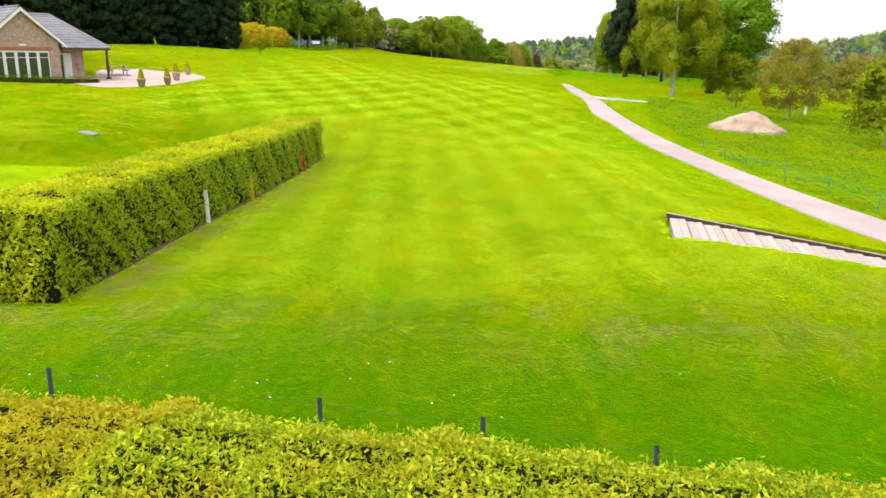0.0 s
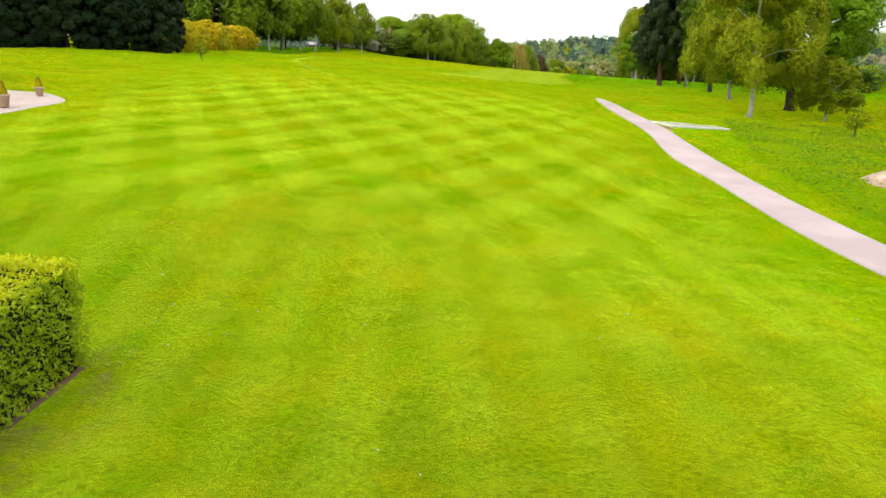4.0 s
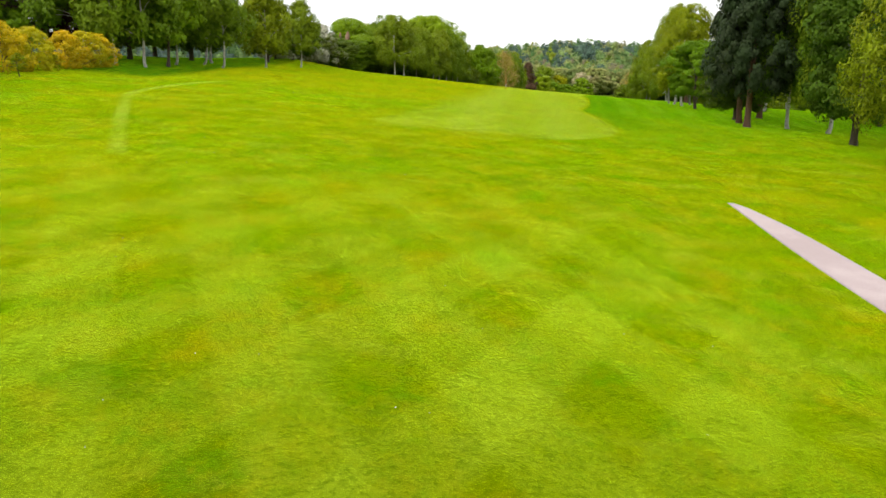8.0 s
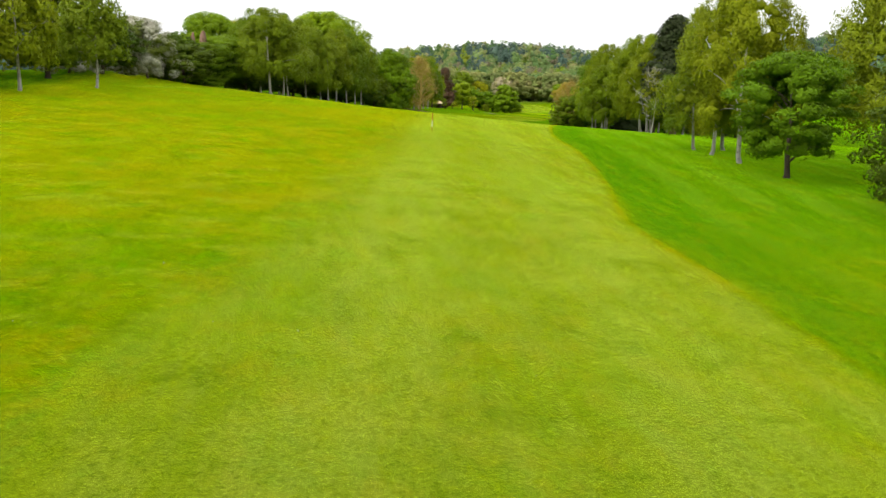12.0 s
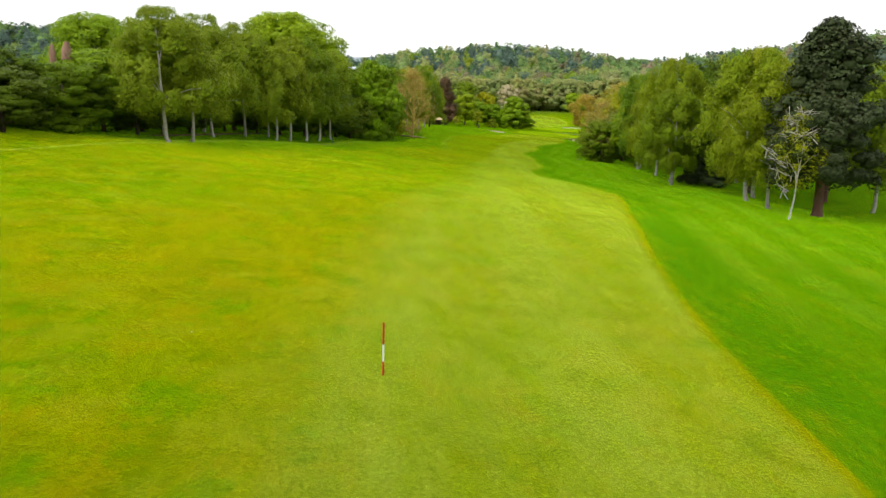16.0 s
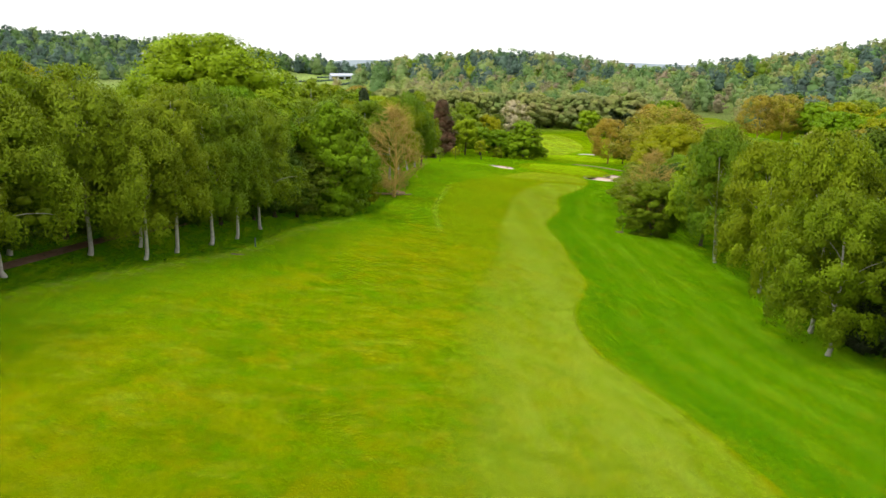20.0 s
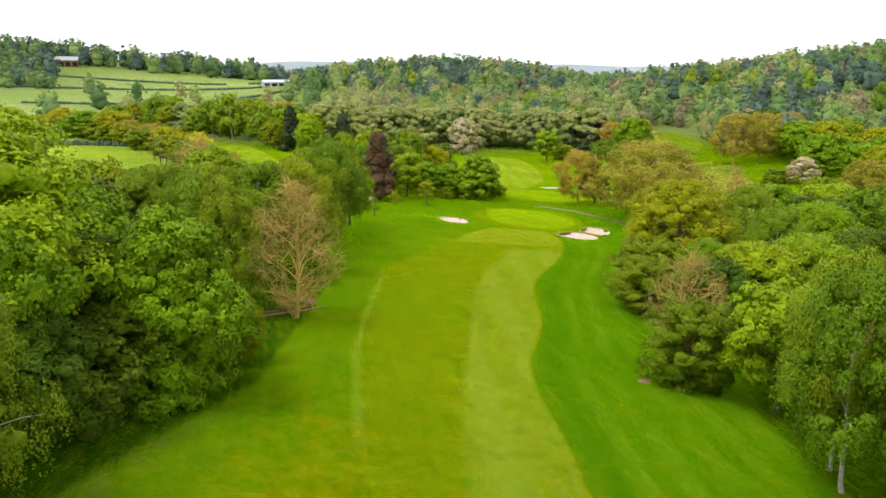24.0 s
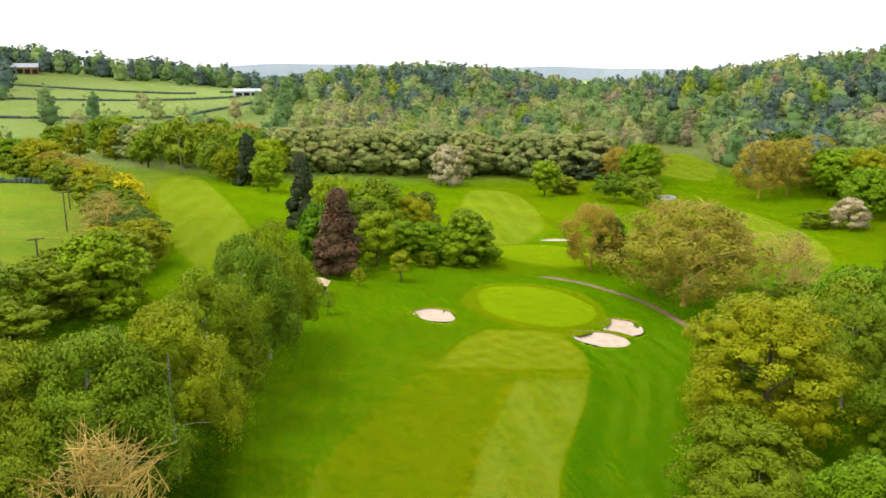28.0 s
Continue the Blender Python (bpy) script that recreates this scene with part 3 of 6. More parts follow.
def sheet_between(name, left, right, lift, material, label, category, step=1.5, across=12, kind="structure", fade=(0.8, 3.0), left_fade=None):
    """Turf or path laid on the land between two edges, each rows of (y, x)."""
    left, right = np.array(left, float), np.array(right, float)
    y = np.arange(max(left[0, 0], right[0, 0]), min(left[-1, 0], right[-1, 0]) + 0.01, step)
    lx, rx = hermite(left[:, 0], left[:, 1], y), hermite(right[:, 0], right[:, 1], y)
    u = np.linspace(0, 1, across)
    u = np.sort(np.concatenate([u, [0.012, 0.04, 0.96, 0.988]]))[None, :]
    across += 4
    X = lx[:, None] * (1 - u) + rx[:, None] * u
    Y = np.repeat(y[:, None], across, 1)
    w = (rx - lx)[:, None]
    lf = fade[0] if left_fade is None else left_fade(Y)
    inside = np.minimum(np.minimum((u * w - 0.012 * w) / lf, ((1 - u) * w - 0.012 * w) / fade[0]), (np.minimum(Y - y[0], y[-1] - Y) - 0.9 * step) / fade[1])
    rim = np.minimum(np.minimum(u, 1 - u) * np.ones_like(Y), np.minimum(Y - y[0], y[-1] - Y)) < 1e-4
    Z = terrain(X.ravel(), Y.ravel()) + np.where(rim.ravel(), 0.003, lift)
    v = np.stack([X.ravel(), Y.ravel(), Z], 1)
    i, j = np.meshgrid(np.arange(len(y) - 1), np.arange(across - 1), indexing="ij")
    k = (i * across + j).ravel()
    me = mesh_np(name, v, np.stack([k, k + 1, k + across + 1, k + across], 1), material, True)
    lie = np.stack([terrain(v[:, 0] - 0.5, v[:, 1]) - terrain(v[:, 0] + 0.5, v[:, 1]), terrain(v[:, 0], v[:, 1] - 0.5) - terrain(v[:, 0], v[:, 1] + 0.5), np.ones(len(v))], 1)
    me.normals_split_custom_set_from_vertices((lie / np.linalg.norm(lie, axis=1)[:, None]).astype(np.float32))
    at = me.attributes.new("inside", "FLOAT", "POINT")
    at.data.foreach_set("value", np.clip(inside, 0, 1).ravel().astype(np.float32))
    return tagged(new(name, me), label, category, kind=kind)


def round_sheet(name, cx, cy, ax, ay, turn, lift, material, label, category, wob=0.08, seed=0, dish=0.0, rings=10, seg=56):
    """A turf or sand patch with a rounded, uneven outline, laid on the land; dish: how deep its middle sinks."""
    rng = np.random.default_rng(seed)
    a = np.linspace(0, 2 * np.pi, seg, endpoint=False)
    ph = rng.uniform(0, 6.28, 3)
    out = 1 + wob * np.sin(2 * a + ph[0]) + 0.6 * wob * np.sin(3 * a + ph[1]) + 0.4 * wob * np.sin(5 * a + ph[2])
    c, s = math.cos(radians(turn)), math.sin(radians(turn))
    V, Fc = [], []
    for i in range(rings + 1):
        r = i / rings
        x, y = ax * r * out * np.cos(a), ay * r * out * np.sin(a)
        X, Y = cx + c * x - s * y, cy + s * x + c * y
        V.append(np.stack([X, Y, terrain(X, Y) + (lift if i < rings else -0.04) - dish * step01(0.0, 0.3, 1 - r)], 1))
    V = np.concatenate(V)
    for i in range(rings):
        j = np.arange(seg)
        Fc.append(np.stack([i * seg + j, i * seg + (j + 1) % seg, (i + 1) * seg + (j + 1) % seg, (i + 1) * seg + j], 1))
    me = mesh_np(name, V, np.concatenate(Fc), material, True)
    at = me.attributes.new("inside", "FLOAT", "POINT")
    at.data.foreach_set("value", np.repeat(np.clip((1 - np.linspace(0, 1, rings + 1)) * min(ax, ay), 0, 1), seg).astype(np.float32))
    return tagged(new(name, me), label, category, kind="structure")


# ---------------------------------------------------------------- ground
def spread_out(start, stop, first, grow, sign):
    out, v, d = [], start, first
    while v < stop:
        v += d
        d *= grow
        out.append(sign * v)
    return out


GX = np.array(sorted([-v for v in spread_out(110, 4600, 4, 1.16, 1)] + list(np.arange(-110, -12, 2.0)) + list(np.arange(-12, 6, 0.5)) + list(np.arange(6, 14.01, 0.25)) + list(np.arange(14.5, 34, 0.5)) + list(np.arange(34, 55, 2.0)) + list(np.arange(55, 105, 1.0)) + list(np.arange(106, 221, 2.0)) + spread_out(220, 4600, 4, 1.16, 1)))
GY = np.array(sorted([-v for v in spread_out(30, 900, 4, 1.3, 1)] + list(np.arange(-30, 19, 2.0)) + list(np.arange(19.5, 25.6, 0.25)) + list(np.arange(26, 390, 2.0)) + list(np.arange(390, 424, 1.0)) + list(np.arange(424, 641, 2.0)) + spread_out(640, 4800, 4, 1.07, 1)))
gx, gy = np.meshgrid(GX, GY)
gx, gy = gx.ravel(), gy.ravel()
gz = terrain(gx, gy)
BUNKERS = ((63.9, 410.2, 2.8, 3.7, -20, 11), (87.7, 399.6, 3.8, 3.4, -25, 12), (93.8, 405.1, 3.1, 4.0, -25, 17))
for bx, by, ba, bb, bt, bs in BUNKERS:
    q = bell(gx, gy, bx, by, ba, bb)
    gz = gz - 1.3 * step01(0.3, 0.5, q)
# the flight of steps is let into the bank
STEPS = (6.85, 22.7, -13.0)
sc, ss = math.cos(radians(STEPS[2])), math.sin(radians(STEPS[2]))
su, sw = (gx - STEPS[0]) * sc + (gy - STEPS[1]) * ss, -(gx - STEPS[0]) * ss + (gy - STEPS[1]) * sc
in_steps = (su > -0.1) & (su < 6.6) & (sw > -1.36) & (sw < 1.56)
gz = np.where(in_steps, np.minimum(gz, -0.95 - 0.155 * su), gz)
k = len(GX)
ii, jj = np.meshgrid(np.arange(len(GY) - 1), np.arange(k - 1), indexing="ij")
q0 = (ii * k + jj).ravel()
ground_mesh = mesh_np("ground", np.stack([gx, gy, gz], 1), np.stack([q0, q0 + 1, q0 + k + 1, q0 + k], 1), M_GROUND, True)
ground = tagged(new("ground", ground_mesh), "rolling mown golf course turf in green and olive", "ground", kind="structure")

MID = [(117.3, 4.5), (118.4, 1.2), (121, -1.2), (126, -0.5), (134, 1.2), (154, 4.8), (172, 7.7), (193, 11.3), (209, 14.7), (228, 20.8), (241, 24.6), (255, 27.3), (272, 31.8),
       (291, 37.9), (309, 41.8), (328, 47), (356, 55), (378, 65.5), (386, 70)]
RIGHT = [(117.3, 5.0), (118.4, 9.5), (121, 13.4), (125, 16.4), (128, 17.6), (138, 18.2), (146, 18.2), (158, 21.3), (175, 24.7), (187, 26.6), (199, 29.5), (214, 34), (230, 38.6), (242, 38.9),
         (255, 37.9), (264, 39.3), (277, 44.3), (291, 46.9), (302, 49), (321, 52.2), (336, 58.4), (358, 65), (368, 70.5), (377, 75.7), (386, 80)]
LEFT = [(292, 33.5), (300, 33.3), (310, 34), (325, 35.5), (350, 40.6), (361, 43), (374, 50), (386, 57.5)]


def edge_at(rows, y):
    rows = np.array(rows, float)
    return np.interp(y, rows[:, 0], rows[:, 1])


def paint(name, values):
    at = ground_mesh.attributes.new(name, "FLOAT", "POINT")
    at.data.foreach_set("value", np.clip(values, 0, 1).astype(np.float32))


r_edge = edge_at(RIGHT, np.clip(gy, 118, 386))
band = 10 + 4 * step01(190, 260, gy) - 6 * step01(300, 330, gy)
trees_r = r_edge + 16 + 4 * step01(118, 200, gy) - 6 * step01(280, 320, gy)
semi = step01(-1, 1, gx - r_edge) * step01(114, 152, gy) * (1 - step01(430, 470, gy))
semi = np.maximum(semi, 0.8 * step01(386, 396, gy) * step01(20, 45, gx) * (1 - step01(440, 460, gy)))
semi = np.maximum(semi, 0.6 * step01(300, 320, gy) * (1 - step01(-1, 1, gx - edge_at(LEFT, np.clip(gy, 292, 386)))) * step01(10, 20, gx))
semi = np.maximum(semi, 0.4 * step01(425, 450, gy) * (1 - step01(600, 640, gy)) * step01(20, 40, gx))
semi = np.maximum(semi, 1.0 * (1 - step01(10.5, 17, gy)) * (gy > -5))
# turf beside the left trees: their shadow painted in through the semi mask
lrx = np.interp(gy, [200, 247, 260, 267, 279, 293, 302, 314], [-22, -4, 0.5, 4.1, 10.9, 15.3, 19, 26])
semi = np.maximum(semi, 0.7 * step01(232, 250, gy) * (1 - step01(305, 318, gy)) * (1 - step01(3, 13, gx - lrx)))
paint("semi", semi)
paint("band", step01(-0.6, 0.6, gx - r_edge) * (1 - step01(2.0, 5.0, gx - r_edge)) * step01(120, 150, gy) * (1 - step01(384, 400, gy)))
paint("tee", step01(14, 18, gy) * (1 - step01(44, 56, gy)) * step01(-14, -10, gx) * (1 - step01(8, 12, gx)))
paint("off_edge", (gx - r_edge) / 30)
paint("lanes", semi * (1 - step01(395, 410, gy)) * (gy > 100))
paint("checker", step01(42, 52, gy) * (1 - step01(82, 110, gy)) * step01(-24, -16, gx) * (1 - step01(8, 13, gx)))
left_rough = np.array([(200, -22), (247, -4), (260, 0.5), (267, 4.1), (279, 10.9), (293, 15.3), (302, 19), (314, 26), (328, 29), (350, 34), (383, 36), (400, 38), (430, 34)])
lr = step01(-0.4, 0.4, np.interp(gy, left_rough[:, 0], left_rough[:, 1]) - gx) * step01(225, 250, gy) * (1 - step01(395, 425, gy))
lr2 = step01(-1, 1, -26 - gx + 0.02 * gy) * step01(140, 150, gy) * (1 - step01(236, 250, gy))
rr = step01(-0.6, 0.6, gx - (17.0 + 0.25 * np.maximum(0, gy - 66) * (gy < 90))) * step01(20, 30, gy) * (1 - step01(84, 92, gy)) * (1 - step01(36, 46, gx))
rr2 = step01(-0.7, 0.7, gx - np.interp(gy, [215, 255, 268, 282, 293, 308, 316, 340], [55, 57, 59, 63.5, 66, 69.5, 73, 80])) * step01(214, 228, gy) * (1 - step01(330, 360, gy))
# long grass; under the trees its dark colour includes their shade
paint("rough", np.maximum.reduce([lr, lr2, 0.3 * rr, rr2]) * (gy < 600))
worn = 0.6 * np.maximum.reduce([bell(gx, gy, -5.2, 13.5, 5, 0.9), bell(gx, gy, 3.5, 13.8, 5, 1.0), bell(gx, gy, 10.0, 17.5, 1.8, 1.6), bell(gx, gy, -8, 15.5, 1.5, 1.2)])
worn = np.maximum(worn, 0.85 * np.exp(-((gx + 7.15 - 0.067 * (gy - 14.8)) / 0.75)**2) * step01(13.6, 15, gy) * (1 - step01(38.5, 40, gy)))
worn = np.maximum(worn, 0.7 * bell(gx, gy, -8.4, 14.2, 1.6, 0.9))
worn = np.maximum(worn, 0.5 * step01(236, 244, gy) * (1 - step01(300, 312, gy)) * np.exp(-((np.interp(gy, left_rough[:, 0], left_rough[:, 1]) + 1.0 - gx) / 1.0)**2))
paint("worn", worn)
# far land takes the haze-tinted field colour, the near field a little
paint("field", np.maximum(step01(560, 640, gy), 0.3 * step01(385, 400, gy) * (1 - step01(2, 8, gx))))

fairway = sheet_between("fairway", MID, RIGHT, 0.012, M_FAIR, "pale closely mown fairway turf", "fairway", 1.0, 26, fade=(0.3, 3.0), left_fade=lambda y: 2.2 + 3.0 * step01(130, 170, y) - 4.3 * step01(262, 292, y))
fairway_half = sheet_between("fairway_olive_half", LEFT, [(y, x - 0.05) for y, x in MID if y > 285], 0.008, M_HALF, "olive fairway turf mown the other way", "fairway", 1.0, 16)
sheet_between("mown_edge", [(y, x - 0.75) for y, x in LEFT[1:-2]], [(y, x + 0.55) for y, x in LEFT[1:-2]], 0.016, M_EDGE, "narrow pale mown strip along the fairway", "track", 1.0, 6, fade=(0.5, 6.0))
apron = sheet_between("green_approach", [(386.1, 57.5), (392, 61.5), (399, 66), (404, 71)], [(386.1, 80), (392, 82), (399, 82.2), (404, 82)], 0.014, M_APRON,
                      "approach turf with a checked mowing pattern", "approach", 0.6, 24, fade=(0.7, 0.7))
collar = round_sheet("green_collar", 83.3, 417.8, 13.6, 16.6, -13, 0.03, M_HALF, "ring of longer turf round the putting green", "collar", 0.03, 5)
putting = round_sheet("putting_green", 83.3, 417.8, 11.0, 13.6, -13, 0.05, M_GREEN, "smooth bright putting green", "putting green", 0.03, 6)
for bx, by, ba, bb, bt, bs in BUNKERS:
    sand = round_sheet("bunker", bx, by, ba * 1.12, bb * 1.12, bt, 0.06, M_SAND, "pale sand bunker beside the putting green", "bunker", 0.07, bs, 0.5)
    # steep bare lip on the far side, grassed behind
    a = np.linspace(radians(5), radians(175), 26)
    ph = np.random.default_rng(bs).uniform(0, 6.28, 3)
    a0 = a - radians(bt)
    out = 1 + 0.07 * np.sin(2 * a0 + ph[0]) + 0.042 * np.sin(3 * a0 + ph[1]) + 0.028 * np.sin(5 * a0 + ph[2])
    ring = []
    for q, up in ((0.95, -0.1), (1.01, 0.13), (1.08, 0.15), (1.5, -0.08)):
        lx, ly = 1.12 * ba * q * out * np.cos(a0), 1.12 * bb * q * out * np.sin(a0)
        X, Y = bx + math.cos(radians(bt)) * lx - math.sin(radians(bt)) * ly, by + math.sin(radians(bt)) * lx + math.cos(radians(bt)) * ly
        ring.append(np.stack([X, Y, terrain(X, Y) + up * np.sin(a)**0.5 - (0.05 if up > 0 else 0)], 1))
    j = np.arange(25)
    strip = np.stack([j, j + 1, j + 27, j + 26], 1)
    part("lip_face", mesh_np("lip_face", np.concatenate(ring[:2]), strip, M_DIRT, True), M_DIRT, sand, "bare dark soil lip")
    part("lip_turf", mesh_np("lip_turf", np.concatenate(ring[1:]), np.concatenate([strip, strip + 26]), M_GROUND, True), M_GROUND, sand, "turf over the lip")
round_sheet("putting_green_far", 101, 460, 12, 13, 0, 0.05, M_GREEN, "second bright putting green beyond the trees", "putting green", 0.05, 8)
round_sheet("fairway_beyond", 106, 515, 13, 45, -12, 0.04, M_FAIR, "pale fairway beyond the trees", "fairway", 0.06, 9, rings=24)
round_sheet("fairway_left_valley", 22, 500, 11, 85, 9, 0.05, M_FAIR, "pale fairway in the left valley", "fairway", 0.08, 15, rings=40)
round_sheet("fairway_east", 172, 478, 11, 32, -18, 0.05, M_FAIR, "pale fairway beyond the bare trees", "fairway", 0.06, 16, rings=20)
round_sheet("fairway_clearing", 214, 598, 13, 42, -24, 0.06, M_FAIR, "pale fairway in a clearing of the woods", "fairway", 0.06, 18, rings=24)
for x, y, a, b in ((110, 477, 5, 1.2), (216, 618, 5, 2.6), (222, 640, 4, 2.2), (-62, 640, 4, 3)):
    round_sheet("bunker", x, y, a, b, 0, 0.1, M_SAND, "pale sand bunker on a distant hole", "bunker", 0.08, int(abs(x)), 0.05, 4, 24)
pond = round_sheet("pond", 171, 534, 5, 4, 20, 0.08, M_WATER, "small still pond", "pond", 0.1, 3, 0, 4, 32)
CART_L = [(18, 16.2), (25, 14.8), (31, 14.3), (40, 14.0), (52, 13.2), (61, 13.1), (66, 12.7), (74, 13.4), (85, 14.1), (96, 14.7), (101, 15.1)]
CART_R = [(18, 18.6), (25, 17.4), (31, 16.9), (40, 16.5), (48, 16.0), (60, 15.2), (70, 15.0), (78, 15.5), (90, 15.9), (97, 15.9), (101, 15.4)]
sheet_between("cart_path", CART_L, CART_R, 0.06, M_PATH, "pinkish gravel cart path through the turf", "path", 1.0, 6)
sheet_between("green_path", [(404, 105.2), (412, 105.2), (420, 104.6), (428, 102), (434, 98.5), (440, 91.5)], [(404, 106.6), (412, 106.6), (420, 106), (428, 103.6), (434, 100.6), (440, 94.5)],
              0.05, M_TRACK, "worn brown footpath round the putting green", "path", 1.0, 4)
sheet_between("wood_path", [(252, -7.4), (262, -4.2), (270, -2.3), (280, 0.2), (292, 4.5)], [(252, -6.2), (262, -3.0), (270, -1.0), (280, 1.4), (292, 5.6)], 0.04, M_DIRT,
              "bare earth path under the birches", "path", 1.0, 4)
slab = tagged(part("tee_slab", boxed(-2.3, 2.3, -1.5, 1.5, -0.3, 0.05, 0.02), M_CONC), "pale concrete tee base with white edging", "slab")
slab.matrix_basis = pose(18.35, 81.8, tz(18.35, 81.8) + 0.0, 2, 4.5, 16)
for x0, x1, y0, y1 in ((-2.34, 2.34, 1.46, 1.53), (-2.34, 2.34, -1.53, -1.46), (2.27, 2.34, -1.46, 1.46), (-2.34, -2.27, -1.46, 1.46)):
    part("edging", boxed(x0, x1, y0, y1, -0.2, 0.065, 0.01), M_WHITE, slab)

sheet_between("practice_green", [(11, -28), (20, -28), (31, -24)], [(11, -10.4), (20, -9.9), (31, -9.3)], 0.02, M_GREEN, "smooth pale practice putting green behind the hedge", "putting green", 1.0, 14)
plate = tagged(part("cover_plate", boxed(-0.6, 0.6, -0.4, 0.4, -0.1, 0.04, 0.02), M_COVER), "small grey concrete cover in the lawn", "cover plate")
plate.matrix_basis = pose(-17.6, 38.3, tz(-17.6, 38.3) - 0.09, math.degrees(math.atan(tz(-17.6, 38.8) - tz(-17.6, 37.8))), -math.degrees(math.atan(tz(-17.1, 38.3) - tz(-18.1, 38.3))), 0)

for nm, l in (("mown_track", [(100, -9.3), (118, -15.6), (128, -18.6), (140, -18.2), (152, -17.0)]), ("mown_track", [(206, -16.5), (214, -13.0), (224, -9.6), (236, -5.2), (246, -0.5)])):
    sheet_between(nm, [(y, x - 0.55) for y, x in l], [(y, x + 0.55) for y, x in l], 0.012, M_FAIR, "narrow pale mown track across the turf", "track", 1.0, 5, fade=(0.4, 3.0))

sheet_between("hedge_bed", [(15.2, -8.1), (17, -7.9), (20, -7.6), (30, -6.9), (38.9, -6.3)], [(15.2, -7.75), (17, -7.4), (20, -7.2), (30, -6.5), (38.9, -5.95)], 0.012, M_TRACK, "strip of bare brown soil under the hedge", "soil", 0.5, 5)


# ---------------------------------------------------------------- trees
def unit(v):
    return v / (np.linalg.norm(v, axis=1)[:, None] + 1e-9)


def leaf_tris(rng, c, facing, length, width, loose=0.38):
    """One small three-cornered leaf at each centre, facing roughly outwards; also the rounded normals of the foliage."""
    n = len(c)
    nor = unit(facing + rng.normal(0, loose, (n, 3)))
    nor *= np.where((nor * facing).sum(1) < 0, -1, 1)[:, None]
    t = unit(np.cross(nor, rng.normal(size=(n, 3))))
    b = np.cross(nor, t)
    s = rng.uniform(0.55, 1.35, (n, 1))
    v = np.stack([c - t * s * length * 0.5, c + t * s * length * 0.45 - b * s * width * 0.55, c + t * s * length * 0.2 + b * s * width * 0.6], 1)
    return v.reshape(-1, 3), np.arange(n * 3).reshape(-1, 3), np.repeat(unit(facing + 0.3 * nor), 3, 0)


def hanging_tris(rng, c, facing, length, width):
    """Thin leafy sprays that hang down."""
    n = len(c)
    t = unit(np.stack([rng.normal(0, 0.35, n), rng.normal(0, 0.35, n), -np.ones(n)], 1))
    b = unit(np.cross(facing + rng.normal(0, 0.3, (n, 3)), t))
    nor = np.cross(t, b)
    b *= np.where((nor * facing).sum(1) < 0, -1, 1)[:, None]
    s = rng.uniform(0.6, 1.4, (n, 1))
    v = np.stack([c - t * s * length / 2 + b * s * width * 0.35, c - t * s * length * 0.3 - b * s * width * 0.5, c + t * s * length / 2], 1)
    return v.reshape(-1, 3), np.arange(n * 3).reshape(-1, 3), np.repeat(unit(facing + 0.3 * np.cross(t, b)), 3, 0)


def ball(level):
    bm = bmesh.new()
    bmesh.ops.create_icosphere(bm, subdivisions=level, radius=1)
    v, f = np.array([p.co[:] for p in bm.verts]), np.array([[q.index for q in t.verts] for t in bm.faces])
    bm.free()
    return v, f


BALLS = {1: ball(1), 2: ball(2)}


def lumps(rng, c, size, level=1, up=0.25):
    """Closed, uneven lumps of foliage at the centres c: the boughs of a crown seen from far off."""
    o, f = BALLS[level]
    n, k = len(c), len(o)
    rad = np.asarray(size).reshape(-1, 1) * rng.uniform(0.78, 1.18, (n, k))
    v = c[:, None] + o[None] * rad[:, :, None] * np.array([1, 1, 0.86])
    return v.reshape(-1, 3), (np.arange(n)[:, None, None] * k + f[None]).reshape(-1, 3), np.tile(unit(o + np.array([0, 0, up])), (n, 1))


def far_crown(rng, h, r, base, profile, count, leaves, leaf):
    """A crown for the distance: a skin of leaf sprays on many boughs, closed inside."""
    c = crown_points(rng, h * 0.95, r * 0.9, base * h + 0.03 * h, profile, count, 0.34)
    size = r * rng.uniform(0.16, 0.3, count)
    core = np.array([[0, 0, (base + (1 - base) * q) * h] for q in (0.24, 0.48, 0.68)])
    out = [lumps(rng, np.concatenate([c[: count // 3] * 0.92, core]), np.concatenate([size[: count // 3] * 0.6, r * np.array([0.66, 0.62, 0.44])]), 1, 0.4)]
    k = rng.integers(0, count, leaves)
    d = unit(rng.normal(size=(leaves, 3)) + np.array([0, 0, 0.4]) + 0.9 * unit(c * np.array([1, 1, 0.2]))[k])
    p = c[k] + d * size[k][:, None] * rng.uniform(0.5, 1.15, (leaves, 1))
    out.append(leaf_tris(rng, p, unit(0.8 * d + 0.5 * unit(p - core[1]) + np.array([0, 0, 0.2])), leaf, leaf * 0.8, 0.45))
    return out


def foliage(name, leaves, material):
    """Mesh of many leaves, shaded softly along the rounded clumps that they sit on."""
    v, f = joined([(a, b) for a, b, _ in leaves])
    me = mesh_np(name, v, f, material, True)
    me.normals_split_custom_set_from_vertices(np.concatenate([q for _, _, q in leaves]).astype(np.float32))
    return me


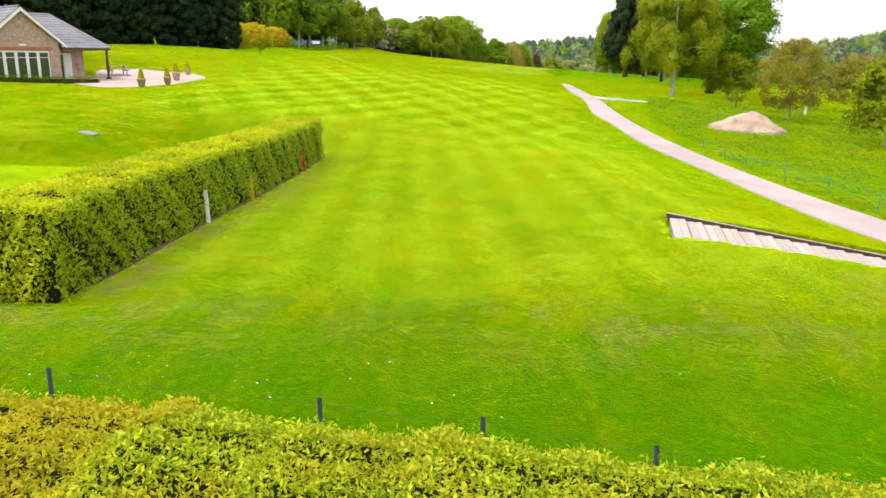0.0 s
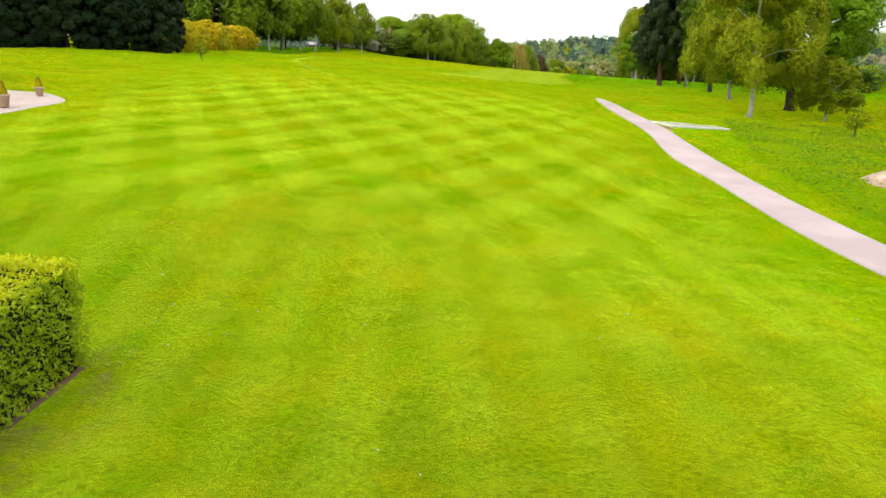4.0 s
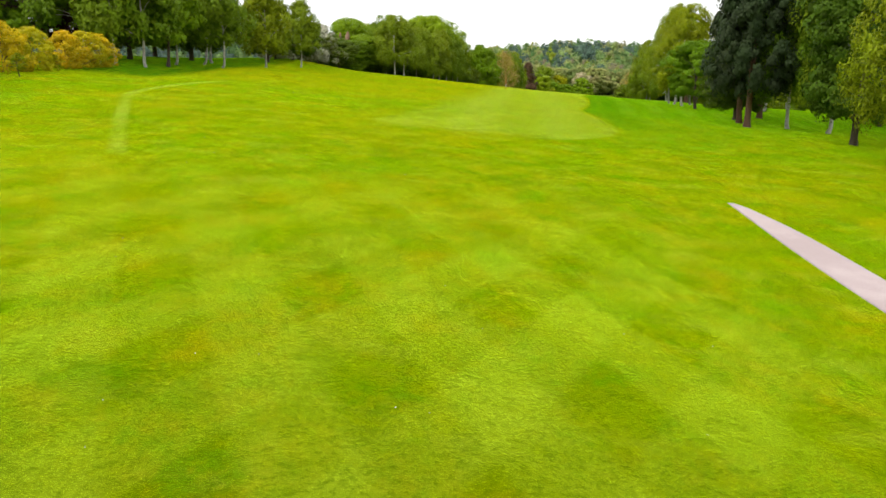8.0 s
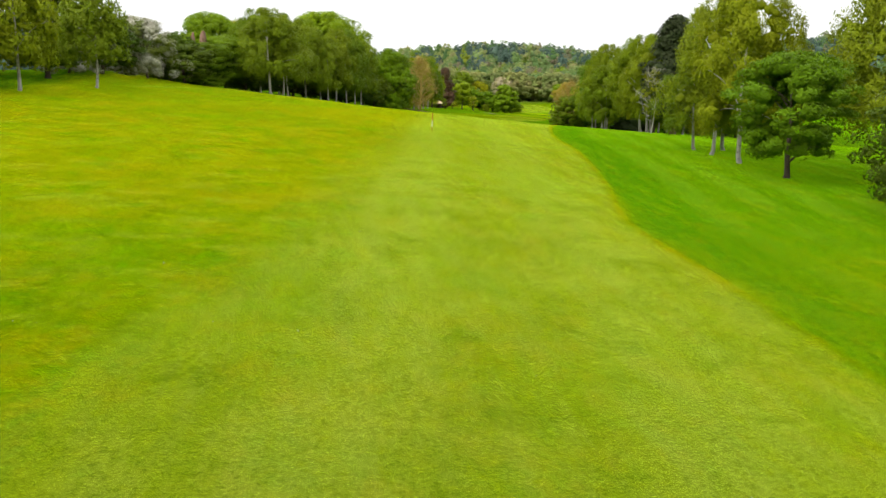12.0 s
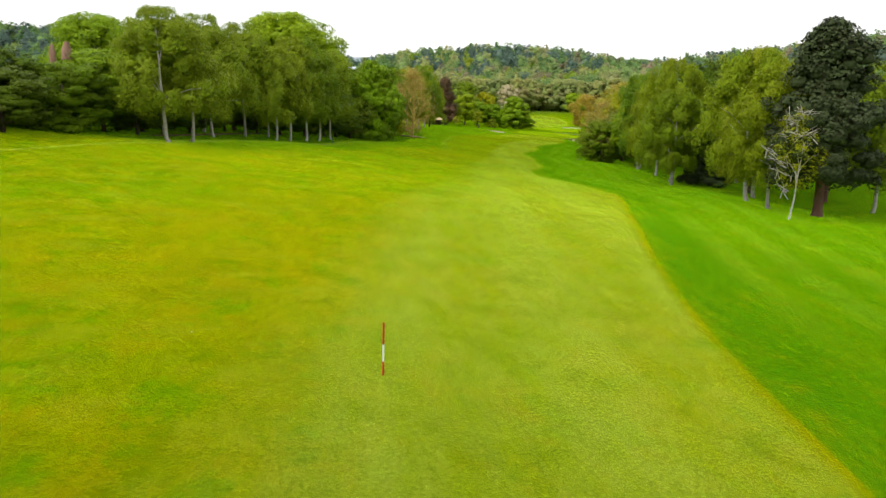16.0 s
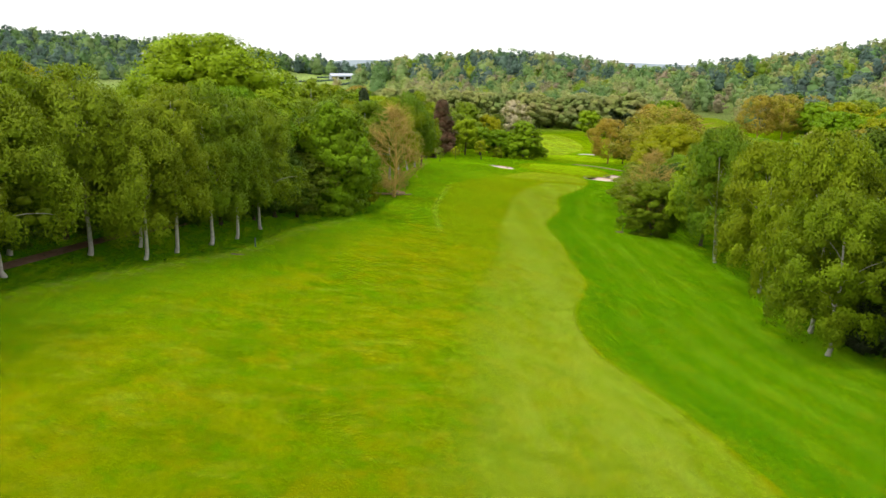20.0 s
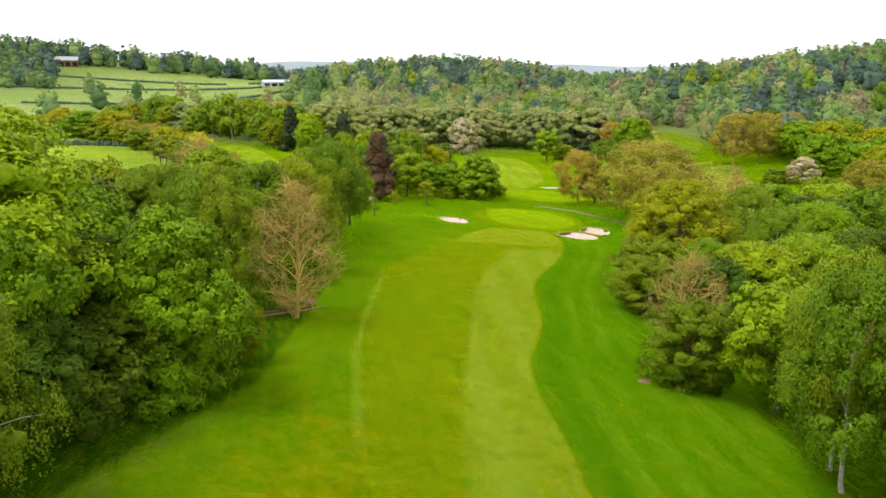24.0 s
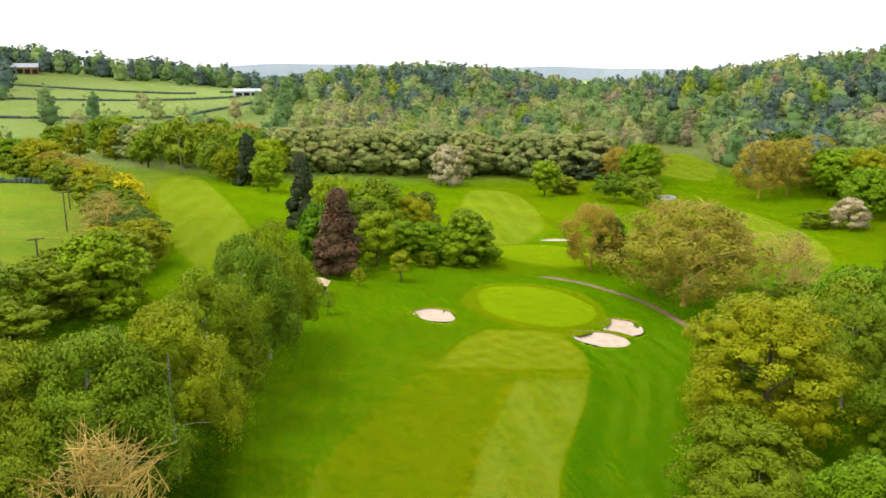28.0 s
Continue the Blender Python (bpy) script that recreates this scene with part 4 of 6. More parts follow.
PROFILES = {
    "round": lambda u: np.sqrt(np.clip(1 - (2 * u - 0.9)**2 / 1.25, 0.02, 1)),
    "egg": lambda u: np.sin(np.pi * np.clip(u * 0.94 + 0.03, 0, 1))**0.6 * (1.08 - 0.45 * u),
    "birch": lambda u: np.sqrt(np.clip(1 - (1.75 * u - 0.62)**2 / 1.32, 0.03, 1)),
    "cone": lambda u: (1.02 - u) * 0.98 + 0.03,
    "dome": lambda u: np.sqrt(np.clip(1 - u**2.2, 0, 1)) * (0.85 + 0.15 * np.clip(u * 5, 0, 1)),
    "vase": lambda u: 0.55 + 0.5 * np.sin(np.pi * np.clip(u, 0, 1) * 0.72 + 0.25) - 0.35 * u**3,
    "pine": lambda u: np.clip(1 - u, 0, 1)**0.55 * (0.6 + 0.45 * np.clip(u * 5, 0, 1)) * (1 + 0.12 * np.sin(16 * u)),
    "flat": lambda u: np.sqrt(np.clip(1 - (1.5 * u - 0.55)**2 * 1.1, 0.05, 1)),
}


def crown_points(rng, h, r, base, profile, clumps, lump=0.28):
    """Centres of the clumps of a crown, thickest near its uneven skin."""
    u = rng.uniform(0, 1, clumps)
    a = rng.uniform(0, 2 * np.pi, clumps)
    ph = rng.uniform(0, 6.28, 4)
    lobes = 1 + lump * (0.5 * np.sin(2 * a + ph[0] + 3 * u) + 0.4 * np.sin(3 * a + ph[1] - 7 * u) + 0.35 * np.sin(11 * u + ph[2] + a))
    rad = PROFILES[profile](u) * r * lobes * (1 - 0.5 * rng.uniform(0, 1, clumps)**2.2)
    z = base + u * (h - base)
    return np.stack([rad * np.cos(a), rad * np.sin(a), z], 1)


def wood(rng, h, r, base, thick, tips, top=0.86, lean=0.04, sides=7, slim=False):
    """Trunk and limbs: a bent, flared trunk and limbs that run out to the tips."""
    zs = np.array([-0.25, 0.12, 0.5, 0.2 * h, 0.45 * h, 0.7 * h, top * h])
    wob = np.cumsum(rng.normal(0, lean, (7, 2)), 0) * np.linspace(0, 1, 7)[:, None] * h * 0.35
    pts = np.concatenate([wob, zs[:, None]], 1)
    rr = thick * np.array([1.55, 1.3, 1.05, 0.9, 0.62, 0.36, 0.08])
    trunk = tube(pts, rr, sides)
    limbs = []
    for tip in tips:
        z0 = max(0.3 * h if slim else 0.12 * h, min(tip[2] - 0.12 * h - 0.25 * np.hypot(tip[0], tip[1]), 0.75 * h))
        at = np.array([np.interp(z0, zs, pts[:, 0]), np.interp(z0, zs, pts[:, 1]), z0])
        mid = at * 0.45 + np.asarray(tip) * 0.55 + np.array([*rng.normal(0, 0.05 * r, 2), 0.06 * h])
        t0 = np.interp(z0, zs, rr) * (0.32 if slim else 0.5)
        q = np.linspace(0, 1, 5)[:, None]
        curve = (1 - q)**2 * at + 2 * q * (1 - q) * mid + q**2 * np.asarray(tip)
        limbs.append(tube(curve, t0 * np.array([1, 0.75, 0.5, 0.3, 0.1]) + 0.012, 5))
    return trunk, limbs


KINDS = {
    # crown profile, crown base share, radius per height, clumps, leaves a clump, leaf size, clump radius, leaf and bark, thickness, category, label
    "birch": ("birch", 0.26, 0.29, 210, 42, 0.42, 0.052, L_BIRCH, M_BIRCH, 0.011, "birch tree", "silver birch with drooping olive-green leaves and a white trunk"),
    "young_birch": ("birch", 0.22, 0.3, 190, 42, 0.36, 0.055, L_BIRCHY, M_BIRCH, 0.012, "birch tree", "birch with fresh yellow-green hanging leaves and a pale trunk"),
    "oak": ("round", 0.16, 0.42, 400, 40, 0.46, 0.075, L_OAK, M_BARK, 0.022, "oak tree", "broad oak with a lumpy crown of fresh green leaves"),
    "lime": ("round", 0.22, 0.36, 150, 40, 0.4, 0.08, L_LIME, M_BARK, 0.018, "tree", "tree in bright lime-green spring leaf"),
    "chestnut": ("dome", 0.02, 0.42, 330, 44, 0.46, 0.07, L_CHEST, M_BARK, 0.022, "chestnut tree", "dense horse chestnut in deep green leaf down to the ground"),
    "dark": ("round", 0.14, 0.36, 200, 40, 0.42, 0.075, L_DARK, M_BARK, 0.02, "tree", "dark green broadleaved tree with a dense crown"),
    "pine": ("pine", 0.16, 0.27, 230, 52, 0.4, 0.06, L_PINE, M_PINEBARK, 0.02, "pine tree", "tall dark pine with a reddish-brown trunk"),
    "golden_oak": ("round", 0.1, 0.45, 230, 42, 0.42, 0.075, L_OCHRE, M_BARK, 0.022, "oak tree", "round oak in golden-green young leaf"),
    "bare": ("egg", 0.1, 0.34, 120, 7, 0.22, 0.07, L_TAN, M_TWIG, 0.014, "bare tree", "nearly bare tree of tan twigs and buds"),
    "dead_birch": ("egg", 0.25, 0.22, 60, 7, 0.22, 0.07, L_BIRCHY, M_BIRCH, 0.008, "birch tree", "half-dead birch with bare white limbs and few leaves"),
    "budding": ("round", 0.2, 0.42, 170, 22, 0.28, 0.09, L_BUD, M_TWIG, 0.016, "budding tree", "wide tree just coming into brownish-yellow leaf"),
    "brown_conifer": ("cone", 0.06, 0.2, 170, 36, 0.36, 0.05, L_BROWN, M_BARK, 0.014, "conifer", "brown-needled conifer of conical shape"),
    "dark_conifer": ("cone", 0.05, 0.26, 150, 38, 0.4, 0.06, L_PINE, M_BARK, 0.014, "conifer", "dark narrow conifer with dense needles"),
    "hawthorn": ("dome", 0.04, 0.5, 150, 40, 0.28, 0.09, L_HAW, M_BARK, 0.016, "hawthorn", "dark green hawthorn with sprays of white blossom"),
    "blossom": ("dome", 0.1, 0.5, 150, 40, 0.28, 0.09, L_BLOSSOM, M_BARK, 0.016, "blossom tree", "round tree covered in whitish blossom"),
    "shrub": ("vase", 0.02, 0.45, 170, 46, 0.3, 0.09, L_SHRUB, M_BARK, 0.014, "shrub", "dense rounded green shrub reaching the ground"),
    "gold_bush": ("dome", 0.02, 0.5, 120, 46, 0.22, 0.11, L_GOLD, M_BARK, 0.012, "golden bush", "clipped golden-yellow evergreen bush"),
    "copper": ("round", 0.1, 0.42, 170, 40, 0.42, 0.08, L_MAROON, M_BARK, 0.02, "beech tree", "dark copper beech with purple-brown leaves"),
    "sapling": ("egg", 0.3, 0.22, 60, 26, 0.16, 0.09, L_BIRCHY, M_BARK, 0.012, "sapling", "slim young tree with thin yellow-green leaf"),
    "cypress": ("vase", 0.0, 0.21, 260, 46, 0.42, 0.05, L_CYPRESS, M_BARK, 0.012, "cypress tree", "tall dense dark evergreen cypress of a screen"),
    "alder": ("egg", 0.1, 0.3, 130, 34, 0.5, 0.075, L_ALDER, M_BARK, 0.014, "alder tree", "alder in dull olive young leaf, haze in its colour, at the wood's edge"),
}
SIZE = {"dead_birch": 9, "birch": 14, "young_birch": 11, "oak": 17, "lime": 13, "chestnut": 13, "dark": 13, "pine": 15, "golden_oak": 16, "bare": 13, "budding": 14, "brown_conifer": 15,
        "dark_conifer": 11, "hawthorn": 7, "blossom": 7, "shrub": 8, "gold_bush": 3.4, "copper": 14, "sapling": 4.5, "alder": 13, "cypress": 14}
made_trees = {}


FINE = 20000
COARSE = 6000


def grow(kind, seed, fine=2):
    prof, base, rph, clumps, leaves, size, cr, leaf, bark, thick, cat, label = KINDS[kind]
    rng = np.random.default_rng(seed)
    h = SIZE[kind]
    r = rph * h
    t = holder(kind + "_tree" if not kind.endswith(("bush", "shrub", "hawthorn", "conifer", "sapling", "alder", "cypress")) else kind, Matrix(), label, cat)
    far = fine == 0
    fine = fine == 2
    lobed = kind in ("oak", "chestnut", "lime", "dark", "golden_oak", "copper", "shrub", "hawthorn", "blossom")
    droop = kind in ("birch", "young_birch")
    n_cl = int(clumps * (1.15 if lobed else 0.62 if droop else 1.2)) if fine else int(clumps * (0.6 if lobed or droop else 0.7))
    c = crown_points(rng, h * 0.95, r * 0.92, base * h, prof, n_cl, 0.34 if lobed else 0.28)
    bare = kind in ("bare", "budding", "dead_birch")
    idx = rng.choice(n_cl, min(n_cl, (9 if kind == "dead_birch" else 20 if bare else 8) if fine else (10 if bare else 5)), False)
    trunk, limbs = wood(rng, h, r, base * h, thick * h, c[idx] * np.array([0.94, 0.94, 0.97]), 0.9 if kind in ("pine", "birch", "bare", "brown_conifer") else 0.72, slim=droop)
    if fine:
        part("trunk", mesh_np("trunk", *trunk, bark, True), bark, t)
        for lv, lf in limbs:
            part("limb", mesh_np("limb", lv, lf, bark, True), bark, t)
    else:
        part("trunk", mesh_np("trunk", *joined([trunk] + limbs), bark, True), bark, t)
    if bare:
        tw = []
        for p in crown_points(rng, h, r, base * h, prof, 16 if kind == "dead_birch" else 170 if fine else 100):
            for _ in range(4):
                d = p * np.array([1, 1, 0]) / (np.linalg.norm(p[:2]) + 0.1) + rng.normal(0, 0.6, 3) + np.array([0, 0, 0.7])
                d *= rng.uniform(0.06, 0.13) * h / np.linalg.norm(d)
                tw.append(tube(np.stack([p - d, p - d * 0.1 + rng.normal(0, 0.1, 3), p + d * 0.9]), [0.032, 0.02, 0.008], 3))
        tagged(part("twig_spray", mesh_np("twig_spray", *joined(tw), bark), bark, t), kind="stuff")
    share = {"bare": 0.26, "dead_birch": 0.13, "budding": 1.9, "oak": 2.6, "golden_oak": 1.6, "chestnut": 2.3, "lime": 1.3, "sapling": 0.16, "cypress": 1.8, "alder": 1.5, "pine": 1.4, "brown_conifer": 2.2, "dark_conifer": 2.0, "birch": 1.6 if fine else 1.0, "young_birch": 1.6 if fine else 1.0, "gold_bush": 0.4, "shrub": 1.3, "hawthorn": 0.7}.get(kind, 1.0)
    n = int((FINE if fine else 3000 if far else COARSE) * share)
    size = size * (0.46 if fine and droop else 0.58 if fine else 1.55 if far else 1.1)
    k = rng.integers(0, n_cl, n)
    d = unit(rng.normal(size=(n, 3)) + np.array([0, 0, 0.4]) + 0.9 * unit(c * np.array([1, 1, 0.2]))[k])
    spread = cr * h * (1.08 if lobed else 1.35 if droop else 0.95) * (1.0 if fine else 1.2) * (1.45 if prof == "cone" else 1.0)
    each = rng.uniform(0.55, 1.2, (n_cl, 1))
    rad = spread * each[k] * rng.uniform(0.3, 1, (n, 1))**0.45
    p = c[k] + d * rad * (np.array([1.15, 1.15, 0.8]) if lobed else np.ones(3))
    mid = np.array([0, 0, (base + 0.3 * (1 - base)) * h])
    face = unit(1.15 * d + 0.35 * unit(p - mid) + np.array([0, 0, 0.1]))
    if kind in ("birch", "young_birch"):
        p[:, 2] -= rng.uniform(0, 1, n)**1.6 * 0.1 * h * np.clip(np.hypot(p[:, 0], p[:, 1]) / r, 0, 1)
        p[:, 2] = np.maximum(p[:, 2], 0.15 * h)
        q = n // 3
        sprays = [hanging_tris(rng, p[:q], face[:q], size * 1.4, size * 0.5), leaf_tris(rng, p[q:], face[q:], size * 0.9, size * 0.68)]
    else:
        p[:, 2] = np.maximum(p[:, 2], 0.05)
        sprays = [leaf_tris(rng, p, face, size * 0.95, size * 0.84)]
    if not bare and kind not in ("sapling", "gold_bush"):
        keep = np.linalg.norm(c[:, :2], axis=1) < 0.9 * r
        sprays.append(lumps(rng, mid + (c[keep] - mid) * (np.array([0.84, 0.84, 0.88]) if droop else np.array([0.9, 0.9, 0.93])), spread * each[keep] * (0.5 if droop else 0.42 if kind == "alder" else 0.62)))
    part("crown", foliage("crown", sprays, leaf), leaf, t)
    return t


def tree(kind, x, y, h, r=None, turn=None, group="", label="", fine=2):
    """Plants one tree: a grown pattern, turned and scaled to its height and crown radius."""
    rng = random.Random(int(x * 131 + y * 17))
    var = rng.randrange(3 if fine == 2 else 2)
    h0 = SIZE[kind]
    r0 = KINDS[kind][2] * h0
    sz = h / h0
    sx = (r / r0) if r else sz
    rot = turn if turn is not None else rng.uniform(0, 360)
    m = pose(x, y, tz(x, y) - 0.05, 0, 0, rot)
    if (kind, var, fine) not in made_trees:
        t = grow(kind, hash_of(kind) + var * 97, fine)
        made_trees[kind, var, fine] = t
        t.matrix_basis = m @ Matrix.Diagonal((sx, sx, sz, 1))
    else:
        o = made_trees[kind, var, fine]
        s = o.scale
        t = copy_thing(o, m @ Matrix.Diagonal((sx / s[0], sx / s[1], sz / s[2], 1)))
    return tagged(t, label, group=group)


def hash_of(s):
    return sum((i + 3) * ord(c) for i, c in enumerate(s))


# beside the cart path and along the right of the first fairway
for kind, x, y, h, r in (("young_birch", 26.6, 92, 15, 4.8), ("oak", 34.5, 102.6, 16, 8), ("young_birch", 33.5, 115.9, 15, 4.6), ("dark", 35.3, 128.2, 15, 4.6), ("birch", 38.4, 138, 15, 4.4),
                         ("pine", 31.9, 139.9, 19, 3.8), ("pine", 33.3, 145.2, 18, 3.6), ("dark", 34.3, 149.1, 8, 3.4), ("pine", 38.7, 153.4, 17, 3.8), ("birch", 36.2, 141.0, 14, 4.2),
                         ("lime", 35.2, 163.5, 8, 3.6), ("young_birch", 36.3, 171.5, 13, 4.0), ("birch", 37.4, 178.2, 13, 3.8), ("young_birch", 42.0, 185, 9.5, 4.0), ("birch", 38.3, 183.4, 7.5, 3.6),
                         ("birch", 45.5, 168, 14, 4.5), ("dark", 50, 150, 14, 5.0)):
    tree(kind, x, y, h, r, group="trees beside the first fairway")
for kind, x, y, h, r in (("young_birch", 33.5, 93, 5.5, 2.6), ("budding", 32.1, 72.6, 7.2, 3.3), ("young_birch", 33.3, 58.7, 6.5, 2.9), ("sapling", 30.5, 82.0, 2.2, 0.8),
                         ("birch", 60, 96, 12, 5), ("oak", 74, 108, 13, 6), ("budding", 44, 84, 6, 3.0), ("oak", 86, 90, 14, 7), ("birch", 92, 132, 14, 5)):
    tree(kind, x, y, h, r, group="trees by the soil heap", fine=1)
# clump on the right of the second half
for kind, x, y, h, r in (("dead_birch", 49.2, 219.5, 8.8, 2.0), ("pine", 53.8, 222.6, 16.5, 5.4), ("young_birch", 51.8, 227, 13, 4.0), ("young_birch", 53.7, 234.2, 15, 4.8), ("dark", 61.4, 247.6, 15, 4.8),
                         ("young_birch", 58, 240.5, 16, 4.6), ("young_birch", 55.4, 255.8, 12.2, 4.2), ("dark_conifer", 60.9, 256.5, 8, 3.2), ("young_birch", 58, 262, 16.5, 4.6), ("young_birch", 62.5, 277.5, 15.5, 4.5),
                         ("dark", 65, 266, 17, 5), ("birch", 68, 298, 17, 4.4), ("birch", 66.3, 294.5, 16.5, 4.6), ("young_birch", 68.5, 284.5, 14.5, 4.2), ("pine", 66, 240, 15, 4.2), ("birch", 70, 254, 16, 4.8),
                         ("birch", 73, 272, 16, 5), ("birch", 63, 228, 14, 4.5), ("dark", 76, 290, 15, 5), ("lime", 72, 310, 13, 5), ("oak", 84, 303, 16, 6), ("birch", 80, 262, 15, 5)):
    tree(kind, x, y, h, r, group="birches on the right of the fairway", fine=1 if x > 69 else 2)
for kind, x, y, h, r in (("shrub", 67.2, 316.6, 8.5, 4.6), ("bare", 68.4, 320.5, 12.5, 4.2), ("lime", 82, 330, 13, 5.5), ("chestnut", 80.5, 338, 12, 5), ("dark", 76, 328, 11, 5), ("golden_oak", 91, 365, 17, 9.6),
                         ("birch", 100, 352, 15, 6), ("lime", 92, 334, 14, 6), ("shrub", 76.5, 345, 8, 5), ("shrub", 80, 352, 9, 5.5), ("birch", 108, 372, 15, 6), ("dark", 106, 340, 14, 6), ("oak", 112, 358, 15, 7),
                         ("bare", 87, 318, 11, 5), ("birch", 97, 322, 14, 5.5)):
    tree(kind, x, y, h, r, group="trees on the right before the green")
for kind, x, y, h, r in (("budding", 105.8, 445.7, 14, 6.4), ("budding", 112, 418, 19, 13), ("bare", 131, 415, 14, 8), ("budding", 125, 428, 13, 7), ("budding", 119, 436, 12, 6), ("bare", 140, 424, 10, 5),
                         ("shrub", 128, 408, 6, 5), ("shrub", 136, 404, 6, 5), ("golden_oak", 145, 412, 7, 5), ("dark", 112, 449, 11, 4)):
    tree(kind, x, y, h, r, group="bare trees behind the green", fine=1)
# left of the first fairway
for kind, x, y, h, r in (("birch", -31.7, 159.5, 13, 4), ("birch", -28.9, 161, 14, 4), ("lime", -28.2, 167, 12, 4), ("birch", -29.0, 172.5, 14, 4), ("birch", -27, 178, 13, 4), ("birch", -23.6, 174.5, 12, 3.6),
                         ("young_birch", -21.3, 191.5, 12, 3.6), ("birch", -17.4, 200.8, 10.5, 3.4), ("birch", -38, 165, 15, 5), ("dark", -36, 176, 14, 6), ("dark", -32, 190, 12, 6), ("birch", -28, 186, 13, 4.5),
                         ("dark", -24, 207, 10, 5), ("chestnut", -52, 168, 15, 7), ("copper", -44, 172, 12, 6), ("birch", -46, 186, 15, 5), ("dark", -40, 198, 14, 6), ("birch", -33, 204, 13, 4.5)):
    tree(kind, x, y, h, r, group="birch wood beside the first fairway", fine=1)
for i, (x, y, s) in enumerate(((-32.6, 125, 1.0), (-32.8, 128.6, 1.05), (-32.6, 132.5, 1.0), (-32.2, 136.5, 1.1), (-31.6, 140.5, 1.0), (-31.3, 146.5, 0.95), (-31.0, 150, 0.95), (-30.8, 153.2, 0.9))):
    tree("gold_bush", x, y, 3.7 * s, 2.2 * s, group="row of golden bushes")
for x, y, h in ((-24.8, 109, 2.3), (-28.9, 132.6, 1.9)):
    tree("sapling", x, y, h, 0.7)
for kind, x, y, h, r in (("hawthorn", -17.5, 224, 7.5, 4.2), ("dark", -21.5, 218, 7, 4.5), ("dark", -14.5, 232, 5.4, 4.4), ("dark", -17.5, 239, 7.0, 4.6), ("hawthorn", -21, 229, 7.8, 4.6), ("shrub", -12.5, 242, 6.5, 4.8), ("lime", -11.2, 249, 8.5, 5.0),
                         ("shrub", -20, 246, 4.6, 4.5), ("shrub", -25, 232, 5, 5), ("oak", -15, 262, 13, 6.5), ("oak", -8, 268, 13, 6), ("dark", -9, 257, 6, 4), ("hawthorn", -24, 214, 6, 4)):
    tree(kind, x, y, h, r, group="hawthorn thicket")
# birch clump and the big oak behind it
for kind, x, y, h, r in (("birch", -3.4, 243, 13, 4.6), ("birch", -2, 248, 11.5, 4.2), ("birch", -1.8, 261.5, 13, 4), ("birch", 0.9, 270.9, 15, 4.4), ("birch", 5.0, 271.4, 12.5, 3.6), ("birch", 6.6, 275.6, 14.5, 3.8),
                         ("birch", 8.6, 281, 15, 4), ("birch", 10.5, 285.2, 14, 3.6), ("birch", 12.2, 291.5, 14, 3.8), ("young_birch", 3.5, 276, 12, 3.6), ("birch", -6, 254, 14, 4.5), ("birch", -4, 268, 15, 4.5),
                         ("oak", 4.0, 312, 21, 11.5), ("dark", -2, 284, 12, 5.5), ("dark", 4, 292, 12, 5), ("dark", -10, 278, 13, 6), ("golden_oak", -14, 296, 15, 7), ("oak", 9, 302, 15, 5.5),
                         ("chestnut", 19.9, 311.2, 14.6, 5.6), ("dark", 13, 301, 9, 4.2), ("dark", 15.5, 314, 12, 5), ("golden_oak", 24.5, 319.0, 6.5, 2.2)):
    tree(kind, x, y, h, r * 1.12 if kind == "birch" else r, group="birch clump on the left of the fairway")
for x, y, h, r in ((-7, 258, 5, 3.6), (-5, 264, 5.5, 4), (-2.5, 276, 6, 4), (1.5, 281, 6, 3.6), (4.5, 286, 6, 3.6), (8, 292, 6.5, 3.8), (11, 297, 6.5, 3.6), (15.5, 303, 7, 3.4), (-8, 250, 5, 3.4), (-9, 270, 6, 4), (16, 309, 8, 4)):
    tree("dark", x, y, h, r, group="dark undergrowth behind the birches", label="low dark green undergrowth behind the birch trunks", fine=1)
# left, before the green
for kind, x, y, h, r in (("bare", 29.6, 334, 15, 5.4), ("birch", 9.5, 349.6, 13.5, 5), ("birch", 18.7, 338.6, 14, 5), ("birch", 22.5, 337.4, 14, 4.5), ("birch", 14, 345, 14, 5), ("dark", 8, 334, 13, 6),
                         ("birch", 4, 340, 14, 5), ("birch", 20, 351, 14, 5), ("young_birch", 30.5, 358, 15.5, 5.4), ("birch", 26, 352, 15, 5.6), ("young_birch", 33.2, 369, 16, 5.0), ("birch", 35.9, 379, 17, 5.2),
                         ("lime", 40.7, 396, 12.5, 4.2), ("young_birch", 38.3, 388, 17.5, 5.0), ("birch", 36, 398, 13, 4), ("sapling", 44, 414, 5, 1.8), ("sapling", 47, 409, 4, 1.2), ("shrub", 43.5, 420, 3.2, 2.6),
                         ("oak", -2, 330, 15, 7), ("oak", 10, 322, 14, 6)):
    tree(kind, x, y, h, r, group="birches on the left before the green", fine=1 if x < 12 else 2)
# island of trees behind the green
for kind, x, y, h, r in (("brown_conifer", 51.2, 436.5, 16, 4.6), ("lime", 59.5, 445, 11.5, 4.4), ("lime", 65, 450, 9, 4.6), ("lime", 71, 452, 8.5, 4.6), ("chestnut", 79, 449.5, 12, 6.2), ("sapling", 62.4, 433, 6, 2.2),
                         ("shrub", 70.1, 446, 3.2, 1.7), ("chestnut", 48, 447, 12, 4.5), ("birch", 62, 462, 16, 7), ("golden_oak", 70, 461, 13, 5), ("lime", 53, 466, 16, 5), ("dark_conifer", 47, 486, 18, 4),
                         ("dark", 72, 466, 13, 5), ("dark", 57, 455, 12, 5), ("sapling", 54, 428, 3.5, 1.2), ("sapling", 57, 440, 3.5, 1.3)):
    tree(kind, x, y, h, r, group="island of trees behind the green", fine=1)
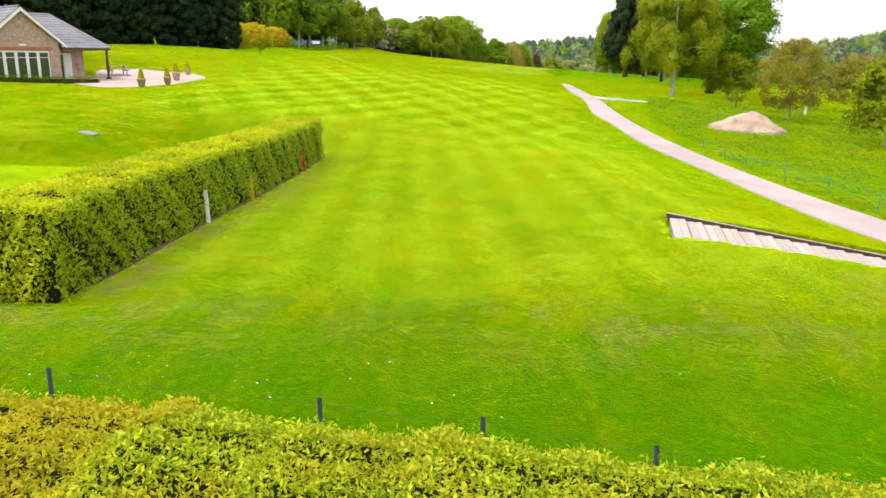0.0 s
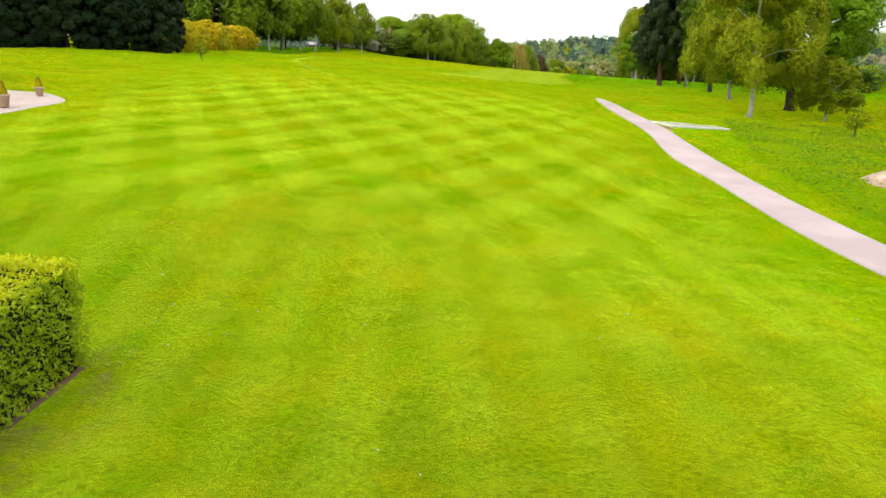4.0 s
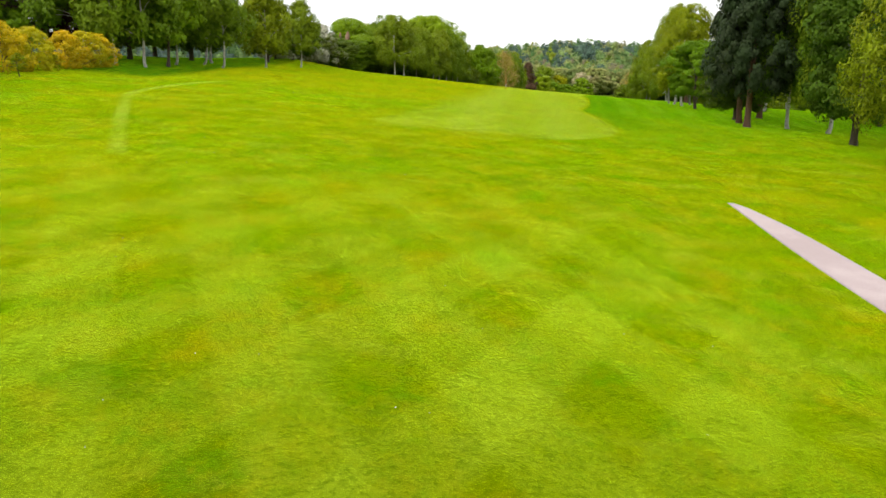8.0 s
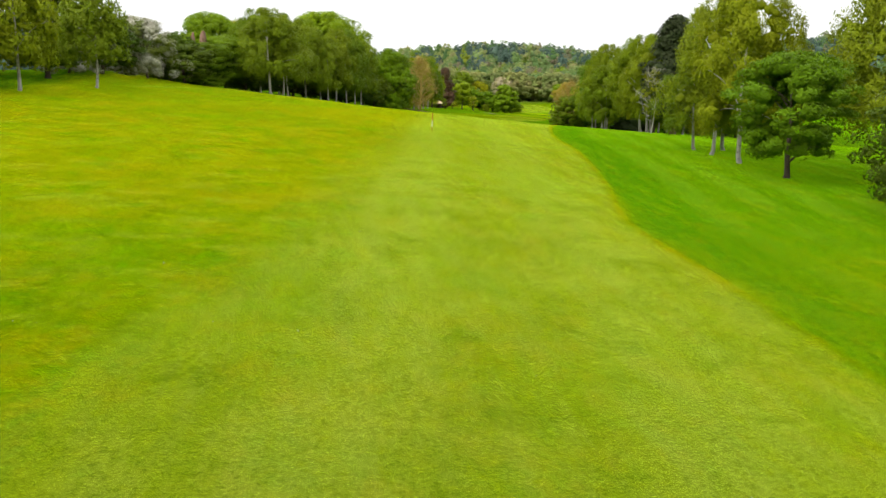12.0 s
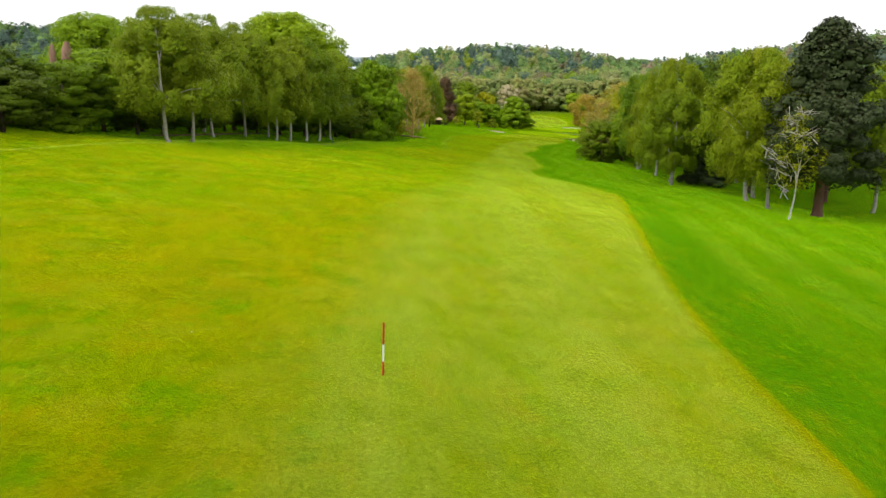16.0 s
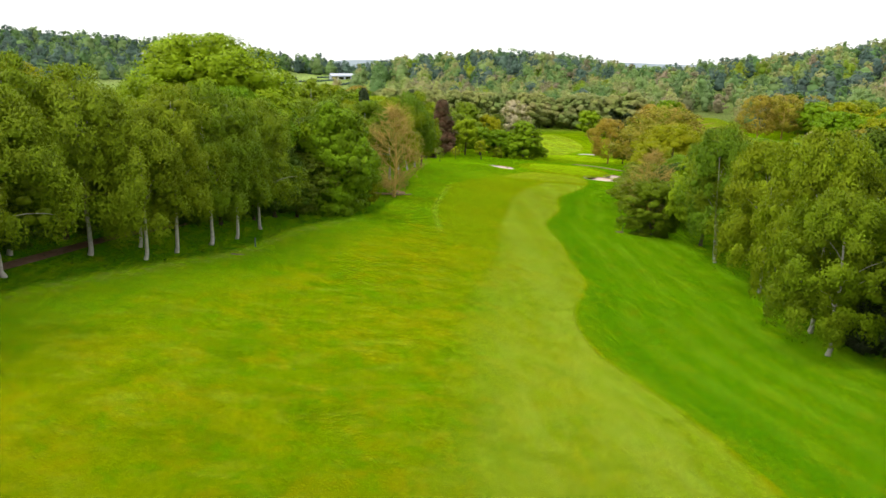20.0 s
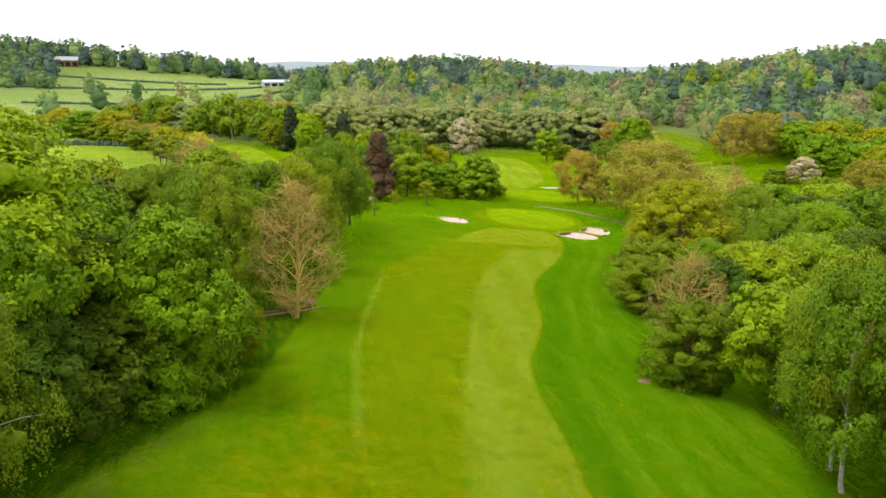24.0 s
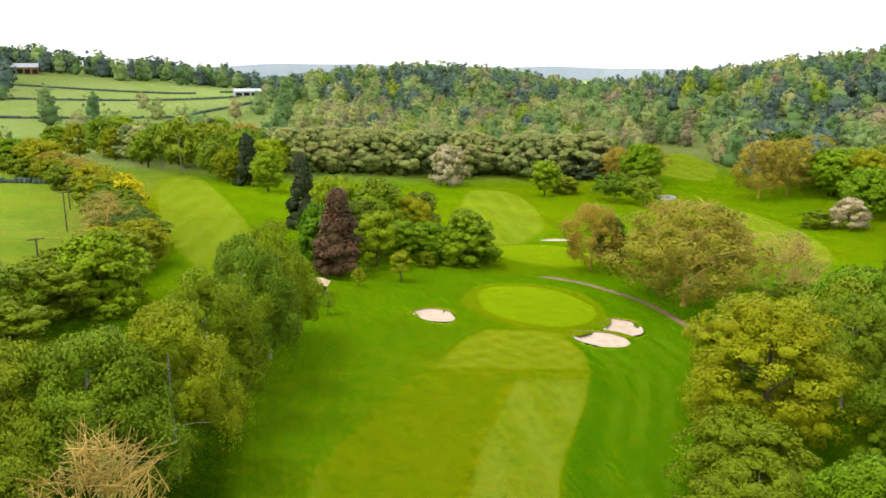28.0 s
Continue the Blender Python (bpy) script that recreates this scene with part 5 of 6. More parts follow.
for kind, x, y, h, r in (("birch", 116, 384, 14, 6), ("dark", 122, 372, 14, 6), ("oak", 124, 390, 13, 6.5), ("birch", 118, 336, 15, 6), ("oak", 128, 348, 15, 7), ("birch", 106, 308, 15, 6), ("dark", 94, 300, 15, 6),
                         ("birch", 102, 384, 12, 5), ("lime", 104, 328, 14, 6), ("oak", 116, 320, 15, 7), ("birch", 134, 376, 14, 6), ("dark", 138, 360, 14, 7), ("shrub", 97, 377, 6, 5), ("birch", 130, 396, 12, 5.5),
                         ("oak", 140, 390, 13, 7), ("birch", 144, 400, 13, 6), ("dark", 90, 286, 15, 6), ("birch", 96, 268, 15, 6), ("birch", 150, 384, 14, 7), ("lime", 150, 366, 14, 7)):
    tree(kind, x, y, h, r, group="trees on the right before the green", fine=1)
# middle distance
for kind, x, y, h, r in (("lime", 131, 543, 12.5, 5.2), ("blossom", 103, 570, 15, 7.2), ("dark_conifer", 163, 577, 12.5, 6), ("dark_conifer", 155, 582, 11, 5.5), ("birch", 150, 530, 10, 6), ("birch", 158, 524, 9, 6),
                         ("shrub", 140, 548, 6, 5), ("shrub", 166, 545, 8, 5), ("budding", 201, 525, 19, 9), ("budding", 214, 528, 19, 9.5), ("oak", 226, 522, 16, 9), ("dark", 236, 520, 14, 7), ("blossom", 198, 479, 8.8, 5.6),
                         ("shrub", 190, 482, 5, 4), ("oak", 214, 490, 15, 8), ("lime", 226, 520, 15, 7), ("oak", 225, 474, 15, 8), ("golden_oak", 216, 460, 14, 8)):
    tree(kind, x, y, h, r, group="trees in the valley", fine=0)
for kind, x, y, h, r in (("chestnut", 15.7, 408, 11, 6.2), ("bare", 8, 452, 11, 7), ("golden_oak", 16, 440, 8, 6), ("gold_bush", 4, 505, 9, 5), ("golden_oak", -2, 512, 9, 5.5), ("shrub", 8, 472, 7, 5.5), ("blossom", -5, 520, 7, 5),
                         ("shrub", 5, 395, 7, 6), ("shrub", -3, 388, 8, 6.5), ("shrub", 8, 384, 7, 5.5), ("shrub", 0, 375, 8, 6), ("oak", -9, 378, 9, 6), ("shrub", 12, 420, 6, 5), ("golden_oak", -9, 530, 9, 6),
                         ("budding", -16, 545, 9, 6), ("shrub", -22, 556, 8, 6), ("golden_oak", -34, 575, 13, 8), ("budding", -28, 566, 9, 6), ("oak", -48, 590, 11, 8), ("golden_oak", -58, 600, 12, 8), ("shrub", -40, 582, 9, 7),
                         ("shrub", 12, 456, 6, 5), ("shrub", 3, 488, 7, 5.5), ("shrub", -70, 612, 9, 8), ("oak", -85, 618, 12, 8)):
    tree(kind, x, y, h, r, group="hedgerow of the field", fine=1 if y < 480 else 0)
rng = np.random.default_rng(12)
HEDGEROW = [(-16, 366), (-4, 378), (6, 392), (12, 410), (14, 430), (12, 450), (8, 470), (3, 490), (-3, 510), (-10, 530), (-22, 552), (-36, 572), (-54, 592), (-80, 612)]
for (xa, ya), (xb, yb) in zip(HEDGEROW, HEDGEROW[1:]):
    for q in (0.1, 0.43, 0.77):
        kind = ("shrub", "golden_oak", "shrub", "dark", "shrub", "shrub", "shrub")[rng.integers(0, 7)]
        h = rng.uniform(4.5, 8.0)
        tree(kind, xa + (xb - xa) * q + rng.normal(0, 1.6), ya + (yb - ya) * q, h, h * rng.uniform(0.55, 0.8), group="hedgerow of the field", fine=1 if ya < 470 else 0)
for kind, x, y, h, r in (("golden_oak", -23, 643, 14, 6), ("alder", -10, 625, 15, 7), ("birch", 0, 605, 17, 8), ("birch", 10, 592, 20, 9), ("birch", 22, 580, 16, 7), ("golden_oak", 26, 570, 12, 5), ("dark_conifer", 32.6, 563, 17, 4.5),
                         ("oak", 39, 549, 13, 5.5), ("alder", -16, 640, 15, 7), ("birch", 14, 606, 18, 9), ("dark_conifer", -2, 660, 16, 5), ("oak", 40, 590, 14, 7), ("lime", -6, 612, 14, 6)):
    tree(kind, x, y, h, r, group="trees across the valley fairway", fine=0)
# alders along the edge of the far wood
rng = np.random.default_rng(41)
for i in range(46):
    x = 42 + i * 2.9 + rng.normal(0, 1.5)
    y = 606 - 0.16 * (x - 42) + rng.normal(0, 5) + (10 if 95 < x < 112 else 0)
    tree("alder", x, y, rng.uniform(14.5, 18), rng.uniform(6.5, 8.5), group="alder belt", fine=1)

# more trees in the valley and across it
rng = np.random.default_rng(57)
for x, y in ((180, 566), (186, 584), (228, 536), (237, 532), (246, 536), (230, 548), (244, 552), (240, 566), (229, 497), (236, 488), (243, 500), (206, 462), (214, 455), (222, 448), (230, 460), (240, 470), (200, 448), (190, 440), (232, 515), (244, 520), (176, 560), (168, 566)):
    kind = ("budding", "oak", "alder", "golden_oak", "alder", "birch", "dark")[rng.integers(0, 7)]
    h = rng.uniform(11, 17)
    tree(kind, x + rng.normal(0, 1.5), y + rng.normal(0, 1.5), h, h * rng.uniform(0.42, 0.55), group="trees in the valley", fine=0)
for x, y in ((-32, 655), (-24, 650), (-12, 648), (-4, 640), (4, 634), (8, 618), (16, 622), (20, 606), (27, 598), (34, 600), (42, 612), (30, 615), (-18, 672), (-8, 668), (4, 660), (14, 652), (24, 640), (36, 630), (-40, 668), (-52, 680), (0, 690), (16, 680), (34, 660)):
    kind = ("birch", "alder", "golden_oak", "oak", "alder", "lime", "budding")[rng.integers(0, 7)]
    h = rng.uniform(11, 18)
    tree(kind, x + rng.normal(0, 2), y + rng.normal(0, 2), h, h * rng.uniform(0.4, 0.5), group="trees across the valley fairway", fine=0)


# ---------------------------------------------------------------- far woods, hedges and farm
def woods(name, spots, leaf, sizes, label, seed, boughs=18, leaves=380, leaf_size=0.09, wide=1.0):
    """A wood seen from far off: many lumpy crowns, joined; each tree keeps a tone of its own."""
    rng = np.random.default_rng(seed)
    sprays, tones = [], []
    spots = np.asarray(spots, float)
    for (x, y), z in zip(spots, terrain(spots[:, 0], spots[:, 1])):
        h = rng.uniform(*sizes)
        r = h * rng.uniform(0.38, 0.56) * wide
        tone = rng.random()
        for v, f, q in far_crown(rng, h, r, 0.0, "dome" if rng.random() < 0.75 else "egg", boughs, leaves, leaf_size * h):
            sprays.append((v + np.array([x, y, z]), f, q))
            tones.append(np.full(len(v), tone, np.float32))
    me = foliage(name, sprays, leaf)
    me.attributes.new("tone", "FLOAT", "POINT").data.foreach_set("value", np.concatenate(tones))
    return tagged(new(name, me), label, "woodland", kind="stuff")


def scatter(seed, n, inside, box4, gap):
    rng = np.random.default_rng(seed)
    out = []
    tries = 0
    grid = {}
    while len(out) < n and tries < n * 30:
        tries += 1
        x, y = rng.uniform(box4[0], box4[1]), rng.uniform(box4[2], box4[3])
        if not inside(x, y):
            continue
        g = (int(x / gap), int(y / gap))
        if any((px - x)**2 + (py - y)**2 < gap * gap for i in (-1, 0, 1) for j in (-1, 0, 1) for px, py in grid.get((g[0] + i, g[1] + j), ())):
            continue
        grid.setdefault(g, []).append((x, y))
        out.append((x, y))
    return out


def clearing(x, y):
    u, v = 0.407 * (x - 212) + 0.914 * (y - 594), 0.914 * (x - 212) - 0.407 * (y - 594)
    return abs(u) < 66 and abs(v) < 17


def in_belt(x, y):
    return y > 612 - 0.16 * (x - 42) and x > 40 + 0.02 * (y - 600) and x < 250 and not clearing(x, y) and y < 830 and not (x < 70 and y > 650)


def in_knoll(x, y):
    return ((x - 190) / 150)**2 + ((y - 940) / 160)**2 < 1


def in_right(x, y):
    return x > 222 + 0.0 * y and x > 150 + 0.12 * (y - 500) and not clearing(x, y) and (y > 520 or x > 235) and y < 1150 and x < 0.85 * y + 120


# distance haze is in these leaf colours, least in the yellow-green
GREENS = ((L_FAR_GREEN, "hazed spring-green"), (L_FAR_DARK, "dark haze-blue green"), (L_FAR_PALE, "haze-paled olive"), (L_FAR_LIME, "yellow-green"), (L_FAR_BUD, "hazed brownish budding"))
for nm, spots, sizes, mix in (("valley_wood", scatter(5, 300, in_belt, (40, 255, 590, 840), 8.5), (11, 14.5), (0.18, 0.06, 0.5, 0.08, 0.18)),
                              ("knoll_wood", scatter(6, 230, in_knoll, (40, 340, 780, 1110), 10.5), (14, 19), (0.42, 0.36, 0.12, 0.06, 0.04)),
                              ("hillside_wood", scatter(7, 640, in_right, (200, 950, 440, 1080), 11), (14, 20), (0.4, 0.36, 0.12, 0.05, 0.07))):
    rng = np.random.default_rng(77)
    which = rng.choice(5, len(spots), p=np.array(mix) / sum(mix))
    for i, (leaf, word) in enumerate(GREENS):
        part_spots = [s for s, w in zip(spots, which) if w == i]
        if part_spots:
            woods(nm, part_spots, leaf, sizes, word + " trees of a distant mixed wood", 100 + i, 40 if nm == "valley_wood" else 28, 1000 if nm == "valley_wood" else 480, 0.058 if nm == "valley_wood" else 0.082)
ridge = [(x + rng.normal(0, 8), 1190 - 0.10 * (x + 100) + rng.normal(0, 26)) for x in np.arange(-420, 30, 4.0)]
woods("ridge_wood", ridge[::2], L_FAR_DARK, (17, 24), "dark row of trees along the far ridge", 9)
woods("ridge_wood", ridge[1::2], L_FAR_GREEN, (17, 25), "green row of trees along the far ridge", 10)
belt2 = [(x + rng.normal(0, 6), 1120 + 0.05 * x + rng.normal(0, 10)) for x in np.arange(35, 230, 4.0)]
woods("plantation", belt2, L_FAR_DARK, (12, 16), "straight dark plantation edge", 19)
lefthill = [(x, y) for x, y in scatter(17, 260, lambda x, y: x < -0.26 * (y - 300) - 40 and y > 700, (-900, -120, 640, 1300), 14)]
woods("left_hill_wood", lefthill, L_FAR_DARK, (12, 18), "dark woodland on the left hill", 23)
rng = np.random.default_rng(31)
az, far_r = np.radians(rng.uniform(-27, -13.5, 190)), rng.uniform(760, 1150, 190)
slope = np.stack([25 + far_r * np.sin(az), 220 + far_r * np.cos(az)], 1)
woods("left_slope_wood", slope[::2], L_FAR_DARK, (13, 20), "woodland on the far slope with haze-blue in its leaf colour", 27)
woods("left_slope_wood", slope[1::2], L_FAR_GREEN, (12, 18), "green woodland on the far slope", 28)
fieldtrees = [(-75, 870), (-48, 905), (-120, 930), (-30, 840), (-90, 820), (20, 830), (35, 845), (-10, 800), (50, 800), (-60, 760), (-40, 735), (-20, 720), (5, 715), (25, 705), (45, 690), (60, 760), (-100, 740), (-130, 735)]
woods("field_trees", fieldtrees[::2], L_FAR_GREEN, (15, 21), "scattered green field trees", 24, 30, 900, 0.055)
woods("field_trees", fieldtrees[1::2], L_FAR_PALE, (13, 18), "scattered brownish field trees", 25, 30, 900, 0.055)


def field_hedge(x0, y0, x1, y1, h=2.0):
    n = int(math.hypot(x1 - x0, y1 - y0) / 1.3)
    q = [(x0 + (x1 - x0) * i / n, y0 + (y1 - y0) * i / n) for i in range(n)]
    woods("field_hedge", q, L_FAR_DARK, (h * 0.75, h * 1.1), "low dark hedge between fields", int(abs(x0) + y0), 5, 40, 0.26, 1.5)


for seg in ((-150, 860, -20, 850), (-20, 850, 40, 925), (-250, 960, 20, 980), (-400, 1080, -20, 1040), (-90, 548, -22, 556), (0, 1060, 200, 1040)):
    field_hedge(*seg)


def barn(x, y, w, d, h, rise, turn, wallm, roofm, label):
    b = holder("barn", pose(x, y, tz(x, y), 0, 0, turn), label, "barn")
    bm = bmesh.new()
    box(bm, -w / 2, w / 2, -d / 2, d / 2, -2, h)
    part("wall", bm, wallm, b)
    bm = bmesh.new()
    vs = [bm.verts.new(p) for p in ((-w / 2 - 0.4, -d / 2 - 0.4, h), (w / 2 + 0.4, -d / 2 - 0.4, h), (w / 2 + 0.4, d / 2 + 0.4, h), (-w / 2 - 0.4, d / 2 + 0.4, h), (-w / 2 - 0.4, 0, h + rise), (w / 2 + 0.4, 0, h + rise))]
    for f in ((0, 1, 5, 4), (2, 3, 4, 5), (0, 4, 3), (1, 2, 5), (3, 2, 1, 0)):
        bm.faces.new([vs[i] for i in f])
    part("roof", bm, roofm, b)
    for i in range(4):
        dx = -w / 2 + w * (i + 0.5) / 4
        # doors take the same near-black as the hedge cores
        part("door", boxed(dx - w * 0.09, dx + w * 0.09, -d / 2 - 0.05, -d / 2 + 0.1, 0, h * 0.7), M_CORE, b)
    return b


M_SHEET = plain("pale_metal_sheet", (0.5, 0.53, 0.62), (0.42, 0.46, 0.55), 0.2, 0.5, 0.1, 2)
M_GREYROOF = plain("grey_roof_sheet", (0.3, 0.32, 0.36), (0.36, 0.38, 0.42), 0.3, 0.7, 0.1, 3)
barn(27, 1000, 26, 16, 3.6, 2.2, 8, M_SHEET, M_SHEET, "long pale grey metal farm barn")
barn(48, 1004, 13, 14, 4.2, 2.0, 8, M_SHEET, M_SHEET, "pale metal farm barn beside the long one")
barn(96, 1020, 24, 10, 3.2, 1.6, 4, M_GREYROOF, M_GREYROOF, "low grey farm shed")
barn(-190, 1150, 26, 9, 6, 4, 12, M_DIRT, M_GREYROOF, "far brick farmhouse below the ridge trees")


def telegraph_pole(x, y, h):
    t = holder("telegraph_pole", pose(x, y, tz(x, y), 0, 0, 20), "weathered wooden telegraph pole in the field", "pole", "telegraph poles")
    v, f = tube([(0, 0, -0.5), (0, 0, h * 0.5), (0, 0, h)], [0.16, 0.14, 0.11], 8)
    part("pole", mesh_np("pole", v, f, M_BARK, True), M_BARK, t)
    part("crossarm", boxed(-1.1, 1.1, -0.07, 0.07, h - 0.35, h - 0.2), M_BARK, t)
    for dx in (-0.95, 0, 0.95):
        part("insulator", boxed(dx - 0.05, dx + 0.05, -0.05, 0.05, h - 0.2, h + 0.02, 0.015), M_CONC, t)


for x, y, h in ((9.5, 413, 8.5), (11.2, 393, 7.0), (0, 470, 8.5), (-6, 500, 8.5)):
    telegraph_pole(x - 3, y, h)


# ---------------------------------------------------------------- hedges of the start
def leaf_wall(rng, n, make, length, width):
    c, nor = make(rng, n)
    d = nor + rng.normal(0, 0.75, (n, 3))
    d /= np.linalg.norm(d, axis=1)[:, None]
    t = np.cross(d, rng.normal(size=(n, 3)))
    t /= np.linalg.norm(t, axis=1)[:, None]
    b = np.cross(d, t)
    s = rng.uniform(0.6, 1.25, (n, 1))
    l, w = s * length, s * width
    v = np.stack([c - t * l * 0.5, c - t * l * 0.05 + b * w * 0.5 - d * 0.02, c + t * l * 0.5 - d * 0.03, c - t * l * 0.05 - b * w * 0.5 - d * 0.02], 1)
    return v.reshape(-1, 3), np.arange(n * 4).reshape(-1, 4)


def rolling(a, seed):
    return 0.05 * np.sin(a * 2.1 + seed) + 0.04 * np.sin(a * 4.7 + 2 * seed) + 0.03 * np.sin(a * 9.3)


def hedge(name, x0, y0, x1, y1, width, height, counts, label, length, sidel, topl):
    """A clipped hedge: twiggy core with inner shade in its dark colour, leaves on its sides and, paler, on its top."""
    L = math.hypot(x1 - x0, y1 - y0)
    turn = math.degrees(math.atan2(y1 - y0, x1 - x0))
    h = holder(name, pose(x0, y0, 0, 0, 0, turn), label, "hedge")
    ca, sa = math.cos(radians(turn)), math.sin(radians(turn))

    def base(u, w):
        return terrain(x0 + u * ca - w * sa, y0 + u * sa + w * ca)

    us = np.linspace(0.12, L - 0.12, int(L / 0.8))
    ring = []
    for u in us:
        g = float(base(u, 0.0)[0])
        hw = width / 2 - 0.12
        ring.append([(u, -hw, g - 0.1), (u, -hw - 0.02, g + height * 0.6), (u, -hw + 0.1, g + height - 0.14), (u, hw - 0.1, g + height - 0.14), (u, hw + 0.02, g + height * 0.6), (u, hw, g - 0.1)])
    v = np.array(ring).reshape(-1, 3)
    f = [(i * 6 + j, i * 6 + j + 1, (i + 1) * 6 + j + 1, (i + 1) * 6 + j) for i in range(len(us) - 1) for j in range(5)]
    e = (len(us) - 1) * 6
    f += [(0, 1, 4, 5), (1, 2, 3, 4), (e + 5, e + 4, e + 1, e), (e + 4, e + 3, e + 2, e + 1)]
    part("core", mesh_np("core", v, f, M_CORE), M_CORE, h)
    rng = np.random.default_rng(int(L * 10))

    def side(rng, n):
        sgn = rng.choice([-1, 1], n)
        u, z = rng.uniform(0, L, n), rng.uniform(0.02, 1, n)**0.9 * height
        w = sgn * (width / 2 + rolling(u + z, 1) + rng.normal(0, 0.05, n) - 0.08 * (z / height)**6)
        nor = np.stack([np.zeros(n), sgn * 1.0, np.full(n, 0.25)], 1)
        return np.stack([u, w, base(u, w) + z], 1), nor

    def ends(rng, n):
        sgn = rng.choice([-1, 1], n)
        w, z = rng.uniform(-width / 2, width / 2, n), rng.uniform(0.02, 1, n)**0.9 * height
        u = np.where(sgn < 0, 0, L) + sgn * (rolling(w * 2 + z, 2) + rng.normal(0, 0.05, n) - 0.3 * (2 * np.abs(w) / width)**4)
        nor = np.stack([sgn * 1.0, np.zeros(n), np.full(n, 0.25)], 1)
        return np.stack([u, w, base(u, w) + z], 1), nor

    def top(rng, n):
        u, w = rng.uniform(-0.05, L + 0.05, n), rng.uniform(-0.52, 0.52, n) * width
        z = height + rolling(u, 3) + 0.6 * rolling(w * 3, 1) + rng.normal(0, 0.04, n) - 0.16 * (2 * np.abs(w) / width)**6
        return np.stack([u, w, base(u, w) + z], 1), np.stack([np.zeros(n), np.zeros(n), np.ones(n)], 1)

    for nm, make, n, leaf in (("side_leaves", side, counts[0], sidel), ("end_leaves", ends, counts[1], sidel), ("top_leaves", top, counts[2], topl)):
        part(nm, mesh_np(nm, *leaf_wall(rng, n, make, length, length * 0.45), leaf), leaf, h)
    return h


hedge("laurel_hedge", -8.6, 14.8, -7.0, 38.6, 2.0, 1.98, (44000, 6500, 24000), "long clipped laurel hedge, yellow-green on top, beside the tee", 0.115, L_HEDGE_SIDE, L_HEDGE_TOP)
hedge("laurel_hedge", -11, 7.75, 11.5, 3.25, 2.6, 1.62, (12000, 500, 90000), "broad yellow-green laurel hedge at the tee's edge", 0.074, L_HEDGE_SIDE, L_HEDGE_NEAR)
# tall dark evergreen screen behind the clubhouse
for i in range(24):
    t = i / 23
    tree("cypress", -33.8 - 46 * t + random.uniform(-0.4, 0.4), 120.5 - 30 * t + random.uniform(-0.5, 0.5), 14 + random.uniform(-0.8, 0.8), 3.4, group="evergreen screen", fine=1)


# ---------------------------------------------------------------- small things of the tee
def stake(x, y, h, material, label):
    s = tagged(part("marker_stake", boxed(-0.06, 0.06, -0.03, 0.03, -0.15, h, 0.012), material), label, "stake", "tee marker stakes")
    s.matrix_basis = pose(x, y, tz(x, y), 0, -2, 12)


stake(-7.0, 22.7, 1.0, M_WHITE, "white wooden marker stake beside the hedge")
stake(-6.72, 27.0, 0.9, M_YELLOW, "yellow wooden marker stake beside the hedge")
stake(-6.22, 34.5, 0.95, M_RED, "red wooden marker stake beside the hedge")
for x, y, h in ((36.6, 79.4, 1.0), (38.7, 71.2, 1.3)):
    s = tagged(part("tree_guard", boxed(-0.1, 0.1, -0.1, 0.1, -0.1, h, 0.02), M_WHITE), "white plastic guard round a young tree", "tree guard")
    s.matrix_basis = pose(x, y, tz(x, y), 0, 3, 0)
m = holder("distance_marker", pose(14.4, 182.6, tz(14.4, 182.6), 0, 1.5, 0), "thin red and white distance pole on the fairway", "marker pole")
for i, (z0, z1, mt) in enumerate(((-0.1, 0.42, M_RED), (0.42, 0.92, M_WHITE), (0.92, 1.55, M_RED))):
    v, f = tube([(0, 0, z0), (0, 0, z1)], [0.028, 0.028], 8)
    part("band", mesh_np("band", v, f, mt, True), mt, m, ("red band", "white band", "red band")[i])


def line_of_posts(name, pts, h, r, mat, line_mat, label, zs, thin=0.008):
    f = holder(name, Matrix(), label, "fence")
    tops = []
    for x, y in pts:
        z = tz(x, y)
        v, q = tube([(x, y, z - 0.2), (x, y, z + h)], [r, r * 0.9], 8)
        part("post", mesh_np("post", v, q, mat, True), mat, f)
        tops.append(np.array((x, y, z + h)))
    for a, b in zip(tops, tops[1:]):
        for k in zs:
            mid = (a + b) / 2 - np.array([0, 0, 0.05])
            o = np.array([0, 0, -h * k])
            v, q = tube([a + o, mid + o, b + o], [thin] * 3, 4)
            part("line", mesh_np("line", v, q, line_mat, True), line_mat, f)
    return f


line_of_posts("line_fence", [(-8.8, 10.3), (-5.23, 9.62), (-1.52, 8.85), (0.47, 8.41), (2.36, 7.8), (5.0, 7.2)], 0.98, 0.035, M_POST, M_WIRE, "low line fence on thin grey posts behind the hedge", (0.06,), 0.0025)
line_of_posts("rope_fence", [(16.6, 49.6), (17.1, 47.0), (17.4, 44.4), (18.0, 40.6), (18.3, 36.4), (18.1, 31.7), (18.6, 27)], 0.75, 0.02, M_TURQ, M_TURQ, "turquoise rope fence on thin posts beside the path", (0.05, 0.45), 0.005)

# flight of sleeper steps down to the path
st = holder("garden_steps", pose(STEPS[0], STEPS[1], 0, 0, 0, STEPS[2]), "flight of pale timber sleeper steps down to the path", "steps")
for i in range(13):
    z = -0.47 - i * 0.084
    part("sleeper", boxed(i * 0.52, i * 0.52 + 0.24, -1.42, 1.42, z - 0.5, z, 0.015), M_STEP, st)
    part("sleeper", boxed(i * 0.52 + 0.248, i * 0.52 + 0.47, -1.42, 1.42, z - 0.5, z - 0.012, 0.015), M_STEP, st)
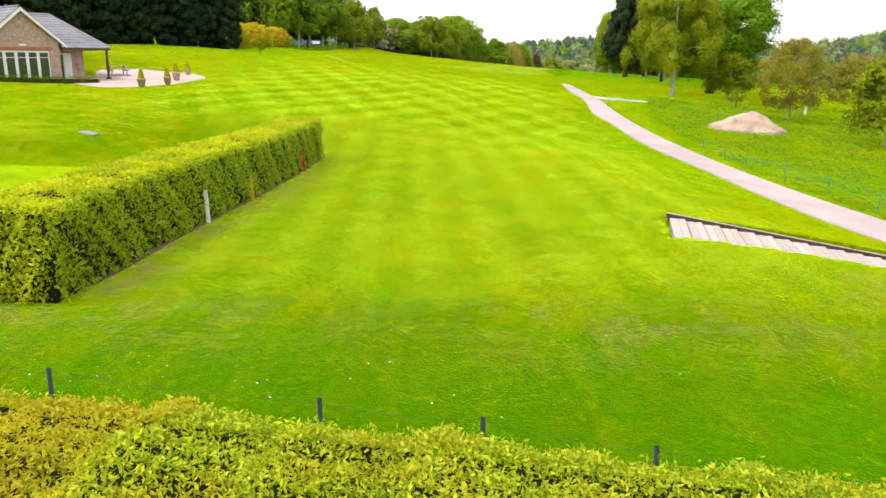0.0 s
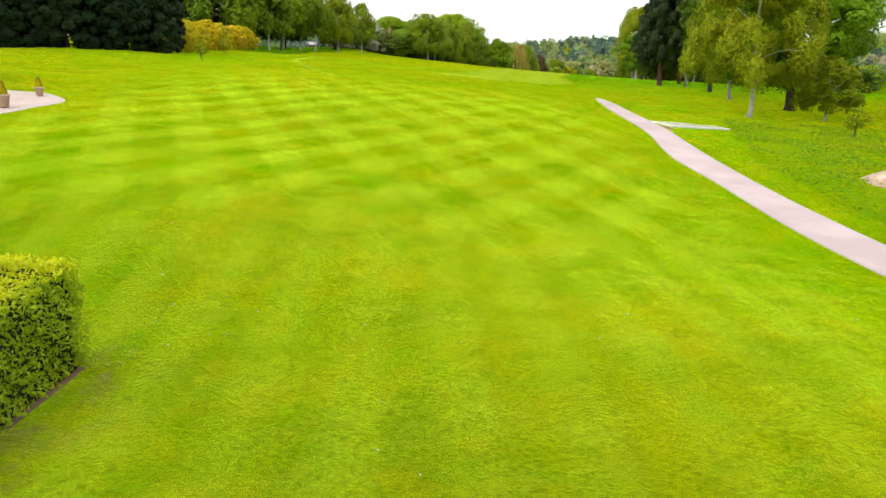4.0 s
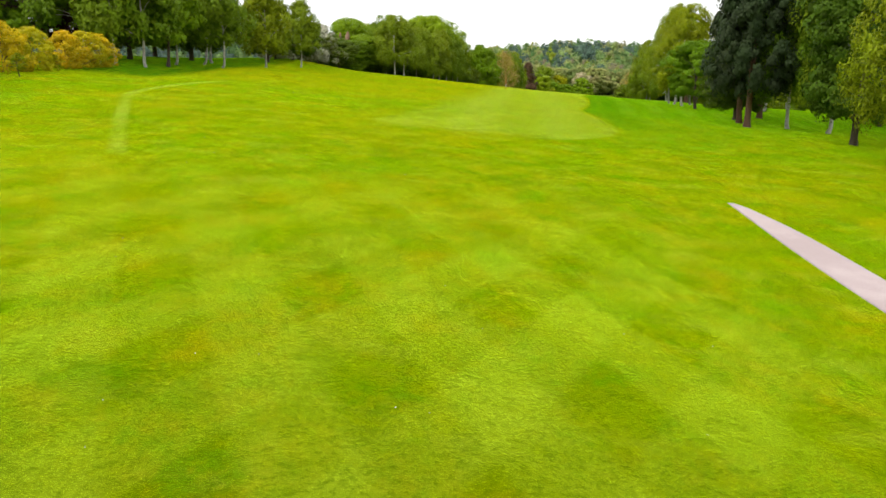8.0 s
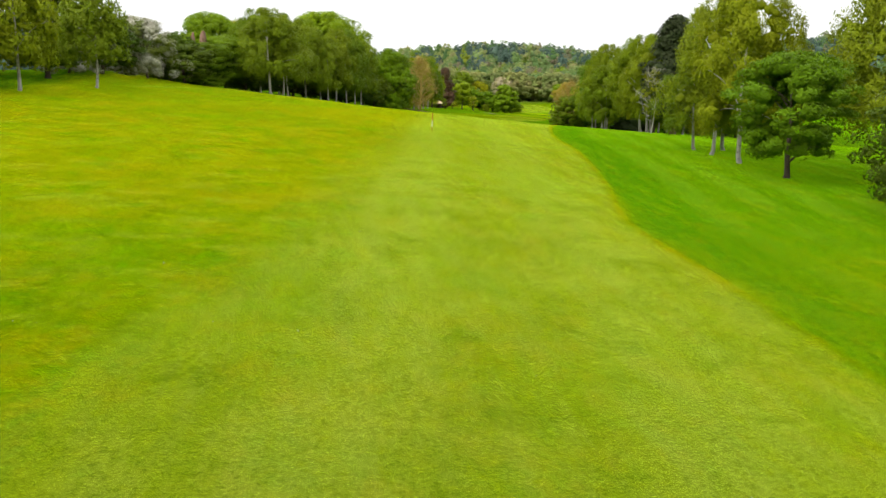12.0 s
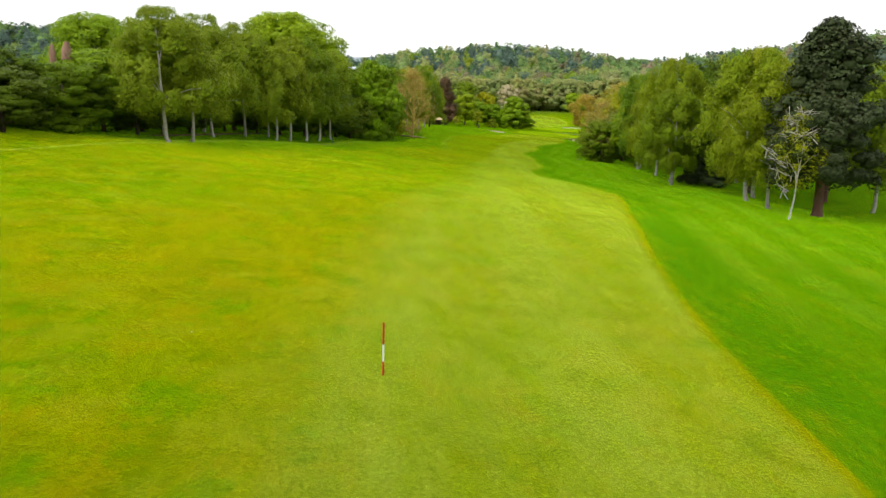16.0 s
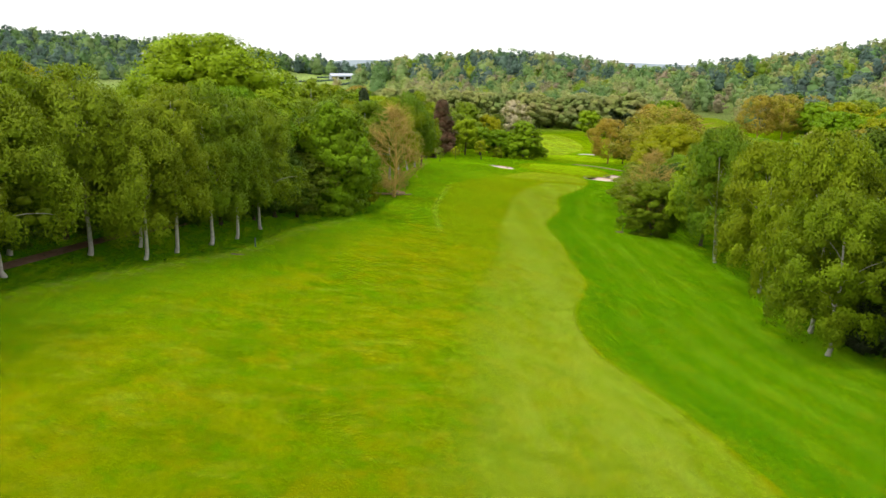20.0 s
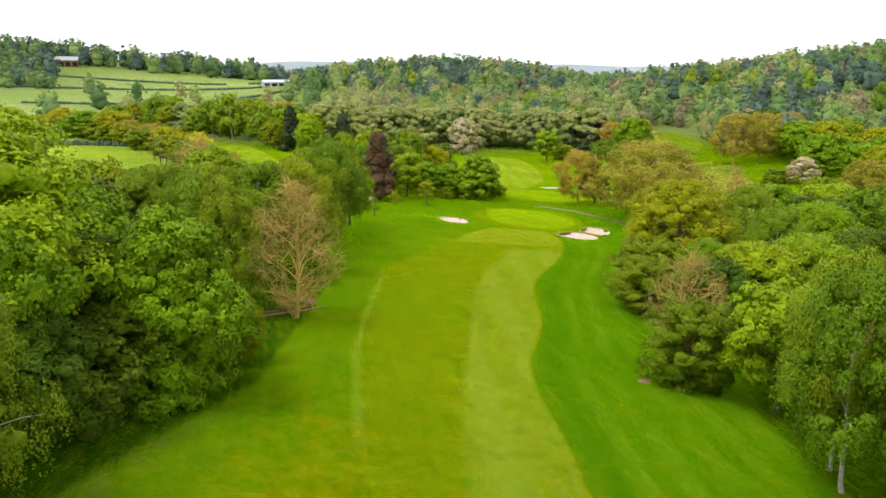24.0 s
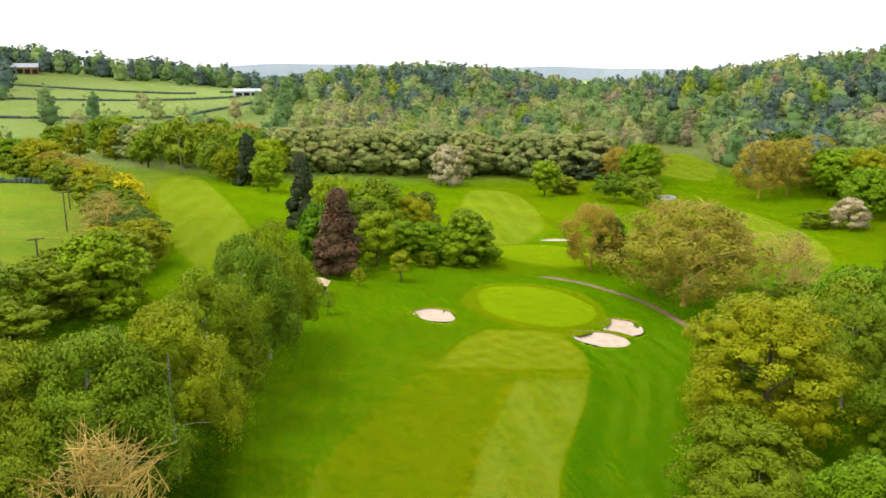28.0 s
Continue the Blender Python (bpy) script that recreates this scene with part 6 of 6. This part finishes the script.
for i in range(12):
    z = -0.47 - i * 0.084
    part("riser", boxed(i * 0.52 + 0.472, i * 0.52 + 0.518, -1.4, 1.4, z - 0.5, z - 0.06), M_STUMP, st, "brown timber riser")
part("side_board", boxed(-0.1, 6.85, 1.43, 1.52, -0.6, 0.12, 0.01, pose(0, 0, -0.47, 0, 9.2, 0)), M_DARKWOOD, st, "dark timber side board")
part("kerb_board", boxed(-0.1, 6.85, 1.525, 1.6, -0.5, 0.135, 0.01, pose(0, 0, -0.47, 0, 9.2, 0)), M_STEP, st)

# soil heap
hp = bmesh.new()
bmesh.ops.create_grid(hp, x_segments=44, y_segments=44, size=1)
for v in hp.verts:
    x, y = v.co.x, v.co.y
    r = math.hypot(x, y)
    n = noise.noise(Vector((x * 2.2, y * 2.2, 3.1))) * 0.3 + noise.noise(Vector((x * 6, y * 6, 1.7))) * 0.12
    z = min(max(0, 1 - r) * 1.35, 0.62 + 0.4 * max(0, 1 - r))**1.05 * (1.5 + n * 1.6) + 0.35 * math.exp(-((x - 0.35)**2 + y * y) * 9) * (r < 0.9)
    if r > 0.93:
        z -= 0.5
    v.co = Vector((x * 3.7, y * 2.7, z * 0.8 - 0.12))
heap = tagged(part("soil_mound", hp, M_MOUND), "heap of pale sandy soil on the rough grass", "soil heap")
heap.matrix_basis = pose(24.3, 63.0, tz(24.3, 63.0), 2, 2, 10)
for p in heap.data.polygons:
    p.use_smooth = True


# long grass of the rough
def rough_grass(seed, n, xr, yr, inside, blade, label):
    rng = np.random.default_rng(seed)
    x, y = rng.uniform(*xr, n), rng.uniform(*yr, n)
    keep = inside(x, y) & (np.sin(x * 0.9 + 1.3 * np.sin(y * 0.5)) + np.sin(y * 0.8 + x * 0.4) + rng.normal(0, 0.8, n) > -0.4)
    x, y = x[keep], y[keep]
    n = len(x)
    b = np.stack([x, y, terrain(x, y) - 0.03], 1)
    c = b + np.array([0, 0, 1.0]) * rng.uniform(0.04, 0.2, (n, 1))
    blades = leaf_tris(rng, c, unit(np.tile([0, 0, 1.0], (n, 1)) + rng.normal(0, 0.25, (n, 3))), 0.2, 0.06, 0.45)
    tagged(new("rough_grass", foliage("rough_grass", [blades], blade)), label, "long grass", kind="stuff")


rough_grass(61, 52000, (16.5, 44), (24, 88), lambda x, y: x > 17.4 + 0.25 * np.maximum(0, y - 66), L_ROUGH, "uneven tufts of long green grass beyond the path")
rough_grass(62, 30000, (-12, 32), (240, 330), lambda x, y: x < np.interp(y, left_rough[:, 0], left_rough[:, 1]) - 0.2, L_ROUGH_SHADED, "deep green long grass under the birches, tree shade in its colour")

# ---------------------------------------------------------------- clubhouse
def brick_material():
    m, n, l = nodes_of("red_brick")
    p = n["Principled BSDF"]
    co = n.new("ShaderNodeTexCoord").outputs["Object"]
    mp = n.new("ShaderNodeMapping")
    mp.inputs["Rotation"].default_value = (radians(90), 0, 0)
    l.new(co, mp.inputs[0])
    b = n.new("ShaderNodeTexBrick")
    b.inputs["Color1"].default_value, b.inputs["Color2"].default_value, b.inputs["Mortar"].default_value = (0.33, 0.14, 0.11, 1), (0.45, 0.25, 0.2, 1), (0.45, 0.39, 0.35, 1)
    b.inputs["Scale"].default_value, b.inputs["Mortar Size"].default_value = 1.0, 0.012
    b.inputs["Brick Width"].default_value, b.inputs["Row Height"].default_value = 0.225, 0.075
    l.new(mp.outputs[0], b.inputs["Vector"])
    c = mixc(n, l, ramp(n, l, noise_node(n, l, co, 1.3, 5, 0.7), 0.4, 0.7), b.outputs["Color"], (0.42, 0.28, 0.23))
    c = mixc(n, l, maths(n, l, "MULTIPLY", ramp(n, l, noise_node(n, l, co, 4.5, 3, 0.6), 0.5, 0.66), 0.75), c, (0.55, 0.44, 0.38))
    c = mixc(n, l, maths(n, l, "MULTIPLY", ramp(n, l, noise_node(n, l, co, 3.1, 3, 0.6), 0.55, 0.68), 0.7), c, (0.2, 0.08, 0.07))
    l.new(c, p.inputs["Base Color"])
    p.inputs["Roughness"].default_value = 0.9
    bumped(n, l, p, b.outputs["Fac"], -0.4, 0.01)
    return m


M_BRICK = brick_material()
M_SLATE = plain("grey_roof_tiles", (0.2, 0.19, 0.22), (0.27, 0.25, 0.29), 0.9, 0.75, 0.3, 10, own=True, spread=0.2)
house = holder("clubhouse", pose(-29.2, 60.9, 2.85, 0, 0, 52), "brick clubhouse with a gabled grey tiled roof and white glazed doors", "house")


def panel(name, pts, thick, material, parent, label=""):
    """A flat panel of that thickness, grown along the normal of its corners."""
    bm = bmesh.new()
    f = bm.faces.new([bm.verts.new(p) for p in pts])
    bm.normal_update()
    n = f.normal.copy()
    r = bmesh.ops.extrude_face_region(bm, geom=[f])
    for v in r["geom"]:
        if isinstance(v, bmesh.types.BMVert):
            v.co += n * thick
    bmesh.ops.recalc_face_normals(bm, faces=bm.faces)
    return part(name, bm, material, parent, label)


def tiled_slope(a, b, c, d, courses, parent):
    """A roof slope from the eave a-b up to the ridge d-c, laid in overlapping courses."""
    a, b, c, d = (Vector(v) for v in (a, b, c, d))
    nrm = (b - a).cross(d - a).normalized()
    for i in range(courses):
        u0, u1 = i / courses, (i + 1.25) / courses
        p = [a.lerp(d, u0), b.lerp(c, u0), b.lerp(c, min(u1, 1.0)), a.lerp(d, min(u1, 1.0))]
        if (p[0] - p[1]).length < 0.05:
            continue
        if (p[2] - p[3]).length < 0.02:
            p = p[:3]
        lift = nrm * 0.05
        q = [v + (lift if k < 2 else lift * 0.2) for k, v in enumerate(p)]
        panel("tile_course", q, 0.035, M_SLATE, parent)


W, H, AP = 5.4, 3.05, 5.3
# gable wall with its opening
bm = bmesh.new()
outer = [(-W, 0), (-4.85, 0), (-4.85, 2.35), (-0.75, 2.35), (-0.75, 0), (0, 0), (0, H), (-W / 2, AP), (-W, H)]
fs = bm.faces.new([bm.verts.new((x, 0, z)) for x, z in outer])
r = bmesh.ops.extrude_face_region(bm, geom=[fs])
for v in r["geom"]:
    if isinstance(v, bmesh.types.BMVert):
        v.co.y += 0.3
bmesh.ops.recalc_face_normals(bm, faces=bm.faces)
part("gable_wall", bm, M_BRICK, house, "mottled red brick gable wall")
part("side_wall", boxed(-0.3, 0, 0.3, 1.75, 0, H), M_BRICK, house)
bm = boxed(0.0, 0.35, 1.75, 2.05, 0, 2.6)
box(bm, 1.75, 2.75, 1.75, 2.05, 0, 2.6)
box(bm, 0.35, 1.75, 1.75, 2.05, 2.2, 2.6)
part("front_wall", bm, M_BRICK, house)
part("end_wall", boxed(2.45, 2.75, 2.05, 8.0, 0, 2.6), M_BRICK, house)
part("back_wall", boxed(-12, 2.45, 7.7, 8.0, 0, 2.6), M_BRICK, house)
part("far_wall", boxed(-12, -W - 0.01, 1.75, 2.05, 0, 2.6), M_BRICK, house)
part("far_end_wall", boxed(-12.3, -12.0, 1.75, 8.0, 0, 2.6), M_BRICK, house)
part("lintel", boxed(-5.05, -0.55, -0.03, 0.1, 2.38, 2.6, 0.01), plain("rubbed_brick", (0.4, 0.14, 0.09), (0.46, 0.18, 0.12), 3, 0.85, 0.3), house)
part("interior_floor", boxed(-11.9, 2.4, 0.35, 7.6, -0.1, 0.02), M_DARKWOOD, house)
part("interior_wall", boxed(-11.9, 2.4, 4.6, 4.7, 0.02, 2.5), M_DARK, house)
part("wall_lamp", boxed(-2.95, -2.45, -0.1, -0.02, 2.66, 2.8, 0.03), M_WHITE, house)
for x0, x1 in ((-4.85, -4.02), (-4.02, -3.2), (-3.2, -2.4), (-2.4, -1.6), (-1.6, -0.75)):
    d = part("glazed_door", boxed(x0 + 0.005, x0 + 0.11, 0.08, 0.16, 0.02, 2.34, 0.01), M_WHITE, house, "white framed glazed door")
    part("stile", boxed(x1 - 0.11, x1 - 0.005, 0.08, 0.16, 0.02, 2.34, 0.01), M_WHITE, d)
    part("rail", boxed(x0 + 0.11, x1 - 0.11, 0.08, 0.16, 0.02, 0.2, 0.01), M_WHITE, d)
    part("rail", boxed(x0 + 0.11, x1 - 0.11, 0.08, 0.16, 2.2, 2.34, 0.01), M_WHITE, d)
    part("rail", boxed(x0 + 0.11, x1 - 0.11, 0.09, 0.15, 1.82, 1.86), M_WHITE, d)
    g = part("pane", boxed(x0 + 0.11, x1 - 0.11, 0.115, 0.125, 0.2, 2.2), M_GLASS, d)
part("curtain", boxed(-1.5, -0.85, 0.2, 0.26, 0.1, 2.3), M_CURTAIN, house, "pale grey curtain")
wd = part("side_door", boxed(0.35, 0.45, 1.78, 1.88, 0, 2.2, 0.01), M_WHITE, house, "white framed glazed side door")
part("stile", boxed(1.1, 1.2, 1.78, 1.88, 0, 2.2, 0.01), M_WHITE, wd)
part("rail", boxed(0.45, 1.1, 1.78, 1.88, 0, 0.12), M_WHITE, wd)
part("rail", boxed(0.45, 1.1, 1.78, 1.88, 2.1, 2.2), M_WHITE, wd)
part("pane", boxed(0.45, 1.1, 1.82, 1.83, 0.12, 2.1), M_GLASS, wd)
part("curtain", boxed(0.5, 1.05, 1.9, 1.96, 0.05, 2.15), M_CURTAIN, house, "pale grey curtain")
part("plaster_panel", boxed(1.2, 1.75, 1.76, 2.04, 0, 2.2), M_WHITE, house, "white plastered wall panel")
# roofs
tiled_slope((0.4, -0.3, H - 0.26), (0.4, 4.4, H - 0.26), (-W / 2, 4.4, AP + 0.1), (-W / 2, -0.3, AP + 0.1), 11, house)
tiled_slope((-W - 0.4, 4.4, H - 0.26), (-W - 0.4, -0.3, H - 0.26), (-W / 2, -0.3, AP + 0.1), (-W / 2, 4.4, AP + 0.1), 11, house)
tiled_slope((0.42, 0.35, 2.55), (4.3, 0.35, 2.55), (1.9, 4.9, 5.2), (-1.6, 4.9, 5.2), 13, house)
tiled_slope((4.3, 0.35, 2.55), (4.3, 9.0, 2.55), (1.9, 4.9, 5.2), (1.9, 4.9, 5.2), 13, house)
tiled_slope((4.3, 9.0, 2.55), (-13, 9.0, 2.55), (-9.5, 4.9, 5.2), (1.9, 4.9, 5.2), 13, house)
tiled_slope((-13, 0.35, 2.55), (-W - 0.42, 0.35, 2.55), (-W + 1.5, 4.9, 5.2), (-9.5, 4.9, 5.2), 13, house)
tiled_slope((-13, 9.0, 2.55), (-13, 0.35, 2.55), (-9.5, 4.9, 5.2), (-9.5, 4.9, 5.2), 13, house)
v, f = tube([(-9.5, 4.9, 5.24), (1.9, 4.9, 5.24)], [0.11, 0.11], 8)
part("ridge_tile", mesh_np("ridge_tile", v, f, M_SLATE, True), M_SLATE, house)
v, f = tube([(1.9, 4.9, 5.24), (4.35, 0.33, 2.6)], [0.1, 0.1], 8)
part("hip_tile", mesh_np("hip_tile", v, f, M_SLATE, True), M_SLATE, house)
v, f = tube([(-W / 2, -0.32, AP + 0.16), (-W / 2, 4.5, AP + 0.16)], [0.1, 0.1], 8)
part("ridge_tile", mesh_np("ridge_tile", v, f, M_SLATE, True), M_SLATE, house)
for sgn in (-1, 1):
    x1 = -W / 2 + sgn * (W / 2 + 0.45)
    panel("bargeboard", [(-W / 2, -0.36, AP + 0.1), (x1, -0.36, H - 0.3), (x1, -0.36, H - 0.52), (-W / 2, -0.36, AP - 0.16)][::sgn], 0.05, M_WHITE, house, "white painted bargeboard")
part("fascia", boxed(0.42, 4.3, 0.32, 0.36, 2.42, 2.58), M_DARKWOOD, house)
part("soffit", boxed(0.05, 4.25, 0.38, 1.74, 2.44, 2.47), M_DARKWOOD, house)
part("soffit", boxed(2.76, 4.25, 1.76, 8.9, 2.44, 2.47), M_DARKWOOD, house)
for y in (0.55, 4.6, 8.7):
    p = part("porch_post", boxed(4.0, 4.16, y - 0.08, y + 0.08, -0.3, 2.44, 0.015), M_DARKWOOD, house, "dark timber porch post")
    part("post_base", boxed(3.94, 4.22, y - 0.14, y + 0.14, -0.3, 0.35, 0.02), M_DARKWOOD, p)


def dining_chair(x, y, turn):
    c = holder("dining_chair", house.matrix_basis @ pose(x, y, 0.03, 0, 0, turn), "light wooden dining chair behind the glazed doors", "chair", "chairs inside the clubhouse")
    wd = plain("light_wood", (0.42, 0.24, 0.1), (0.5, 0.3, 0.14), 3, 0.6, 0.1)
    part("seat", boxed(-0.22, 0.22, -0.22, 0.22, 0.43, 0.47, 0.01), wd, c)
    for dx in (-0.2, 0.2):
        part("leg", boxed(dx - 0.02, dx + 0.02, -0.21, -0.17, 0, 0.43), wd, c)
        part("leg", boxed(dx - 0.02, dx + 0.02, 0.17, 0.21, 0, 0.95), wd, c)
    for z in (0.6, 0.75, 0.9):
        part("back_slat", boxed(-0.18, 0.18, 0.175, 0.205, z, z + 0.07), wd, c)
    return c


for x, y, t in ((-4.4, 1.0, 20), (-3.3, 1.2, 170), (-2.2, 1.0, 10), (-3.6, 2.2, 90)):
    dining_chair(x, y, t)

sheet_between("patio", [(58.6, -25.6), (60.5, -28.2), (63, -29.2), (66, -29.0), (70, -29.5), (72.5, -26)], [(58.6, -24.6), (60.5, -22.9), (63, -21.4), (66, -20.9), (70, -21.0), (72.5, -23.5)], 0.05, M_PAVE,
              "pale pinkish paved clubhouse patio", "patio", 0.5, 16)


def potted_conifer(x, y, s):
    z = tz(x, y) + 0.05
    t = holder("potted_conifer", pose(x, y, z), "small golden conifer in a terracotta pot on the patio", "plant pot", "pots on the patio")
    v, f = tube([(0, 0, 0), (0, 0, 0.05 * s), (0, 0, 0.55 * s), (0, 0, 0.56 * s), (0, 0, 0.64 * s), (0, 0, 0.64 * s), (0, 0, 0.56 * s)],
                np.array([0.02, 0.22, 0.3, 0.34, 0.34, 0.29, 0.02]) * s, 16)
    part("pot", mesh_np("pot", v, f, M_POT, True), M_POT, t)
    rng = np.random.default_rng(int(y * 10))
    n = 900
    u = rng.uniform(0, 1, n)
    a = rng.uniform(0, 6.28, n)
    r = 0.24 * s * np.sqrt(np.clip(1 - u, 0, 1)) * rng.uniform(0.6, 1, n) + 0.02
    c = np.stack([r * np.cos(a), r * np.sin(a), 0.6 * s + u * 0.75 * s], 1)
    part("foliage", foliage("foliage", [leaf_tris(rng, c, unit(c * np.array([1, 1, 0.1])), 0.12, 0.07)], L_GOLD), L_GOLD, t)


for x, y, s in ((-22.4, 58.9, 1.0), (-21.4, 61.6, 0.95), (-22.0, 65.5, 1.05), (-22.6, 70.4, 0.8)):
    potted_conifer(x, y, s)
hedge("box_hedge", -34.2, 54.2, -26.9, 62.0, 0.7, 0.45, (2600, 200, 1800), "low clipped box hedge before the clubhouse", 0.07, L_CHEST, L_CHEST)
bench = holder("picnic_bench", pose(-27.4, 67.0, tz(-27.4, 67.0) + 0.05, 0, 0, 40), "weathered pale picnic bench on the patio", "bench")
for z, y, w in ((0.74, 0, 0.7), (0.45, -0.6, 0.26), (0.45, 0.6, 0.26)):
    part("plank_top", boxed(-0.85, 0.85, y - w / 2, y + w / 2, z, z + 0.045, 0.01), M_STEP, bench)
for x in (-0.6, 0.6):
    part("crossbar", boxed(x - 0.04, x + 0.04, -0.7, 0.7, 0.36, 0.45), M_STEP, bench)
    for s in (-1, 1):
        part("leg", boxed(x - 0.04, x + 0.04, -0.04, 0.04, 0, 0.8, 0, pose(0, s * 0.52, 0, s * 24, 0, 0)), M_STEP, bench)

# ---------------------------------------------------------------- odd things along the way
for x, y, h, r in ((-14.1, 249.5, 8.8, 0.62), (-15.9, 250.5, 8.4, 0.4)):
    rng = np.random.default_rng(int(h * 10))
    z0 = tz(x, y)
    zs = np.linspace(-0.3, h, 12)
    pts = np.stack([x + 0.12 * np.sin(zs * 0.8) + rng.normal(0, 0.05, 12), y + rng.normal(0, 0.05, 12), z0 + zs], 1)
    v, f = tube(pts, r * np.array([1.3, 1.1, 1, 0.95, 1, 0.92, 0.95, 0.9, 0.95, 0.88, 0.8, 0.3]), 10)
    st = part("tree_stump", mesh_np("tree_stump", v, f, M_STUMP, True), M_STUMP)
    tagged(st, "tall broken orange-brown dead tree trunk", "dead trunk", "pair of dead trunks")
for a, b, r in (((24.3, 331.0), (33.0, 338.6), 0.13), ((24.6, 332.6), (32.0, 339.4), 0.09)):
    pts = [(a[0] + (b[0] - a[0]) * q, a[1] + (b[1] - a[1]) * q, tz(a[0] + (b[0] - a[0]) * q, a[1] + (b[1] - a[1]) * q) + r + 0.25 * (1 - q)) for q in np.linspace(0, 1, 7)]
    v, f = tube(pts, np.linspace(r * 1.2, r * 0.5, 7), 8)
    tagged(part("fallen_log", mesh_np("fallen_log", v, f, M_STUMP, True), M_STUMP), "long thin fallen log under the bare tree", "log")
hut = holder("garden_shelter", pose(46.3, 421.5, tz(46.3, 421.5), 0, 0, -15), "small open shelter with a tan thatched roof", "shelter")
for x in (-1.2, 1.2):
    for y in (-0.9, 0.9):
        part("post", boxed(x - 0.07, x + 0.07, y - 0.07, y + 0.07, -0.2, 1.9), M_BARK, hut)
M_THATCH = plain("thatch", (0.5, 0.36, 0.22), (0.58, 0.44, 0.28), 2, 0.95, 0.5, 20)
bm = bmesh.new()
vs = [bm.verts.new(p) for p in ((-2.0, -1.6, 1.8), (2.0, -1.6, 1.8), (2.0, 1.6, 1.8), (-2.0, 1.6, 1.8), (-0.9, 0, 2.8), (0.9, 0, 2.8))]
for q in ((0, 1, 5, 4), (1, 2, 5), (2, 3, 4, 5), (3, 0, 4), (3, 2, 1, 0)):
    bm.faces.new([vs[i] for i in q])
part("roof", bm, M_THATCH, hut)
part("back_wall", boxed(-1.15, 1.15, 0.85, 0.92, 0, 1.85), M_DARKWOOD, hut)
for x, y, a, b in ((62.8, 317.8, 1.1, 0.55), (11.4, 277.9, 0.7, 0.3), (31.0, 341.5, 1.2, 1.6), (15.8, 79.0, 0.5, 1.2)):
    round_sheet("bare_patch", x, y, a, b, 20, 0.03, M_DIRT, "small patch of bare pinkish soil in the turf", "bare patch", 0.15, int(y), 0, 4, 24)
for x, y in ((63.5, 318.6), (12.6, 282.2)):
    p = tagged(part("tee_post", boxed(-0.05, 0.05, -0.05, 0.05, -0.1, 0.9, 0.01), M_POST), "short dark post at the edge of the turf", "post")
    p.matrix_basis = pose(x, y, tz(x, y))

# daisies and clippings
rng = np.random.default_rng(3)
spots = []
for cx, cy, sx, sy, n in ((-5.0, 11, 2.5, 0.8, 60), (2, 12, 6, 2, 40), (0, 40, 6, 6, 40), (-5, 41, 1.0, 1.5, 40), (9, 44, 2.0, 3, 60), (0, 70, 10, 14, 60), (-4, 100, 5, 8, 50), (2, 140, 7, 12, 60), (14, 205, 8, 12, 60), (27, 270, 8, 14, 60)):
    for _ in range(n):
        spots.append((rng.normal(cx, sx), rng.normal(cy, sy)))
spots = np.array(spots)
c = np.stack([spots[:, 0], spots[:, 1], terrain(spots[:, 0], spots[:, 1]) + 0.05], 1)
tagged(new("daisies", foliage("daisies", [leaf_tris(rng, c, np.tile([0, 0, 1.0], (len(c), 1)), 0.028, 0.028, 0.2)], M_WHITE)), "scattered white daisies in the turf", "daisies", kind="stuff")

# distance: a far strip with blue haze put into its colour
az = np.radians(np.linspace(-40, 60, 120))
R = 2600.0
top = 34 + 5 * np.sin(az * 9 + 1) + 3 * np.sin(az * 23) + 1.5 * np.sin(az * 61)
v = np.concatenate([np.stack([R * np.sin(az), R * np.cos(az), np.full(120, -80.0)], 1), np.stack([R * np.sin(az), R * np.cos(az), top], 1), np.stack([1.2 * R * np.sin(az), 1.2 * R * np.cos(az), top - 6], 1)])
j = np.arange(119)
f = np.concatenate([np.stack([k * 120 + j, k * 120 + j + 1, (k + 1) * 120 + j + 1, (k + 1) * 120 + j], 1) for k in (0, 1)])
M_FAR = plain("haze_coloured_far_land", (0.3, 0.36, 0.42), (0.36, 0.41, 0.46), 0.004, 1.0, 0.0, 0.03, (0.26, 0.33, 0.37))
tagged(new("backdrop", mesh_np("backdrop", v, f, M_FAR, True)), "far land on the horizon with blue haze in its colour", "backdrop", kind="structure")
